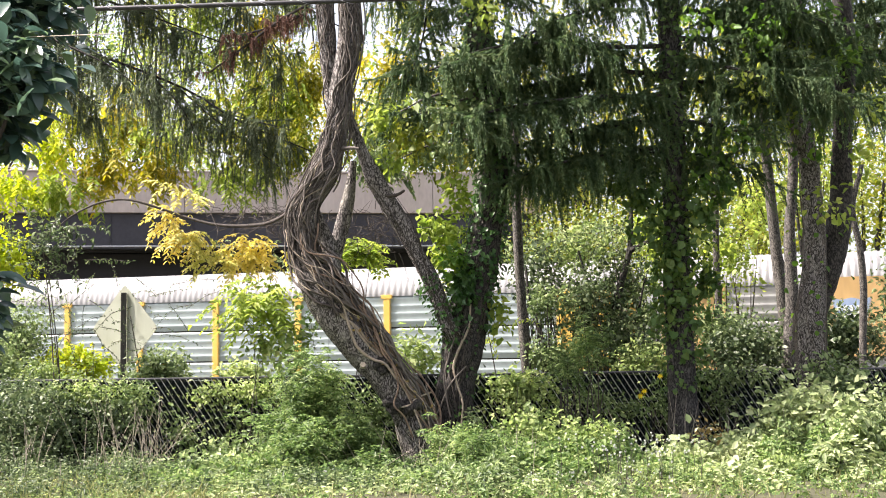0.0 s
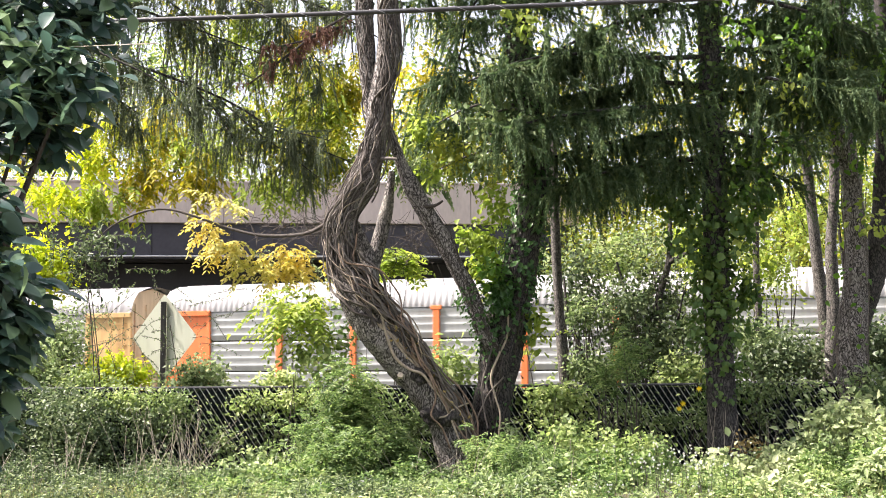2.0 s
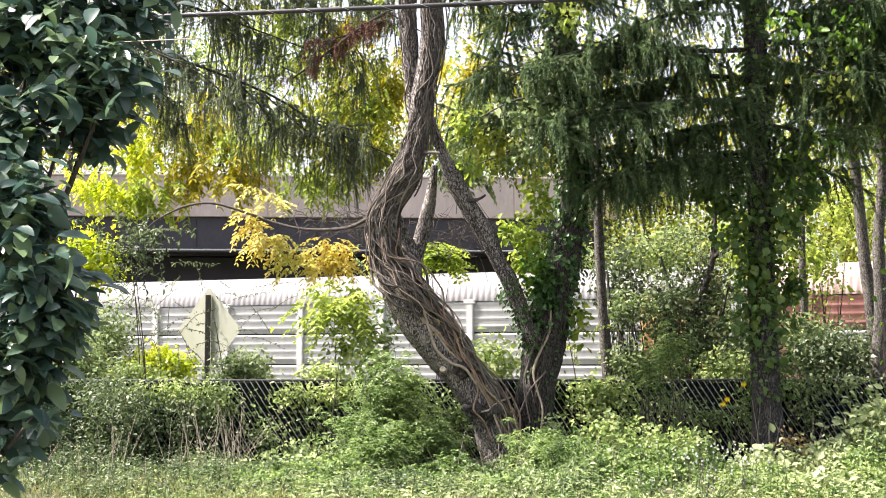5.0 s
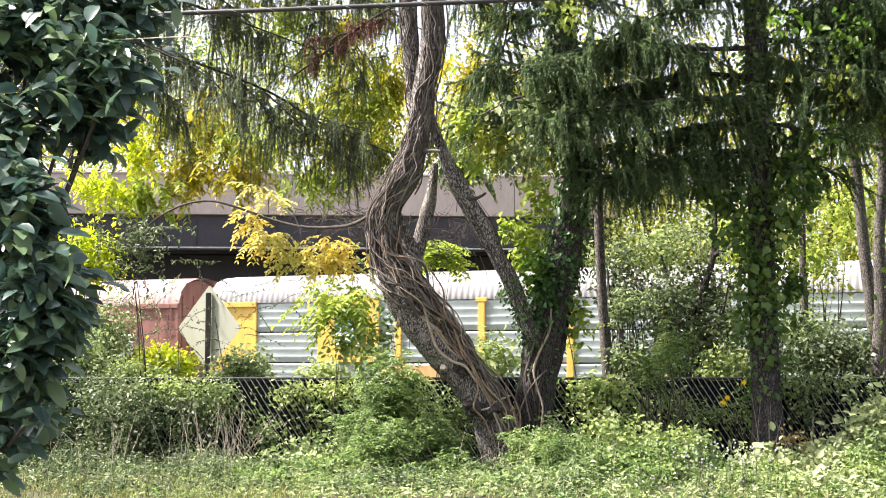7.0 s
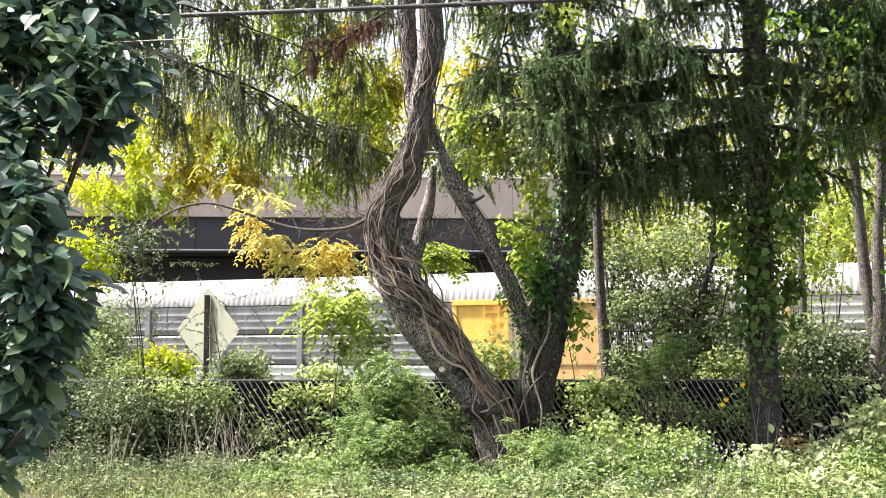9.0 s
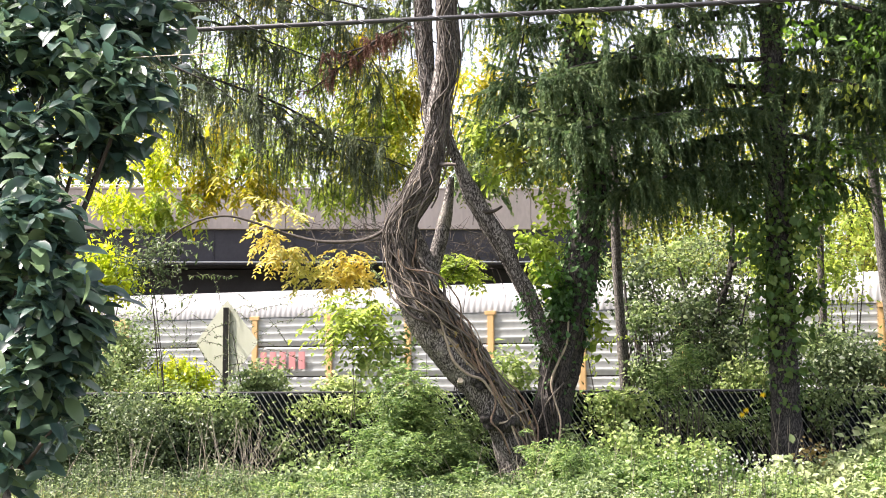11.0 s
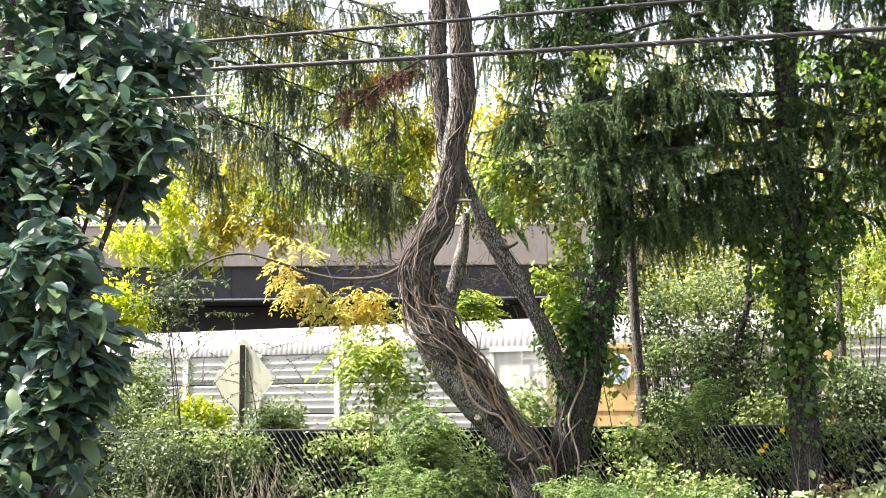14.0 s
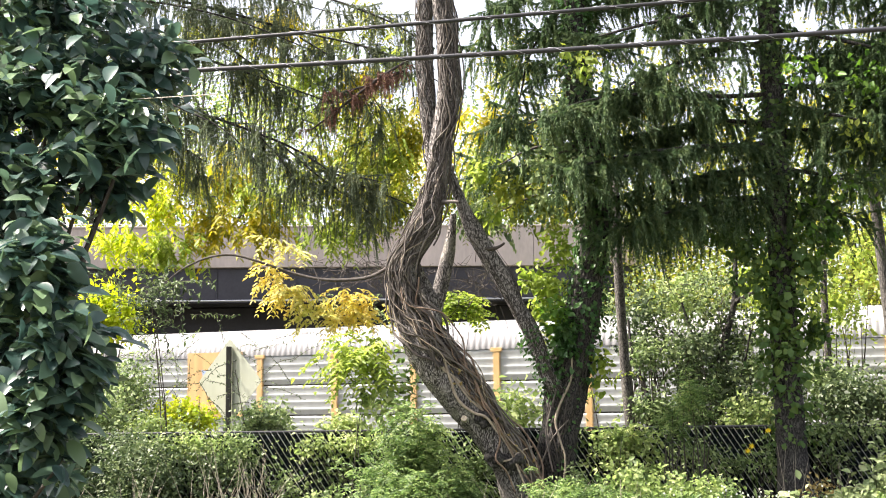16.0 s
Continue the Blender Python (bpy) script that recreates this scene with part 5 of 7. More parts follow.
def build_left_spruce():
    ob = thing("weeping_spruce", "grey-green spruce with long weeping boughs", "tree", (0, 0, 0))
    stem("trunk", [(-9.10, 24.00, 0.27, 0.334), (-9.29, 24.00, 4.27, 0.290), (-9.46, 24.00, 7.69, 0.245), (-9.70, 24.00, 12.98, 0.178)], BARK_DARK, ob, 14, 0.3, 0.05, 90)
    limbs = [
        [(-9.42, 24.00, 8.15, 0.089), (-6.97, 23.60, 8.10, 0.066), (-4.87, 23.20, 7.38, 0.054), (-3.29, 23.00, 6.67, 0.053), (-2.29, 22.80, 6.13, 0.042), (-0.89, 22.70, 5.47, 0.021)],
        [(-9.50, 24.00, 9.43, 0.089), (-6.83, 23.80, 9.25, 0.066), (-4.95, 23.50, 8.58, 0.055), (-3.45, 23.20, 7.94, 0.032), (-2.44, 23.00, 7.55, 0.021)],
        [(-9.43, 24.00, 8.62, 0.089), (-7.07, 22.80, 8.16, 0.064), (-5.55, 22.40, 7.45, 0.052), (-4.44, 22.20, 6.92, 0.031), (-3.79, 22.10, 6.26, 0.021)],
        [(-9.40, 24.00, 7.57, 0.078), (-7.37, 23.50, 7.39, 0.065), (-5.90, 23.00, 7.00, 0.043), (-4.87, 22.80, 6.41, 0.021)],
        [(-9.55, 24.00, 10.37, 0.089), (-6.11, 24.00, 10.13, 0.067), (-3.44, 23.80, 9.37, 0.055), (-1.61, 23.50, 8.70, 0.044), (-0.27, 23.40, 7.99, 0.022)],
        [(-3.40, 23.00, 6.72, 0.043), (-2.71, 22.70, 6.11, 0.032), (-1.94, 22.50, 5.49, 0.021), (-1.51, 22.40, 5.15, 0.016)],
        [(-3.95, 23.00, 7.00, 0.043), (-3.34, 22.60, 6.26, 0.031), (-2.88, 22.40, 5.47, 0.021)],
        [(-9.58, 24.00, 11.20, 0.089), (-6.13, 24.00, 10.96, 0.067), (-3.45, 23.80, 10.18, 0.055), (-1.61, 23.50, 9.50, 0.044), (-0.71, 23.40, 8.90, 0.022)],
        [(-6.52, 23.60, 8.04, 0.044), (-5.77, 23.30, 7.40, 0.032), (-5.27, 23.10, 6.69, 0.021), (-5.02, 23.00, 6.12, 0.016)],
        [(-5.50, 23.90, 9.52, 0.044), (-4.51, 23.50, 8.81, 0.033), (-3.78, 23.20, 8.16, 0.022), (-3.30, 23.00, 7.33, 0.016)],
        [(-3.21, 23.80, 9.14, 0.044), (-2.51, 23.60, 8.61, 0.033), (-1.93, 23.40, 7.88, 0.022), (-1.47, 23.20, 6.93, 0.016)],
        [(-9.56, 24.00, 10.00, 0.06), (-6.60, 23.40, 9.80, 0.05), (-4.60, 23.00, 9.30, 0.04), (-2.90, 22.80, 8.60, 0.02)],
        [(-9.56, 24.00, 10.80, 0.06), (-6.60, 23.20, 10.60, 0.05), (-4.20, 22.90, 9.90, 0.04), (-2.40, 22.80, 9.30, 0.02)],
        [(-2.40, 22.80, 6.19, 0.032), (-1.85, 22.60, 5.99, 0.021), (-1.31, 22.50, 5.86, 0.016)],
    ]
    spruce_limbs(ob, limbs, SPRUCE_FAR, 41, (0.3, 1.2), 0.75, 91, 0.055, 0.024, 0.2, 0.16, 0.45)
    red = [[(-0.92, 23.20, 8.50, 0.032), (-1.57, 23.00, 8.05, 0.027), (-2.21, 22.90, 7.52, 0.021), (-2.84, 22.80, 7.01, 0.016)], [(-1.03, 23.20, 8.27, 0.032), (-1.89, 23.00, 7.88, 0.021), (-2.64, 22.90, 7.69, 0.016)]]
    for k, limb in enumerate(red):
        stem("limb", limb, TWIG, ob, 6, 0.2, 0.04, 110 + k)
        add_leaves("dead_needles", hanging_sprays(limb, 130, (0.15, 0.4), 0.25, 112 + k, 0.05, 0.02), SPRUCE_RED, ob, "rust-brown dead needles")


def build_right_spruce():
    ob = thing("spruce_tree", "dark spruce with drooping boughs beside the forked tree", "tree", (0, 0, 0))
    stem("trunk", [(10.50, 22.50, -0.05, 0.292), (10.67, 22.50, 4.11, 0.251), (10.81, 22.50, 8.40, 0.209), (10.90, 22.50, 12.28, 0.157)], BARK_DARK, ob, 14, 0.3, 0.05, 130)
    limbs = [
        [(10.85, 22.50, 9.06, 0.073), (9.46, 22.20, 8.85, 0.052), (8.18, 21.90, 8.44, 0.031), (7.16, 21.70, 7.95, 0.020)],
        [(10.81, 22.50, 7.97, 0.073), (9.53, 22.20, 7.83, 0.052), (8.21, 21.80, 7.45, 0.030), (7.20, 21.60, 6.99, 0.020)],
        [(10.77, 22.50, 6.99, 0.073), (9.49, 22.20, 6.92, 0.052), (8.29, 21.80, 6.62, 0.030), (7.28, 21.60, 6.26, 0.020)],
        [(10.79, 22.50, 7.42, 0.063), (9.76, 22.80, 7.39, 0.053), (8.64, 23.00, 7.16, 0.032), (7.50, 23.20, 6.82, 0.022)],
        [(10.75, 22.50, 6.56, 0.063), (9.82, 23.00, 6.56, 0.053), (8.69, 23.20, 6.32, 0.032), (7.76, 23.40, 6.03, 0.022)],
        [(10.83, 22.50, 8.40, 0.063), (9.88, 23.00, 8.44, 0.053), (8.75, 23.20, 8.22, 0.032), (7.60, 23.40, 7.88, 0.022)],
    ]
    spruce_limbs(ob, limbs, SPRUCE, 84, (0.25, 0.8), 0.8, 131, 0.075, 0.028, 0.45, 0.18)


def build_right_trees():
    ob = thing("fork_tree", "grey forked tree with climbing creeper", "tree", (0, 0, 0))
    a = [(7.34, 19.60, -0.10, 0.280), (7.34, 19.60, 0.65, 0.245), (7.34, 19.60, 1.01, 0.207), (7.34, 19.60, 1.38, 0.217), (7.36, 19.60, 2.25, 0.232), (7.43, 19.60, 2.86, 0.189), (7.48, 19.60, 3.47, 0.172), (7.45, 19.60, 4.17, 0.153), (7.42, 19.60, 4.80, 0.157), (7.33, 19.60, 5.22, 0.165), (7.25, 19.60, 5.69, 0.168), (7.25, 19.60, 6.17, 0.140), (7.28, 19.60, 6.65, 0.130), (7.30, 19.60, 7.14, 0.116), (7.27, 19.60, 7.62, 0.126), (7.15, 19.60, 9.40, 0.090)]
    b = [(7.47, 19.75, 2.17, 0.173), (7.60, 19.75, 2.59, 0.190), (7.71, 19.75, 2.87, 0.191), (7.86, 19.75, 3.34, 0.200), (7.96, 19.75, 3.81, 0.200), (8.01, 19.75, 4.19, 0.178), (8.05, 19.75, 4.82, 0.169), (8.08, 19.75, 5.24, 0.150), (8.12, 19.75, 5.73, 0.165), (8.19, 19.75, 7.09, 0.157), (8.04, 19.90, 9.40, 0.130)]
    # lighter bark left, darker brown right: light from the left put into the colours
    barked("trunk", a, BARK, ob, 32, 0.05, 0.045, 120)
    barked("trunk", b, BARK_DARK, ob, 28, 0.05, 0.05, 121)
    stem("branch", [(7.17, 19.50, 5.82, 0.045), (6.78, 19.30, 5.85, 0.036), (6.45, 19.10, 5.96, 0.027), (6.08, 19.00, 6.13, 0.013)], DRY, ob, 6, 0.1, 0.05, 122, "pale bare twig")
    stem("branch", [(7.09, 19.40, 6.91, 0.045), (6.63, 19.20, 7.23, 0.036), (6.56, 19.10, 6.74, 0.027), (6.50, 19.10, 6.51, 0.018)], DRY, ob, 6, 0.1, 0.05, 123)
    under("woody_vine", smooth(quads("woody_vine", *vine_strands(a, 18, 124, (0, 0.6), (0.005, 0.011), 1.2, 1.2, 1.4), VINE)), ob)
    add_leaves("creeper", clinging_leaves(a, 240, 0.11, 125, (0.1, 1.0), 0.4), CREEPER, ob)
    for k, (c, r, n) in enumerate((((6.43, 18.6, 6.77), (0.39, 0.35, 0.35), 30), ((6.22, 18.6, 5.94), (0.3, 0.35, 0.3), 20), ((5.93, 18.8, 5.08), (0.39, 0.35, 0.22), 22), ((6.75, 19.0, 5.34), (0.18, 0.35, 0.35), 18), ((7.74, 18.8, 6.36), (0.39, 0.35, 0.19), 26), ((8.07, 18.8, 5.58), (0.44, 0.35, 0.22), 30), ((7.36, 18.9, 4.95), (0.22, 0.35, 0.26), 14), ((7.51, 19.0, 3.96), (0.31, 0.35, 0.26), 14), ((7.47, 19.0, 7.16), (0.4, 0.35, 0.26), 24), ((8.07, 19.0, 4.74), (0.18, 0.35, 0.26), 10), ((5.27, 18.2, 6.83), (0.34, 0.35, 0.21), 18), ((7.1, 19.1, 6.34), (0.18, 0.35, 0.53), 14), ((5.55, 18.8, 4.62), (0.22, 0.35, 0.7), 22), ((5.55, 18.8, 3.27), (0.26, 0.35, 0.52), 20))):
        add_leaves("leaves", scatter_leaves(in_blob(n, c, r, 500 + k), 0.12, 4, 0.125, 0.66, 0.6, 520 + k), LIME if k % 2 else CREEPER, ob)
    for pts in ([(7.93, 22.50, 1.60, 0.125), (7.92, 22.50, 2.43, 0.125), (7.82, 22.50, 3.58, 0.125), (7.73, 22.50, 4.85, 0.115), (7.64, 22.50, 6.24, 0.104)], [(7.67, 21.50, 1.60, 0.150), (7.74, 21.50, 2.59, 0.140), (7.74, 21.50, 3.80, 0.120), (7.83, 21.50, 4.81, 0.110), (7.87, 21.50, 6.55, 0.100)], [(8.80, 21.00, 1.60, 0.078), (8.86, 21.00, 2.77, 0.078), (8.81, 21.00, 3.55, 0.068), (8.71, 21.00, 4.14, 0.058), (8.92, 21.00, 4.94, 0.049)], [(2.92, 21.50, 1.01, 0.110), (2.86, 21.50, 1.80, 0.110), (2.80, 21.50, 2.99, 0.100), (2.77, 21.50, 4.00, 0.100), (2.75, 21.50, 6.03, 0.090)], [(6.84, 23.00, 1.59, 0.085), (6.83, 23.00, 2.66, 0.085), (6.82, 23.00, 3.84, 0.075), (6.91, 23.00, 5.79, 0.064)]):
        t = thing("slender_tree", "slender grey tree trunk behind the fence", "tree", group="slender trees behind the fence")
        g = pts[0]
        stem("trunk", [(g[0], g[1], float(ground_height(g[0], g[1])) - 0.1, g[3] * 1.1)] + [(x, y, z, r * 0.85) for x, y, z, r in pts], BARK_GREY, t, 10, 0.2, 0.04, int(g[0] * 10) % 97)


build_vine_tree()
build_ivy_tree()
build_spruce()
build_left_spruce()
build_right_spruce()
build_right_trees()


def broadleaf(label, base, blobs, mat, leaf, per, seed, trunk=0.18, clump=0.35, group=""):
    """A tree with a tapered trunk, limbs to each part of its crown, and clumped leaves."""
    ob = thing("broadleaf_tree", label, "tree", group=group)
    g = float(ground_height(base[0], base[1]))
    zs = max(b[0][2] for b in blobs)
    top = np.mean([b[0] for b in blobs], axis=0)
    rg = np.random.default_rng(seed)
    fork = np.array([base[0], base[1], g + (zs - g) * 0.35])
    stem("trunk", [(base[0], base[1], g - 0.1, trunk * 1.2), (*fork, trunk * 0.8), (top[0], top[1], zs, trunk * 0.25)], BARK_DARK, ob, 9, 0.5, 0.05, seed)
    for k, (c, r, n) in enumerate(blobs):
        c = np.array(c)
        mid = (fork + c) / 2 + [0, 0, 0.25 * abs(c[2] - fork[2]) * 0.5]
        stem("limb", [(*fork, trunk * 0.45), (*mid, trunk * 0.3), (*c, trunk * 0.12)], BARK_DARK, ob, 6, 0.4, 0.05, seed + k)
        pts = in_blob(n, c, r, seed + k, 0.35)
        add_leaves("crown", scatter_leaves(pts, clump, per, leaf, 0.6, 0.4, seed + 7 * k, 0.5, True), mat, ob)
    return ob


def build_background():
    far = "trees beyond the railway"
    broadleaf("yellowing tree beyond the bridge", (-25.34, 80.00, 2.81), [((-27.23, 80.00, 16.68), (5.20, 4.09, 4.09), 160), ((-21.74, 82.00, 17.06), (4.57, 3.05, 3.05), 150), ((-24.79, 84.00, 23.47), (3.90, 3.12, 3.12), 70)], YELLOW, 0.30, 9, 201, 0.3, 0.55, far)
    broadleaf("yellow-green tree beyond the bridge", (-14.16, 84.00, 2.86), [((-15.96, 84.00, 17.83), (4.68, 3.90, 3.90), 170), ((-10.94, 82.00, 16.67), (4.19, 2.66, 2.66), 130), ((-14.40, 86.00, 23.99), (3.59, 2.79, 2.79), 60)], LIME, 0.30, 9, 202, 0.3, 0.55, far)
    broadleaf("green tree beyond the bridge", (-5.47, 82.00, 2.83), [((-5.55, 82.00, 17.06), (4.19, 3.43, 3.43), 150), ((0.24, 84.00, 18.23), (4.29, 3.51, 3.51), 150), ((-7.48, 86.00, 22.74), (3.19, 2.40, 2.40), 60)], YELLOW, 0.30, 9, 203, 0.3, 0.55, far)
    broadleaf("lime-green tree beyond the railway", (5.38, 66.00, 2.61), [((3.59, 66.00, 13.12), (3.37, 2.76, 2.76), 160), ((6.88, 65.00, 10.79), (3.32, 3.32, 3.32), 190), ((5.64, 68.00, 17.03), (2.84, 2.53, 2.53), 70)], OLIVE, 0.26, 9, 204, 0.3, 0.5, far)
    broadleaf("yellowing tree beyond the railway", (11.94, 62.00, 2.56), [((10.91, 62.00, 10.37), (3.74, 3.17, 3.17), 340), ((13.32, 60.00, 7.27), (3.62, 3.06, 3.06), 330), ((9.83, 61.00, 6.51), (3.40, 2.83, 2.83), 320)], OLIVE, 0.24, 9, 205, 0.3, 0.5, far)
    broadleaf("olive-green tree beyond the railway", (17.89, 58.00, 2.50), [((17.54, 58.00, 9.81), (3.77, 3.50, 3.50), 330), ((20.65, 57.00, 7.80), (3.70, 3.44, 3.44), 330), ((17.37, 56.00, 6.38), (3.12, 2.34, 2.34), 180)], OLIVE, 0.24, 9, 206, 0.3, 0.5, far)
    broadleaf("yellow-green tree beyond the railway", (23.75, 56.00, 2.47), [((23.75, 56.00, 9.53), (3.64, 3.64, 3.64), 280), ((25.55, 55.00, 7.07), (3.57, 3.57, 3.57), 280)], OLIVE, 0.24, 9, 207, 0.3, 0.5, far)
    broadleaf("low green tree beside the bridge", (7.14, 58.00, 2.50), [((6.10, 58.00, 5.73), (2.42, 1.88, 1.88), 200), ((8.63, 57.00, 4.60), (2.91, 2.12, 2.12), 220)], SHRUB, 0.22, 9, 208, 0.2, 0.45, far)
    broadleaf("tall green tree beyond the bridge", (-21.29, 95.00, 3.01), [((-23.51, 95.00, 24.49), (5.29, 4.41, 4.41), 170), ((-16.31, 95.00, 23.12), (5.29, 4.85, 4.85), 170), ((-20.88, 97.00, 29.65), (5.85, 4.05, 4.05), 130), ((-10.29, 97.00, 27.77), (4.95, 4.50, 4.50), 130)], FERN, 0.32, 9, 209, 0.35, 0.6, far)
    broadleaf("tall green tree beyond the railway", (12.71, 75.00, 2.74), [((9.76, 75.00, 18.25), (4.18, 3.83, 3.83), 150), ((15.75, 75.00, 17.18), (4.18, 3.83, 3.83), 150), ((13.35, 77.00, 23.14), (3.93, 3.22, 3.22), 90)], OLIVE, 0.28, 9, 210, 0.35, 0.55, far)
    broadleaf("tall green tree beyond the railway", (23.87, 72.00, 2.70), [((20.91, 72.00, 17.59), (4.01, 4.01, 4.01), 150), ((26.01, 72.00, 17.94), (4.35, 4.01, 4.01), 170), ((24.42, 74.00, 23.02), (3.78, 3.09, 3.09), 80), ((31.13, 72.00, 18.63), (4.01, 4.01, 5.01), 150)], OLIVE, 0.28, 9, 211, 0.35, 0.55, far)
    broadleaf("yellow-green young tree before the railway", (11.54, 30.5, 0), [((11.99, 30.50, 6.43), (0.9, 0.7, 1.3), 90), ((10.00, 30.00, 5.35), (1.0, 0.7, 0.8), 90)], LIME, 0.15, 8, 215, 0.1, 0.3)
    # hanging yellow-green locust boughs in front of the bridge
    ob = broadleaf("locust tree with hanging yellow-green feathered leaves", (-10.63, 27.00, 0.83), [((-9.24, 27.00, 8.44), (1.50, 0.88, 0.88), 40)], YELLOW, 0.10, 9, 220, 0.22, 0.3)
    rg = np.random.default_rng(221)
    for c, r, n, m in (((-6.90, 27.00, 6.50), (0.75, 0.75, 0.88), 60, BRIGHT), ((-5.75, 27.00, 5.99), (0.50, 0.50, 0.75), 50, YELLOW), ((-5.39, 27.00, 7.14), (0.75, 0.75, 1.00), 46, YELLOW), ((-7.48, 26.00, 5.58), (0.60, 0.60, 0.60), 40, BRIGHT), ((-1.76, 26.00, 7.07), (0.97, 0.97, 1.33), 110, LIME), ((-2.73, 26.00, 5.71), (0.84, 0.60, 0.60), 50, LIME), ((-1.15, 26.00, 7.81), (0.72, 0.72, 0.84), 50, YELLOW), ((0.66, 25.00, 6.74), (0.58, 0.58, 0.93), 60, LIME), ((0.54, 25.00, 7.82), (0.70, 0.70, 0.70), 40, YELLOW), ((-6.15, 27.00, 7.01), (1.13, 0.75, 0.75), 60, OLIVE), ((-6.62, 26.50, 5.41), (1.11, 0.49, 0.49), 46, LIME), ((-4.52, 26.50, 5.91), (0.86, 0.74, 0.74), 50, YELLOW), ((-2.26, 26.00, 7.56), (1.09, 0.97, 0.97), 70, OLIVE), ((-1.48, 25.50, 5.99), (0.71, 0.71, 0.71), 56, OLIVE), ((0.41, 24.00, 5.74), (0.56, 0.50, 0.50), 46, SHRUB), ((1.19, 24.00, 5.91), (0.67, 0.56, 0.56), 54, OLIVE), ((1.83, 23.50, 5.71), (0.65, 0.55, 0.55), 48, OLIVE), ((-1.69, 25.00, 6.32), (0.93, 0.58, 0.58), 58, OLIVE), ((0.07, 26.00, 6.26), (0.72, 0.60, 0.60), 50, OLIVE), ((1.02, 25.00, 9.02), (0.70, 0.70, 0.81), 50, OLIVE), ((-2.12, 24.60, 6.08), (1.03, 0.80, 0.80), 44, OLIVE), ((-3.06, 24.60, 6.78), (0.91, 0.80, 0.80), 30, OLIVE), ((-1.67, 24.60, 7.60), (0.80, 0.80, 0.91), 34, OLIVE), ((-5.25, 24.60, 6.30), (0.80, 0.69, 0.69), 22, OLIVE), ((-4.24, 27.00, 6.63), (0.75, 0.75, 0.75), 40, LIME), ((-3.24, 27.00, 8.57), (1.13, 0.75, 0.75), 40, LIME), ((-5.29, 26.40, 10.31), (0.74, 0.6, 0.55), 40, OLIVE), ((-4.14, 26.40, 10.49), (0.74, 0.6, 0.49), 44, YELLOW), ((-2.99, 26.40, 10.07), (0.67, 0.6, 0.55), 44, OLIVE), ((-1.84, 26.40, 10.44), (0.61, 0.6, 0.49), 36, OLIVE), ((-3.50, 26.40, 9.37), (0.74, 0.6, 0.49), 40, LIME), ((-4.64, 26.40, 9.32), (0.61, 0.6, 0.49), 34, OLIVE), ((-2.29, 26.40, 9.02), (0.61, 0.6, 0.49), 34, YELLOW), ((-6.18, 26.40, 10.07), (0.61, 0.6, 0.49), 30, OLIVE), ((-1.47, 26.40, 9.59), (0.49, 0.6, 0.49), 24, LIME)):
        at = in_blob(n, c, r, n, 0.2)
        add_leaves("leaf_sprays", fronds(at, rg.normal(size=(n, 3)) * [0.6, 0.6, 0.3] + [0.1, 0, -0.8], 0.5 if m is not OLIVE else 0.42, 7, 0.165 if m is not OLIVE else 0.12, 0.42, 0.3, n), m, ob)
    for k in range(26):
        a = np.array((-4.66, 27.00, 9.22)) + rg.normal(size=3) * [2.2, 0.6, 0.5]
        b = a + np.array([rg.normal() * 0.8, rg.normal() * 0.3, -rg.uniform(0.8, 2.4)])
        m = (a + b) / 2 + rg.normal(size=3) * 0.25
        stem("twig", [(*a, 0.018), (*m, 0.012), (*b, 0.004)], TWIG, ob, 5, 0.3, 0.0)


def build_far_woods():
    """Woods along the skyline beyond the bridge, in many loose clumps."""
    rg = np.random.default_rng(230)
    for label, mat, n, y0 in (("yellowing far woods on the skyline", LIME, 1900, 112), ("green far woods on the skyline", FERN, 1700, 118), ("golden far woods on the skyline", YELLOW, 1000, 108)):
        x = rg.uniform(-52, 75, n)
        top = np.interp(x, [-52, -25, -12, -5, 0, 6, 12, 20, 40, 75], [30, 33, 31, 29, 30, 30, 32, 34, 32, 28]) + 2.5 * np.sin(x * 0.7) + 2 * np.sin(x * 1.9)
        z = 3 + (top - 3) * rg.random(n) ** 0.75
        pts = np.stack([x, y0 + rg.normal(size=n) * 4, z], -1)
        ob = new("far_woods", quads("far_woods", *scatter_leaves(pts, 0.8, 12, 0.5, 0.65, 0.4, n, 0.5, True), mat))
        tagged(ob, label, "woods", kind="stuff")


build_background()
build_far_woods()
# ---- shrubs and weeds along the fence ----


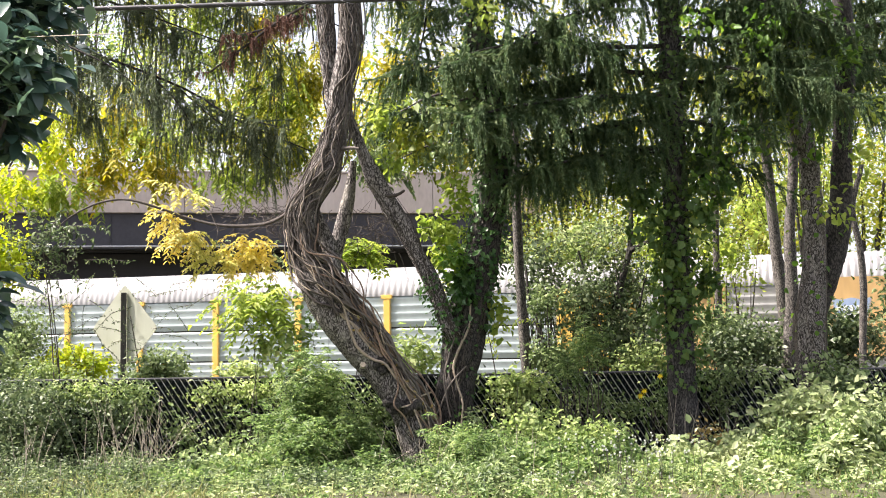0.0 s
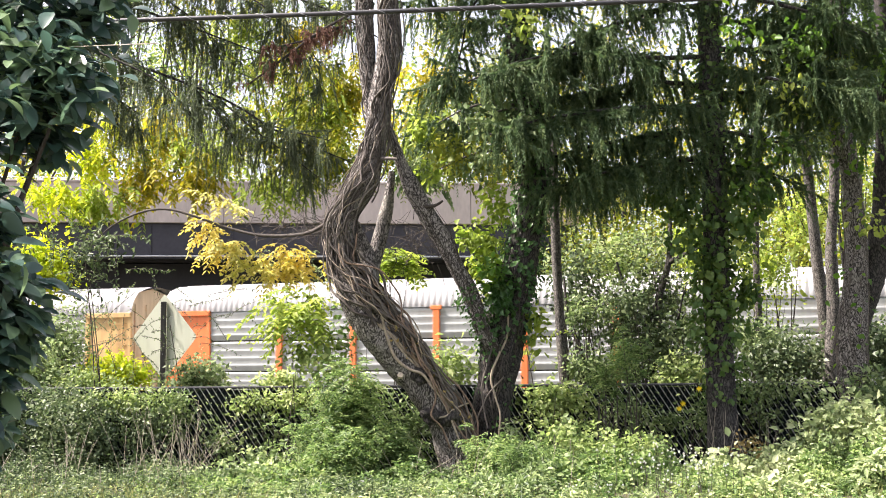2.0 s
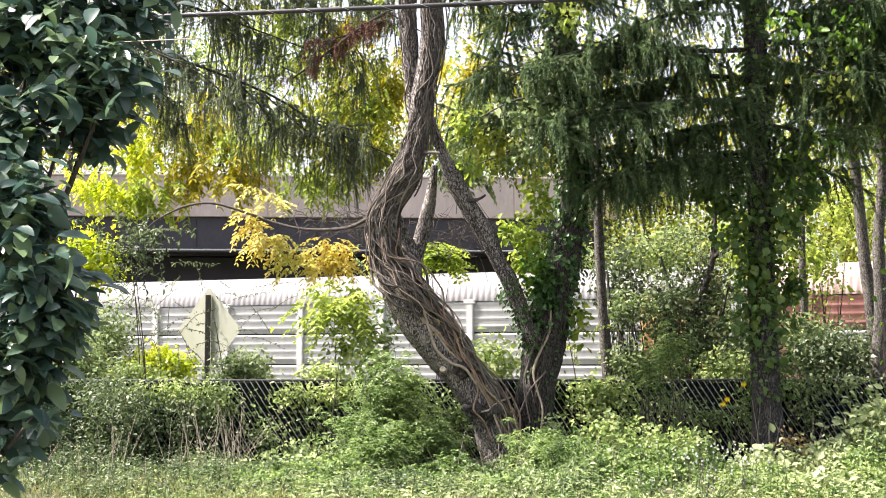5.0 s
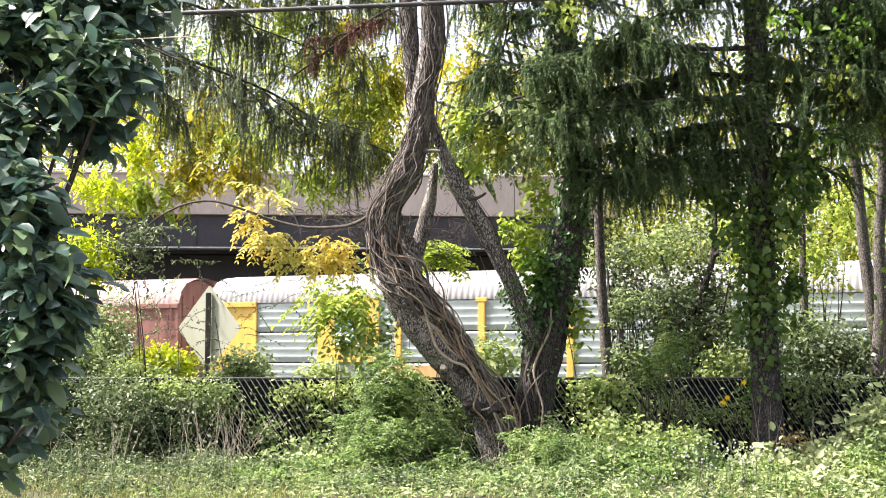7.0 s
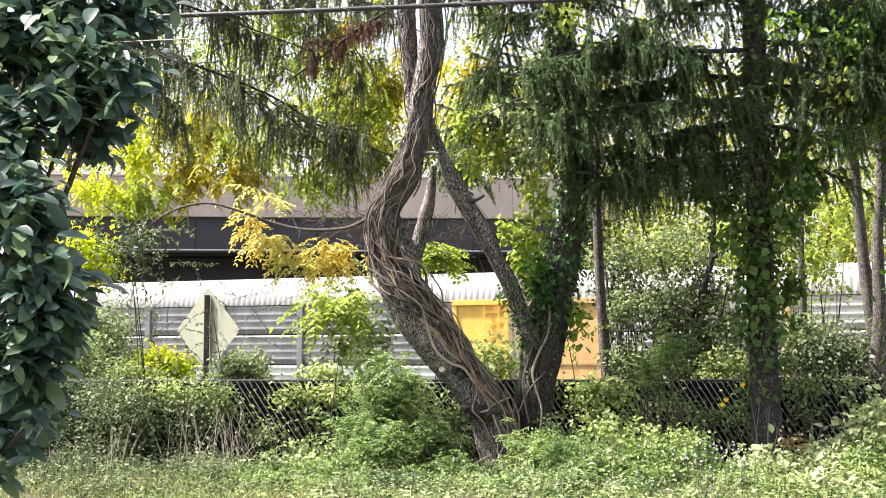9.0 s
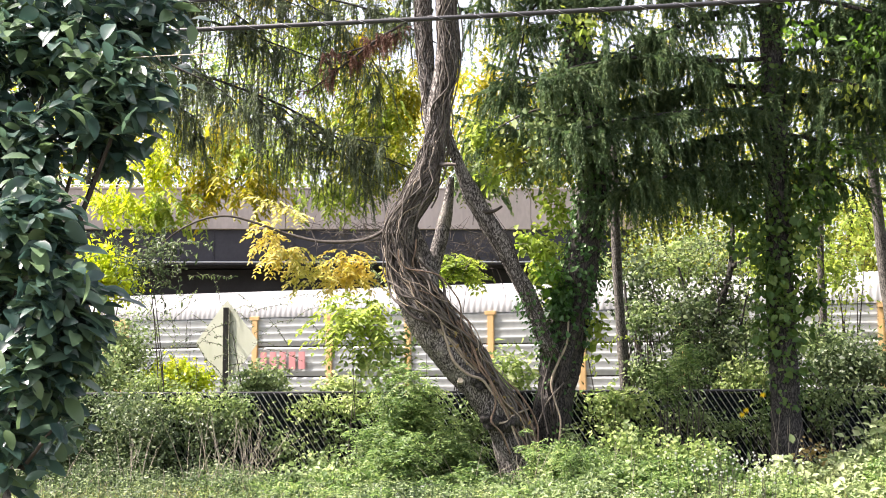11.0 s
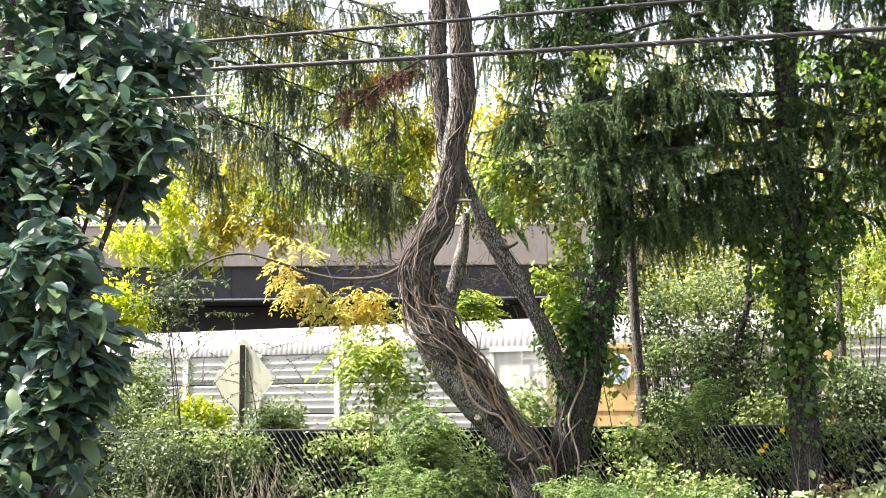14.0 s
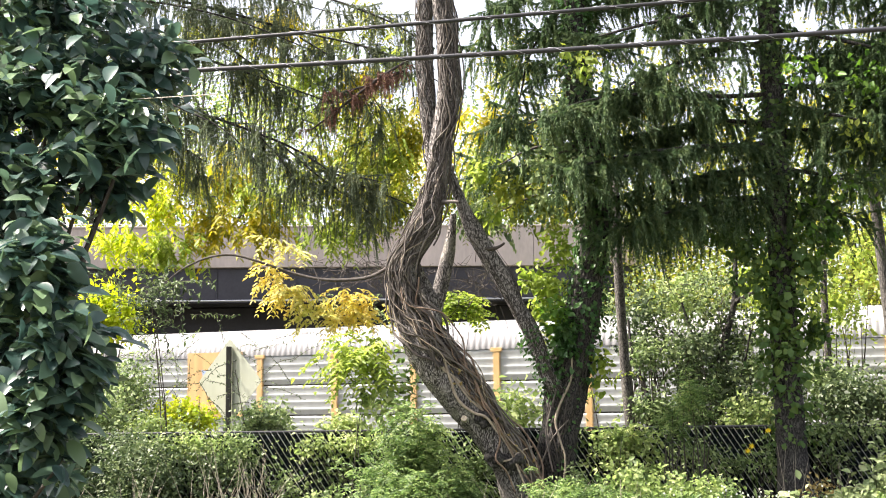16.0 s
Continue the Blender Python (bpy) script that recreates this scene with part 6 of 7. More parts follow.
def shrub(label, centre, radii, n, per, leaf, mat, seed, style="leaf", stems=6, ratio=0.58, spread=None, name="shrub", category="shrub", group="", droop=-0.15, thick=0.014):
    """Stems from the ground that carry clumps of leaves or feathered fronds."""
    ob = thing(name, label, category, group=group)
    n = int(n * 1.7)
    centre, radii = np.array(centre), np.array(radii)
    rg = np.random.default_rng(seed)
    g = float(ground_height(centre[0], centre[1]))
    centre[2] = max(centre[2], g + 0.1)
    pts = in_blob(n, centre, radii, seed, 0.35)
    pts[:, 2] = np.maximum(pts[:, 2], g + 0.05)
    tubes = []
    for k in range(stems):
        tip = pts[rg.integers(0, n)]
        foot = np.array([centre[0] + rg.normal() * radii[0] * 0.3, centre[1] + rg.normal() * radii[1] * 0.2, g - 0.05])
        mid = (foot + tip) / 2 + rg.normal(size=3) * radii * 0.2
        tubes.append(tube([(*foot, thick), (*mid, thick * 0.7), (*tip, 0.003)], 5, 0.25))
    under("branchwork", quads("branchwork", *joined(tubes), TWIG), ob, "", "stuff")
    if style == "leaf":
        geo = scatter_leaves(pts, spread or leaf * 1.1, per, leaf, ratio, 0.3, seed + 1, 0.35, centre[1] > 20.5)
    else:
        geo = fronds(np.repeat(pts, per, 0) + rg.normal(size=(n * per, 3)) * 0.05, rg.normal(size=(n * per, 3)) * [1, 1, 0.4] + [0, -0.35, -droop], leaf * 4.2 * rg.uniform(0.7, 1.2, n * per), 7, leaf, ratio * 0.6, 0.45, seed + 1)
    add_leaves("leaves", geo, mat, ob)
    return ob


def build_shrubs():
    front, behind = "weeds in front of the fence", "shrubs behind the fence"
    # behind the fence
    for lab, c, r, n, per, leaf, m, sd in (
        ("sunlit lime-green sapling beside the railway", (-7.38, 25.00, 3.70), (0.56, 0.49, 0.49), 252, 7, 0.14, BRIGHT, 301),
        ("bright yellow-green bush behind the fence", (-5.19, 22.50, 1.52), (0.65, 0.27, 0.27), 315, 8, 0.1, BRIGHT, 302),
        ("dark green bush behind the sign post", (-3.48, 21.30, 1.43), (0.54, 0.32, 0.32), 150, 8, 0.09, SHRUB, 303),
        ("small-leaved green bush behind the fence", (-6.19, 22.50, 1.99), (0.57, 0.57, 0.73), 252, 8, 0.08, SHRUB, 304),
        ("small-leaved green bush behind the fence", (-7.42, 22.50, 1.57), (0.94, 0.84, 0.84), 315, 8, 0.09, SHRUB_DARK, 305),
        # dark leaf on some honeysuckles paints the shaded inside of the bush
        ("pale honeysuckle bush behind the fence", (3.40, 22.80, 3.06), (0.53, 0.53, 0.90), 100, 9, 0.105, SHRUB_DARK, 306),
        ("pale honeysuckle bush behind the fence", (4.28, 23.20, 3.73), (0.81, 0.65, 0.65), 104, 9, 0.105, HONEY, 307),
        ("pale honeysuckle bush behind the fence", (4.98, 23.00, 2.96), (0.64, 0.64, 0.80), 80, 9, 0.105, SHRUB_DARK, 308),
        ("yellow-green bush behind the fence", (3.46, 21.60, 1.59), (0.70, 0.38, 0.38), 90, 8, 0.1, SHRUB, 309),
        ("dark green bush behind the fence", (4.64, 22.20, 1.89), (0.72, 0.62, 0.62), 168, 8, 0.1, SHRUB_DARK, 310),
        ("dark green bush behind the fence", (6.92, 21.80, 1.69), (0.96, 0.49, 0.49), 300, 8, 0.1, SHRUB_DARK, 311),
        ("green bush behind the fence", (8.72, 22.00, 1.89), (1.12, 0.71, 0.71), 300, 8, 0.11, SHRUB_DARK, 312),
        ("green bush behind the fence", (5.01, 21.40, 1.49), (0.60, 0.30, 0.30), 110, 8, 0.09, HONEY, 313),
        ("pale honeysuckle bush behind the fence", (7.18, 23.50, 3.43), (0.65, 0.65, 0.76), 78, 8, 0.11, LIME, 314),
        ("large-leaved weeds behind the fence", (0.86, 21.00, 1.64), (0.58, 0.31, 0.31), 60, 6, 0.13, HONEY, 315),
        ("green honeysuckle bush behind the fence", (5.89, 24.00, 3.92), (0.67, 0.67, 0.67), 105, 8, 0.12, LIME, 316),
        ("tall dark green bush behind the fence", (10.47, 22.40, 2.83), (0.73, 0.73, 0.83), 168, 8, 0.13, SHRUB, 317),
        ("green bush behind the fence", (-2.02, 21.00, 1.31), (0.49, 0.21, 0.21), 126, 8, 0.09, HONEY, 318),
        ("dense green bush behind the fence", (-6.50, 21.50, 1.68), (0.90, 0.55, 0.55), 230, 8, 0.085, SHRUB, 390),
        ("dense green bush behind the fence", (-5.42, 21.20, 1.34), (0.69, 0.28, 0.28), 130, 8, 0.08, HONEY, 391),
        ("dark green bush behind the fence", (-8.15, 23.00, 2.42), (0.64, 0.64, 0.85), 150, 8, 0.09, SHRUB_DARK, 392),
        ("pale honeysuckle bush behind the fence", (4.16, 22.60, 2.57), (0.84, 0.73, 0.73), 110, 9, 0.10, SHRUB_DARK, 393),
        ("pale honeysuckle bush behind the fence", (5.33, 22.70, 2.21), (0.47, 0.47, 0.74), 68, 9, 0.105, SHRUB, 394),
        ("small-leaved bush behind the fence", (3.30, 22.00, 2.55), (0.46, 0.39, 0.39), 62, 8, 0.09, SHRUB, 610),
        ("small-leaved bush behind the fence", (4.10, 22.00, 2.64), (0.49, 0.43, 0.43), 70, 8, 0.09, SHRUB_DARK, 611),
        ("yellow-green bush behind the fence", (6.63, 22.50, 2.10), (0.73, 0.42, 0.42), 90, 8, 0.1, SHRUB, 395),
    ):
        shrub(lab, c, r, n, per, leaf, m, sd, stems=9, group=behind, thick=0.026)
    ob = thing("leaning_shrub_tree", "dark bare stems of a spreading shrub behind the fence", "shrub")
    for k, pts in enumerate(([(4.74, 22.60, 0.96, 0.090), (4.67, 22.60, 2.10, 0.075), (4.88, 22.70, 2.95, 0.065), (5.08, 22.80, 3.59, 0.060), (5.18, 23.00, 4.47, 0.040)], [(5.08, 22.80, 3.57, 0.050), (5.28, 22.60, 3.68, 0.040), (5.58, 22.40, 3.82, 0.020)], [(4.46, 22.40, 1.07, 0.045), (4.19, 22.40, 2.10, 0.040), (4.26, 22.50, 2.73, 0.030), (4.06, 22.60, 3.57, 0.020)], [(3.49, 22.00, 1.08, 0.050), (3.24, 22.00, 1.99, 0.045), (3.06, 22.10, 2.50, 0.030), (3.02, 22.30, 3.24, 0.020)], [(4.71, 22.50, 2.00, 0.035), (4.36, 22.30, 2.61, 0.030), (3.78, 22.20, 3.02, 0.018)], [(4.69, 22.50, 1.58, 0.030), (5.05, 22.40, 2.20, 0.025), (5.25, 22.30, 3.03, 0.015)])):
        stem("stem", pts, BARK_DARK, ob, 9, 0.12, 0.05, 330 + k)
    # young trees with feathered leaves beside the twisted trunk
    shrub("young tree with bright feathered leaves", (-1.67, 18.60, 2.53), (0.45, 0.35, 0.35), 16, 3, 0.125, LIME, 320, "frond", 2, 0.7, name="sapling", category="sapling", droop=0.3, thick=0.008)
    shrub("young tree with broad green leaves", (-1.26, 18.90, 1.86), (0.57, 0.35, 0.35), 40, 5, 0.12, HONEY, 321, stems=2, thick=0.007, ratio=0.75, name="sapling", category="sapling")
    shrub("young tree with bright feathered leaves", (-0.04, 20.20, 3.37), (0.30, 0.24, 0.24), 14, 3, 0.11, LIME, 322, "frond", 3, 0.8, name="sapling", category="sapling")
    shrub("young tree with drooping green leaves", (-0.87, 20.00, 2.35), (0.37, 0.37, 0.37), 18, 4, 0.10, FERN, 323, stems=2, thick=0.007, name="sapling", category="sapling")
    # in front of the fence
    for lab, c, r, n, per, leaf, m, sd, st in (
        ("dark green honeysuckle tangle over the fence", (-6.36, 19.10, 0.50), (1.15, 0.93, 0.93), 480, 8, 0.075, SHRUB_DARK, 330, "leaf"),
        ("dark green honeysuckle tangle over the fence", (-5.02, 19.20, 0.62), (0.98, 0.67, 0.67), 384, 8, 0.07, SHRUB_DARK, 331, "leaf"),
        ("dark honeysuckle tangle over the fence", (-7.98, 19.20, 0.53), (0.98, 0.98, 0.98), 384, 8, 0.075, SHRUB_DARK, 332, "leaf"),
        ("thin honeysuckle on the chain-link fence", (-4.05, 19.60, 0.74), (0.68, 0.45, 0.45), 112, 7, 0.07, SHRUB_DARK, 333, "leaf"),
        ("green honeysuckle over the fence rail", (-4.42, 19.80, 1.13), (0.83, 0.17, 0.17), 96, 7, 0.075, HONEY, 334, "leaf"),
        ("green honeysuckle over the fence rail", (-1.77, 19.85, 1.13), (1.11, 0.13, 0.13), 96, 7, 0.075, HONEY, 335, "leaf"),
        ("ivy climbing the chain-link fence", (-1.91, 19.85, 0.73), (0.51, 0.23, 0.23), 22, 6, 0.08, SHRUB, 336, "leaf"),
        ("ivy climbing the chain-link fence", (-0.85, 19.75, 0.91), (0.50, 0.41, 0.41), 96, 7, 0.085, SHRUB, 337, "leaf"),
        ("ivy climbing the chain-link fence", (-2.84, 19.70, 0.46), (0.41, 0.41, 0.46), 38, 6, 0.08, SHRUB, 338, "leaf"),
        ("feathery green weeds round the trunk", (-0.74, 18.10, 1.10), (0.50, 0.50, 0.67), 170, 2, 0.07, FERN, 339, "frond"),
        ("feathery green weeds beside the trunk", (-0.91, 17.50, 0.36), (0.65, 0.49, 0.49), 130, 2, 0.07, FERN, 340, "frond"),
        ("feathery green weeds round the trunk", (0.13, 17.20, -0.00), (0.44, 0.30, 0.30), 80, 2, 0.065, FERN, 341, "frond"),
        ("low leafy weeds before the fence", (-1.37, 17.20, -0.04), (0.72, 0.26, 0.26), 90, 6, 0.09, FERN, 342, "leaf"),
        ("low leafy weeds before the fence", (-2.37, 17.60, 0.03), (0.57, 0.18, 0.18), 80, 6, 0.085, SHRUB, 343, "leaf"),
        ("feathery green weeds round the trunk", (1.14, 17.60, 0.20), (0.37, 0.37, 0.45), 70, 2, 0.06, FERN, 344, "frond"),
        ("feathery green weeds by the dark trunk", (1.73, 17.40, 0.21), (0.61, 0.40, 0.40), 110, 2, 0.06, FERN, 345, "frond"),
        ("green ivy on the fence", (2.41, 19.60, 0.86), (0.50, 0.36, 0.36), 36, 7, 0.085, HONEY, 346, "leaf"),
        ("green ivy on the fence", (3.02, 19.50, 0.75), (0.45, 0.36, 0.36), 24, 7, 0.085, HONEY, 347, "leaf"),
        ("ivy over the fence rail", (2.53, 19.85, 1.14), (0.69, 0.11, 0.11), 80, 7, 0.09, HONEY, 348, "leaf"),
        ("leafy green weeds by the fence", (2.40, 18.20, 0.35), (0.59, 0.34, 0.34), 100, 7, 0.085, FERN, 349, "leaf"),
        ("leafy green weeds by the fence", (3.11, 18.00, 0.33), (0.54, 0.29, 0.29), 90, 7, 0.085, FERN, 350, "leaf"),
        ("tall feathery weed by the fence", (3.50, 18.60, 1.82), (0.36, 0.36, 0.45), 60, 2, 0.055, FERN, 351, "frond"),
        ("tall feathery weed by the fence", (3.16, 18.70, 1.43), (0.38, 0.30, 0.40), 50, 2, 0.055, FERN, 352, "frond"),
        ("bramble climbing the chain-link fence", (4.28, 19.70, 0.74), (0.46, 0.23, 0.23), 25, 6, 0.09, SHRUB, 353, "leaf"),
        ("bramble climbing the chain-link fence", (5.96, 19.70, 0.79), (0.37, 0.27, 0.27), 25, 6, 0.09, SHRUB, 354, "leaf"),
        ("ivy over the fence rail", (5.92, 19.85, 1.23), (1.11, 0.09, 0.09), 70, 7, 0.08, SHRUB, 355, "leaf"),
        ("bramble with withered pinkish leaves", (5.11, 17.90, 0.50), (0.26, 0.17, 0.17), 9, 6, 0.09, STRAW, 356, "leaf"),
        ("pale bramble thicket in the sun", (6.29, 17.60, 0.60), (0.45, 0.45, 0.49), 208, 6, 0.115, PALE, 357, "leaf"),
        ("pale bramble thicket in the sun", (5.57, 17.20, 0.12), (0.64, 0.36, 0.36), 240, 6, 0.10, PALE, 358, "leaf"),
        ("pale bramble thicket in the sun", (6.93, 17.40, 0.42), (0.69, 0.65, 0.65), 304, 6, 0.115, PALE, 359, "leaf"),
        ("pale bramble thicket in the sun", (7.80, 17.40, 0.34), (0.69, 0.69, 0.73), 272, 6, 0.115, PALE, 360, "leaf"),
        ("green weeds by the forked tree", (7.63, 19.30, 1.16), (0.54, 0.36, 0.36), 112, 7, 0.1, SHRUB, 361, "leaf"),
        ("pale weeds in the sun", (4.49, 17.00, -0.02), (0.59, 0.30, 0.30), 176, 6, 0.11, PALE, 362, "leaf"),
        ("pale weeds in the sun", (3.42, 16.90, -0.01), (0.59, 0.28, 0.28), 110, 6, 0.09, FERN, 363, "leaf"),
        ("pale weeds in the sun", (2.42, 16.70, -0.14), (0.58, 0.26, 0.26), 110, 6, 0.08, FERN, 364, "leaf"),
        ("feathery green weeds round the trunk", (-0.26, 17.90, 0.50), (0.43, 0.43, 0.46), 120, 2, 0.065, FERN, 375, "frond"),
        ("feathery green weeds round the trunk", (-1.11, 18.00, 0.61), (0.50, 0.38, 0.38), 80, 2, 0.065, FERN, 376, "frond"),
        ("dark green honeysuckle tangle over the fence", (-5.76, 19.70, 1.04), (1.55, 0.37, 0.37), 300, 7, 0.075, SHRUB_DARK, 377, "leaf"),
        ("dark green honeysuckle tangle over the fence", (-3.67, 19.70, 1.00), (0.55, 0.37, 0.37), 70, 7, 0.07, SHRUB, 378, "leaf"),
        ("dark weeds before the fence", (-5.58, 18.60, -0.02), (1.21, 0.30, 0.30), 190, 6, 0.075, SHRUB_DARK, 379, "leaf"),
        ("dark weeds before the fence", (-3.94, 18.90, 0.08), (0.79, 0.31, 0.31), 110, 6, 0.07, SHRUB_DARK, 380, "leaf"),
        ("ivy climbing the chain-link fence", (-1.29, 19.60, 0.43), (0.55, 0.36, 0.36), 60, 6, 0.08, SHRUB, 381, "leaf"),
        ("ivy climbing the chain-link fence", (-2.16, 19.30, 0.18), (0.54, 0.22, 0.22), 50, 6, 0.08, SHRUB, 382, "leaf"),
        ("ivy climbing the chain-link fence", (3.69, 19.70, 0.87), (0.41, 0.32, 0.32), 40, 6, 0.08, SHRUB, 383, "leaf"),
        ("ivy climbing the chain-link fence", (4.87, 19.70, 0.78), (0.32, 0.27, 0.27), 26, 6, 0.08, SHRUB, 384, "leaf"),
        ("green ivy on the fence", (0.15, 19.60, 0.69), (0.55, 0.50, 0.50), 90, 7, 0.085, SHRUB, 386, "leaf"),
        ("leafy pale green weeds before the fence", (2.30, 17.60, 0.64), (0.47, 0.26, 0.20), 34, 6, 0.085, HONEY, 601, "leaf"),
        ("leafy pale green weeds before the fence", (2.81, 17.50, 0.50), (0.52, 0.26, 0.20), 40, 6, 0.085, HONEY, 602, "leaf"),
        ("feathery green weeds before the fence", (1.59, 16.90, 0.53), (0.40, 0.19, 0.15), 25, 2, 0.06, FERN, 603, "frond"),
        ("leafy pale green weeds before the fence", (3.34, 17.20, 0.52), (0.51, 0.18, 0.14), 35, 6, 0.08, HONEY, 604, "leaf"),
        ("feathery green weeds round the trunk", (-0.07, 18.30, 0.34), (0.32, 0.32, 0.32), 50, 2, 0.06, FERN, 387, "frond"),
    ):
        shrub(lab, c, r, n, per, leaf, m, sd, st, group=front)


build_shrubs()


def build_grass():
    rg = np.random.default_rng(400)
    n = 5500
    x, y = np.where(rg.random(n) < 0.55, rg.uniform(-9, -1.5, n), rg.uniform(-9, 12.5, n)), 13.0 + 3.6 * rg.random(n) ** 1.2
    g = ground_height(x, y)
    at = np.stack([x, y, g - 0.02], -1)
    h = rg.uniform(0.08, 0.24, n) * np.where(rg.random(n) < 0.1, 1.6, 1)
    lean = rg.normal(size=(n, 3)) * [0.35, 0.35, 0] + [0, 0, 1]
    side = unit(np.cross(lean, rg.normal(size=(n, 3)))) * rg.uniform(0.004, 0.009, n)[:, None]
    mid = at + lean * (h * 0.6)[:, None]
    tip = at + lean * h[:, None] + rg.normal(size=(n, 3)) * [0.06, 0.06, 0]
    v = np.stack([at - side, at + side, mid + side * 0.7, mid - side * 0.7, mid + side * 0.7, mid - side * 0.7, tip, tip + side * 0.1], 1).reshape(-1, 3)
    b = np.arange(n)[:, None] * 8
    f = np.concatenate([b + [0, 1, 2, 3], b + [5, 4, 7, 6]], 0)
    ob = new("grass", quads("grass", v, f, GRASS))
    tagged(ob, "long rough grass yellowing in the sun", "grass", kind="stuff")


def build_stalks():
    rg = np.random.default_rng(410)
    for c, n, wide, tall in (((-3.35, 18.40, 0.15), 46, 0.26, 1.25), ((-4.66, 17.90, 0.11), 14, 0.5, 0.95), ((-3.68, 16.80, 0.03), 14, 0.7, 0.6), ((-5.58, 16.80, 0.01), 14, 0.6, 0.7), ((4.98, 18.40, 0.33), 8, 0.4, 1.2), ((3.68, 17.60, 0.36), 7, 0.6, 0.9), ((2.44, 16.80, 0.24), 8, 0.6, 0.7), ((5.45, 17.60, 0.18), 12, 0.4, 1.1), ((0.60, 17.20, 0.05), 14, 0.5, 0.8)):
        ob = thing("dry_weed", "clump of dry straw-coloured weed stalks", "weed", group="dry weed clumps")
        c = np.array(c)
        for k in range(n):
            a = c + rg.normal(size=3) * [wide, 0.25, 0]
            a[2] = float(ground_height(a[0], a[1])) - 0.02
            h = rg.uniform(0.45, 1.0) * tall
            d = rg.normal(size=3) * [0.24, 0.12, 0]
            stem("stalk", [(*a, 0.0045), (*(a + d * 0.4 + [0, 0, h * 0.5]), 0.0035), (*(a + d + [0, 0, h]), 0.002)], DRY, ob, 5, 0.2, 0.0)


def build_flowers():
    rg = np.random.default_rng(420)
    ob = thing("white_aster", "drift of small white asters among the weeds", "flowers")
    at = []
    for c, r, n in (((3.11, 15.90, 0.54), (0.52, 0.27, 0.27), 40), ((3.69, 15.90, 0.43), (0.66, 0.27, 0.27), 55), ((2.32, 16.00, 0.09), (0.45, 0.15, 0.15), 26), ((1.28, 15.90, 0.03), (0.52, 0.15, 0.15), 24), ((2.16, 15.90, 0.03), (0.30, 0.15, 0.15), 20), ((3.34, 16.00, 0.09), (0.67, 0.18, 0.18), 40)):
        p = in_blob(n, c, r, n)
        p[:, 1] -= 0.6
        at.append(p)
    at = np.vstack(at)
    petals = np.repeat(at, 7, 0)
    ang = np.tile(np.arange(7) * 2 * np.pi / 7, len(at))
    way = np.stack([np.cos(ang), np.full_like(ang, -0.3), np.sin(ang)], -1)
    add_leaves("blossoms", leaf_quads(petals, way, np.tile([0, -1.0, 0.3], (len(ang), 1)), 0.016, 0.009), PETAL, ob)
    t = [tube([(p[0], p[1], 0.0, 0.004), (p[0] + 0.03, p[1], p[2] * 0.5, 0.003), (*p, 0.002)], 4, 0.3) for p in at[::3]]
    under("branchwork", quads("branchwork", *joined(t), TWIG), ob, "", "stuff")
    ob = thing("yellow_flower", "tall weed with two yellow flowers before the fence", "flowers")
    for c in ((4.47, 18.20, 1.30), (4.22, 18.20, 1.08), (4.16, 18.20, 1.01)):
        a = np.tile(c, (10, 1))
        ang = np.arange(10) * 2 * np.pi / 10
        add_leaves("blossom", leaf_quads(a, np.stack([np.cos(ang), np.full(10, -0.3), np.sin(ang) * 0.8], -1), np.tile([0, -1.0, 0.4], (10, 1)), 0.052, 0.013), GOLD, ob)
        stem("stalk", [(c[0] + 0.15, c[1] + 0.05, 0.0, 0.006), (c[0] + 0.05, c[1] + 0.02, c[2] * 0.6, 0.005), (*c, 0.004)], CREEPER_DARK, ob, 5, 0.2, 0)


def weed_top(x):
    """How high the weeds stand along the fence."""
    return np.interp(x, [-7.95, -5.53, -4.22, -2.94, -2.29, -1.48, -0.68, 0.13, 0.78, 1.18, 1.75, 2.56, 3.21, 4.42, 4.98, 5.71, 6.29, 7.43, 9.87],
                     [0.6, 0.5, 0.42, 0.34, 0.32, 0.32, 0.4, 0.3, 0.2, 0.48, 0.56, 0.48, 0.52, 0.4, 0.32, 0.4, 0.88, 0.96, 0.97])


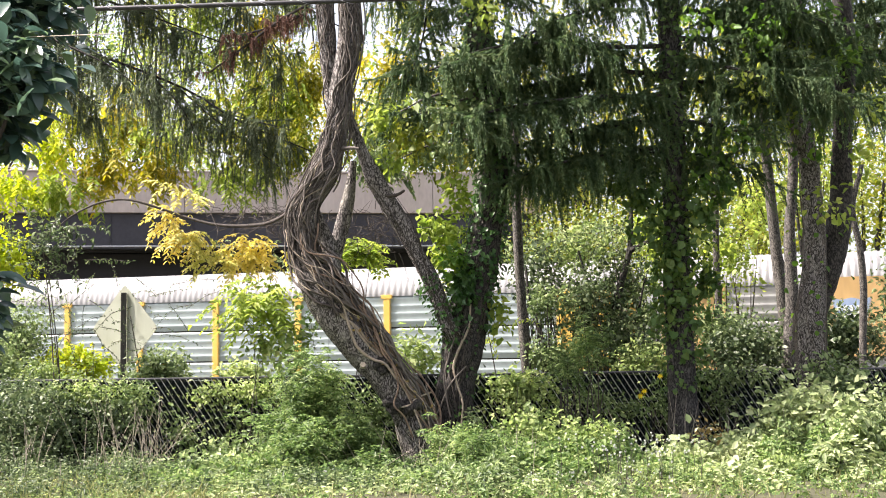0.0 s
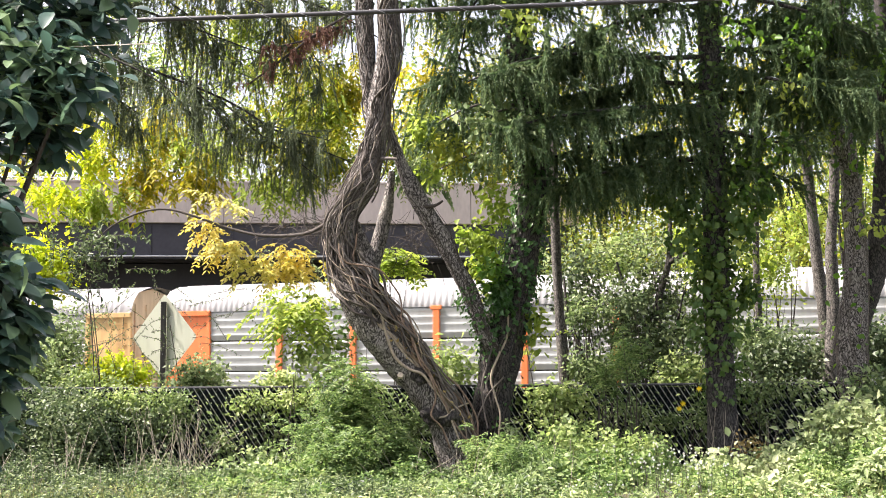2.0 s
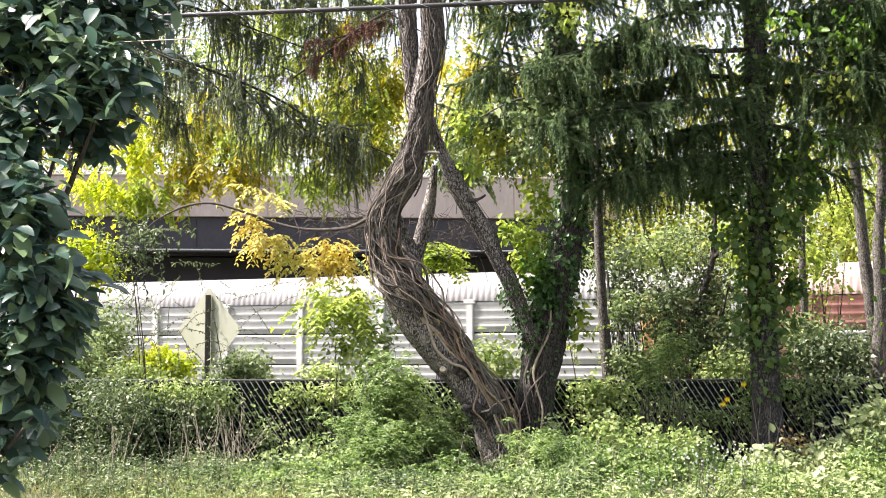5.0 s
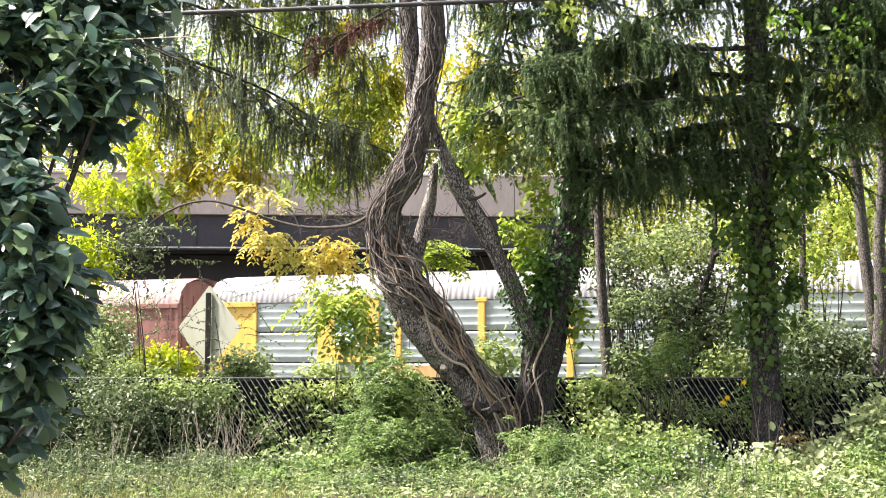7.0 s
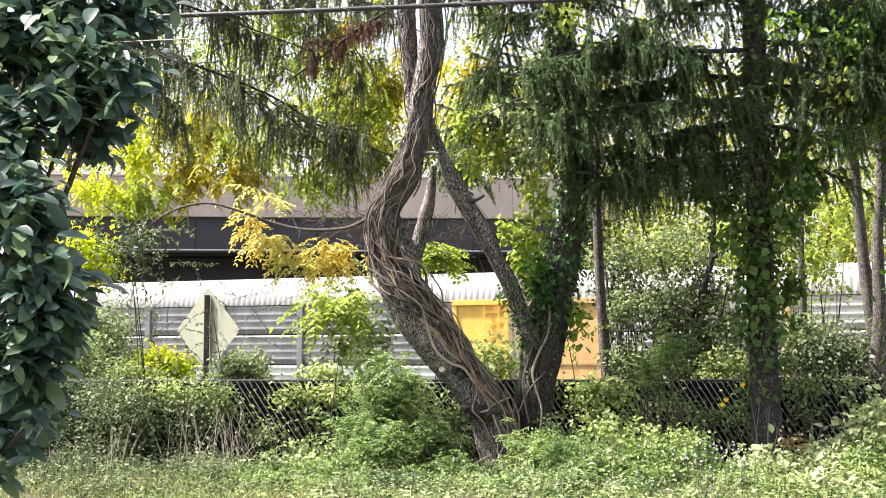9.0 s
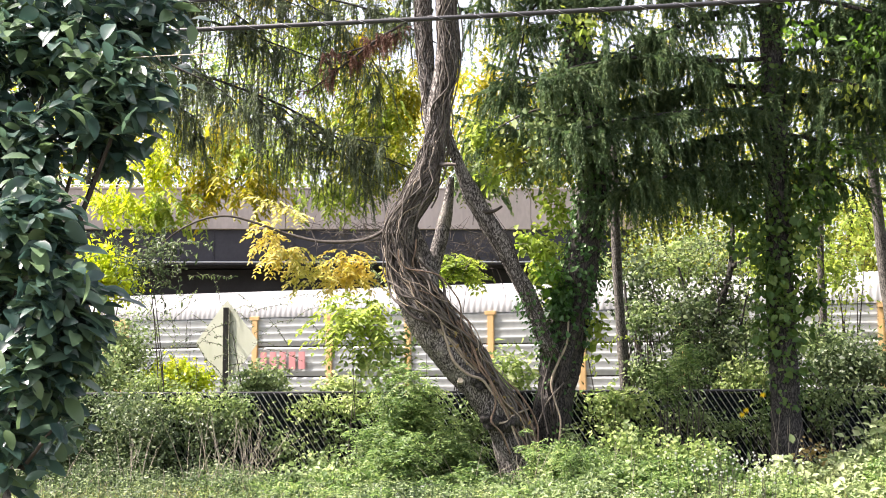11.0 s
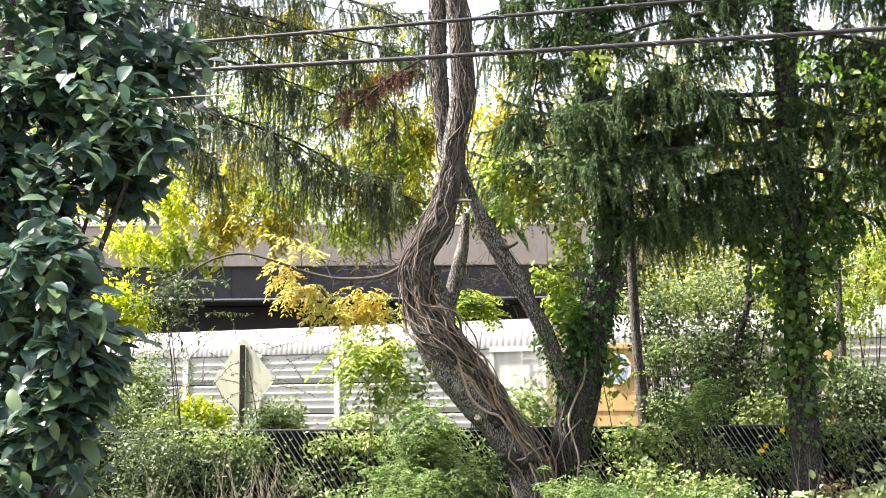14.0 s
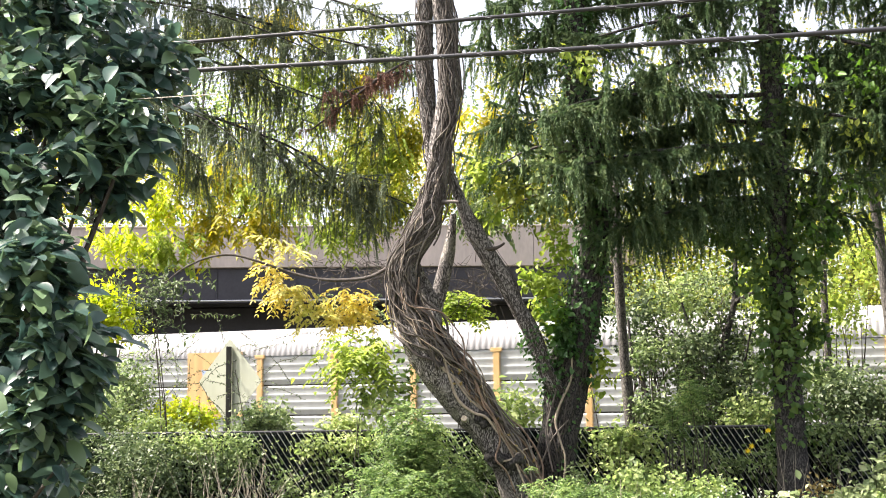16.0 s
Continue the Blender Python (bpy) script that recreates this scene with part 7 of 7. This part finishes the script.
def weeds(label, mat, lo, hi, near, far, n, leaf, seed, ratio=0.5):
    """Upright leafy weeds: leaves in a spiral on each stem, larger low down."""
    rg = np.random.default_rng(seed)
    x, y = rg.uniform(lo, hi, n), rg.uniform(near, far, n)
    clump = 0.5 + 0.5 * np.sin(2.1 * x + 3 * np.sin(0.9 * y)) * np.sin(2.9 * y + x)
    ok = rg.random(n) < 0.25 + 1.1 * clump
    x, y, clump = x[ok], y[ok], clump[ok]
    n = len(x)
    h = weed_top(x) * np.clip(0.55 + 0.45 * (y - 14.6) / 2.6, 0.4, 1) * rg.uniform(0.5, 1.15, n) * (0.35 + 0.75 * clump)
    h = np.maximum(h, 0.12)
    g = ground_height(x, y)
    lean = rg.normal(size=(n, 2)) * 0.16
    at, way, size = [], [], []
    per = 20
    for k in range(per):
        s = (k + 0.7) / per
        at.append(np.stack([x + lean[:, 0] * h * s, y + lean[:, 1] * h * s, g + h * s], -1))
        a = 2.4 * k + rg.uniform(0, 6.28, n)
        way.append(np.stack([np.cos(a), np.sin(a), rg.uniform(-0.9, 0.6, n)], -1))
        size.append(leaf * (1.25 - 0.75 * s) * rg.uniform(0.7, 1.3, n))
    at, way, size = np.vstack(at), np.vstack(way), np.concatenate(size)
    at = at + way * 0.04 + rg.normal(size=at.shape) * 0.02
    geo = leaf_quads(at, way, np.tile([0, -0.25, 1.0], (len(at), 1)) + way * 0.5 + rg.normal(size=at.shape) * 0.4, size, size * ratio, 0.15, 0.3)
    st = np.stack([np.stack([x - 0.004, y, g], -1), np.stack([x + 0.004, y, g], -1), np.stack([x + lean[:, 0] * h + 0.003, y + lean[:, 1] * h, g + h], -1), np.stack([x + lean[:, 0] * h - 0.003, y + lean[:, 1] * h, g + h], -1)], 1).reshape(-1, 3)
    geo = joined([geo, (st, np.arange(n * 4).reshape(-1, 4))])
    ob = new("weeds", quads("weeds", *geo, mat))
    tagged(ob, label, "weeds", kind="stuff")


def weed_mound(label, mat, x, y, wide, high, leaf, seed):
    """One bushy weed: leaves over a dome, drooping outwards, with dark stems inside."""
    rg = np.random.default_rng(seed)
    ob = thing("weed", label, "weed", group="bushy weeds before the fence")
    g = float(ground_height(x, y))
    n = int(260 * wide * (wide + high) / leaf / 1.6)
    d = unit(rg.normal(size=(n, 3)) * [1, 1, 0.9] + [0, -0.2, 0.35])
    d[:, 2] = np.abs(d[:, 2])
    bulge = 1 + 0.25 * np.sin(5 * d[:, 0] + seed) * np.sin(4 * d[:, 2] + 2 * seed) + 0.12 * rg.normal(size=n)
    at = np.array([x, y, g]) + d * bulge[:, None] * np.array([wide, wide * 0.8, high]) * rg.uniform(0.75, 1.0, (n, 1))
    way = d * [1, 1, 0.35] + rg.normal(size=at.shape) * 0.45 + [0, 0, -0.25]
    ln = leaf * rg.uniform(0.6, 1.3, n)
    add_leaves("leaves", leaf_quads(at, way, d + rg.normal(size=at.shape) * 0.35 + [0, -0.1, 0.6], ln, ln * rg.uniform(0.45, 0.7), 0.18, 0.25), mat, ob)
    t = [tube([(x + rg.normal() * wide * 0.2, y, g - 0.03, 0.006), (*(np.array([x, y, g]) + (p - [x, y, g]) * 0.5 + [0, 0, 0.05]), 0.004), (*p, 0.002)], 4, 0.2) for p in at[:: max(1, n // 10)]]
    under("branchwork", quads("branchwork", *joined(t), TWIG), ob, "", "stuff")


def build_mounds():
    rg = np.random.default_rng(450)
    for k in range(84):
        x, y = -2.6 + 12.6 * ((k * 0.618) % 1.0), rg.uniform(15.4, 18.5)
        if 0.2 < x < 1.2 and y > 17.6:
            continue
        top = float(weed_top(np.array([x * 17.6 / y]))[()][0]) * rg.uniform(0.75, 1.15)
        top = max(0.18, top + (17.6 - y) * 0.16 * -1)
        mat, lab, leaf = [(FERN, "bushy fresh green weed among grass", 0.075), (HONEY if x > 2.5 else SHRUB, "bushy pale green weed among grass" if x > 2.5 else "bushy dark green weed among grass", 0.07), (FERN, "bushy fresh green weed among grass", 0.06), (SHRUB, "bushy dark green weed among grass", 0.08)][k % 4]
        if x > 4.6 and k % 3:
            mat, lab, leaf = PALE, "broad-leaved pale green bramble clump", 0.12
        weed_mound(lab, mat, x, y, rg.uniform(0.24, 0.5), top, leaf, 451 + k)


def build_undergrowth():
    """Mixed weeds, tall round the trunks and thin where the fence shows."""
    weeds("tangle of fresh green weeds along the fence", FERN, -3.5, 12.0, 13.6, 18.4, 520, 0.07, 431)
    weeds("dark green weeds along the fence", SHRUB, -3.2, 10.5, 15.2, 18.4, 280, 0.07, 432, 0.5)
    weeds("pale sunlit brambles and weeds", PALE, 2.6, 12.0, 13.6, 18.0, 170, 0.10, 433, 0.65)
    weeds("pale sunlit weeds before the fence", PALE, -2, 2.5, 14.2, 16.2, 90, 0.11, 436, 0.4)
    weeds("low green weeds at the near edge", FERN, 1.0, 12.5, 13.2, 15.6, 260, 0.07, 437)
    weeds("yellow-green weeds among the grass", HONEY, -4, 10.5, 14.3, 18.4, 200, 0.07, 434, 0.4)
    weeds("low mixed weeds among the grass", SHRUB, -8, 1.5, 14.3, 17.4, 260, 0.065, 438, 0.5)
    # shade under the shrubs comes from the dark leaf colour
    weeds("weeds coloured dark for the shade of the shrubs", SHRUB_DARK, -9, 1.0, 15.0, 18.9, 1400, 0.075, 435, 0.5)


build_undergrowth()
build_mounds()
build_grass()
build_stalks()
build_flowers()

def build_trailing_twigs():
    """Thin honeysuckle twigs with small leaves that trail before the sign and the wagons."""
    rg = np.random.default_rng(440)
    for c, r, n, m, leaf in (((-3.97, 21.20, 2.39), (1.08, 0.69, 0.69), 34, SHRUB_DARK, 0.045), ((-5.43, 21.00, 3.82), (0.85, 0.4, 0.22), 30, SHRUB_DARK, 0.10), ((-5.32, 21.00, 3.24), (0.5, 0.4, 0.3), 10, SHRUB_DARK, 0.08), ((-5.56, 22.00, 2.82), (0.61, 0.61, 0.61), 22, SHRUB, 0.05), ((-1.53, 20.00, 3.18), (0.56, 0.37, 0.37), 14, SHRUB, 0.06), ((2.06, 20.60, 2.37), (0.38, 0.38, 0.67), 16, LIME, 0.07), ((4.66, 22.40, 3.78), (1.25, 0.62, 0.62), 34, SHRUB, 0.07)):
        ob = thing("trailing_twig", "thin trailing twigs with small green leaves", "climber", group="trailing twigs over the fence")
        for k in range(n):
            a = np.array(c) + rg.normal(size=3) * np.array(r) * 0.6
            d = unit(rg.normal(size=3) * [1, 0.3, 0.5])
            b = a + d * rg.uniform(0.3, 0.9) + [0, 0, -0.15]
            mid = (a + b) / 2 + [0, 0, rg.uniform(0.02, 0.15)]
            pts = [(*a, 0.005), (*mid, 0.004), (*b, 0.002)]
            if k == 0:  # one long stem from the ground holds the rest
                pts = [(c[0] + 0.3, c[1], float(ground_height(c[0], c[1])) - 0.05, 0.012), (c[0] + 0.2, c[1], c[2] * 0.5, 0.010), (*c, 0.006)]
            stem("twig", pts, TWIG, ob, 4, 0.15, 0.0)
            if k:
                q = spline(pts, 0.05)[:, :3]
                q = np.repeat(q, 2, 0) + rg.normal(size=(len(q) * 2, 3)) * 0.012
                ln = leaf * rg.uniform(0.6, 1.3, len(q))
                add_leaves("leaves", leaf_quads(q, rg.normal(size=q.shape) + [0, -0.2, -0.3], rg.normal(size=q.shape) * 0.4 + [0, -0.4, 1], ln, ln * 0.4), m, ob)


build_trailing_twigs()

# ---- glossy evergreen close to the camera ----


def build_holly():
    ob = thing("glossy_evergreen", "large evergreen shrub with glossy dark green leaves", "shrub")
    rg = np.random.default_rng(500)
    blobs = [((-1.78, 5.20, 3.12), (0.36, 0.27, 0.27), 190), ((-1.85, 5.30, 3.56), (0.37, 0.25, 0.25), 140), ((-1.52, 5.00, 2.85), (0.22, 0.20, 0.20), 90), ((-1.34, 4.90, 2.88), (0.11, 0.11, 0.11), 40), ((-1.80, 5.00, 2.64), (0.14, 0.12, 0.12), 40),
             ((-1.68, 4.70, 2.25), (0.17, 0.17, 0.24), 110), ((-1.53, 4.60, 2.00), (0.17, 0.15, 0.15), 66), ((-1.46, 4.60, 1.86), (0.17, 0.10, 0.10), 36), ((-1.63, 4.60, 1.74), (0.11, 0.11, 0.13), 36), ((-1.53, 4.60, 1.49), (0.13, 0.06, 0.06), 3),
             ((-2.21, 5.20, 2.58), (0.39, 0.39, 0.97), 520), ((-1.39, 5.30, 3.25), (0.15, 0.15, 0.15), 60), ((-2.06, 5.00, 1.56), (0.19, 0.16, 0.16), 36), ((-1.81, 4.90, 1.75), (0.16, 0.16, 0.16), 60), ((-1.58, 4.75, 1.77), (0.11, 0.10, 0.10), 36), ((-1.80, 4.90, 1.46), (0.18, 0.16, 0.16), 60), ((-1.57, 4.80, 1.53), (0.09, 0.09, 0.11), 10), ((-1.87, 4.85, 2.07), (0.14, 0.14, 0.16), 50), ((-1.50, 5.10, 2.69), (0.14, 0.09, 0.09), 36)]
    foot = np.array([blobs[10][0][0], blobs[10][0][1] + 0.1, 0.0])
    for k in range(3):
        stem("stem", [(foot[0] + 0.12 * k, foot[1], -0.05, 0.05), (foot[0] + 0.1 * k, foot[1] + 0.1, 1.3, 0.04), (foot[0] + 0.2 * k, foot[1] + 0.05, 2.6, 0.02)], BARK_GREY, ob, 8, 0.2, 0.04, 501 + k)
    for k, (c, r, n) in enumerate(blobs):
        c = np.array(c)
        stem("branch", [(*(foot + [0.1, 0, 1.2 + 0.1 * k]), 0.018), (*((foot + [0.1, 0, 1.2] + c) / 2), 0.012), (*c, 0.006)], TWIG, ob, 6, 0.15, 0.04, 510 + k)
        pts = in_blob(n, c, r, 520 + k, 0.45)
        at = np.repeat(pts, 4, 0) + rg.normal(size=(n * 4, 3)) * 0.045
        way = rg.normal(size=at.shape) * [0.9, 0.8, 0.4] + [0.45, -0.3, -0.25]
        ln = rg.uniform(0.07, 0.135, len(at))
        smooth(add_leaves("leaves", oval_leaves(at, way, rg.normal(size=at.shape) * 0.35 + [0.1, -0.25, 1], ln, ln * 0.48, 0.32, 0.28), GLOSSY, ob).data)


build_holly()


def build_wires():
    for a, b, r, lab in (((-2.75, 12.00, 5.13), (0.47, 11.40, 5.08), 0.024, "black overhead cable lashed to its carrier wire"), ((-2.59, 12.00, 5.44), (2.52, 11.10, 5.49), 0.020, "black overhead cable lashed to its carrier wire")):
        a, b = np.array(a), np.array(b)
        d = b - a
        ob = thing("overhead_cable", lab, "cable", group="overhead cables")
        s = np.linspace(-1.6, 2.4, 60)
        c = a + np.outer(s, d)
        c[:, 2] += 0.012 * (s - 0.4) ** 2
        under("cable", smooth(quads("cable", *tube(np.c_[c, np.full(60, r)], 10, 0.15), BLACK)), ob)
        th = np.linspace(0, 2 * np.pi * 22, 900)
        s2 = np.linspace(-0.8, 1.8, 900)
        h = a + np.outer(s2, d)
        h[:, 2] += 0.012 * (s2 - 0.4) ** 2
        h += np.stack([0 * th, np.cos(th), np.sin(th)], -1) * (r + 0.002)
        under("lashing_wire", quads("lashing_wire", *tube(np.c_[h, np.full(900, 0.0014)], 3, 0.08), PIPE), ob)
    ob = thing("thin_cord", "thin pale cord strung among the boughs", "cord")
    a, b = np.array((-1.398, 4.95, 3.003)), np.array((-0.934, 4.60, 2.928))
    c = a + np.outer(np.linspace(0, 1, 12), b - a)
    under("cord", smooth(quads("cord", *tube(np.c_[c, np.full(12, 0.0022)], 6, 0.05), DRY)), ob)


build_wires()

motions()
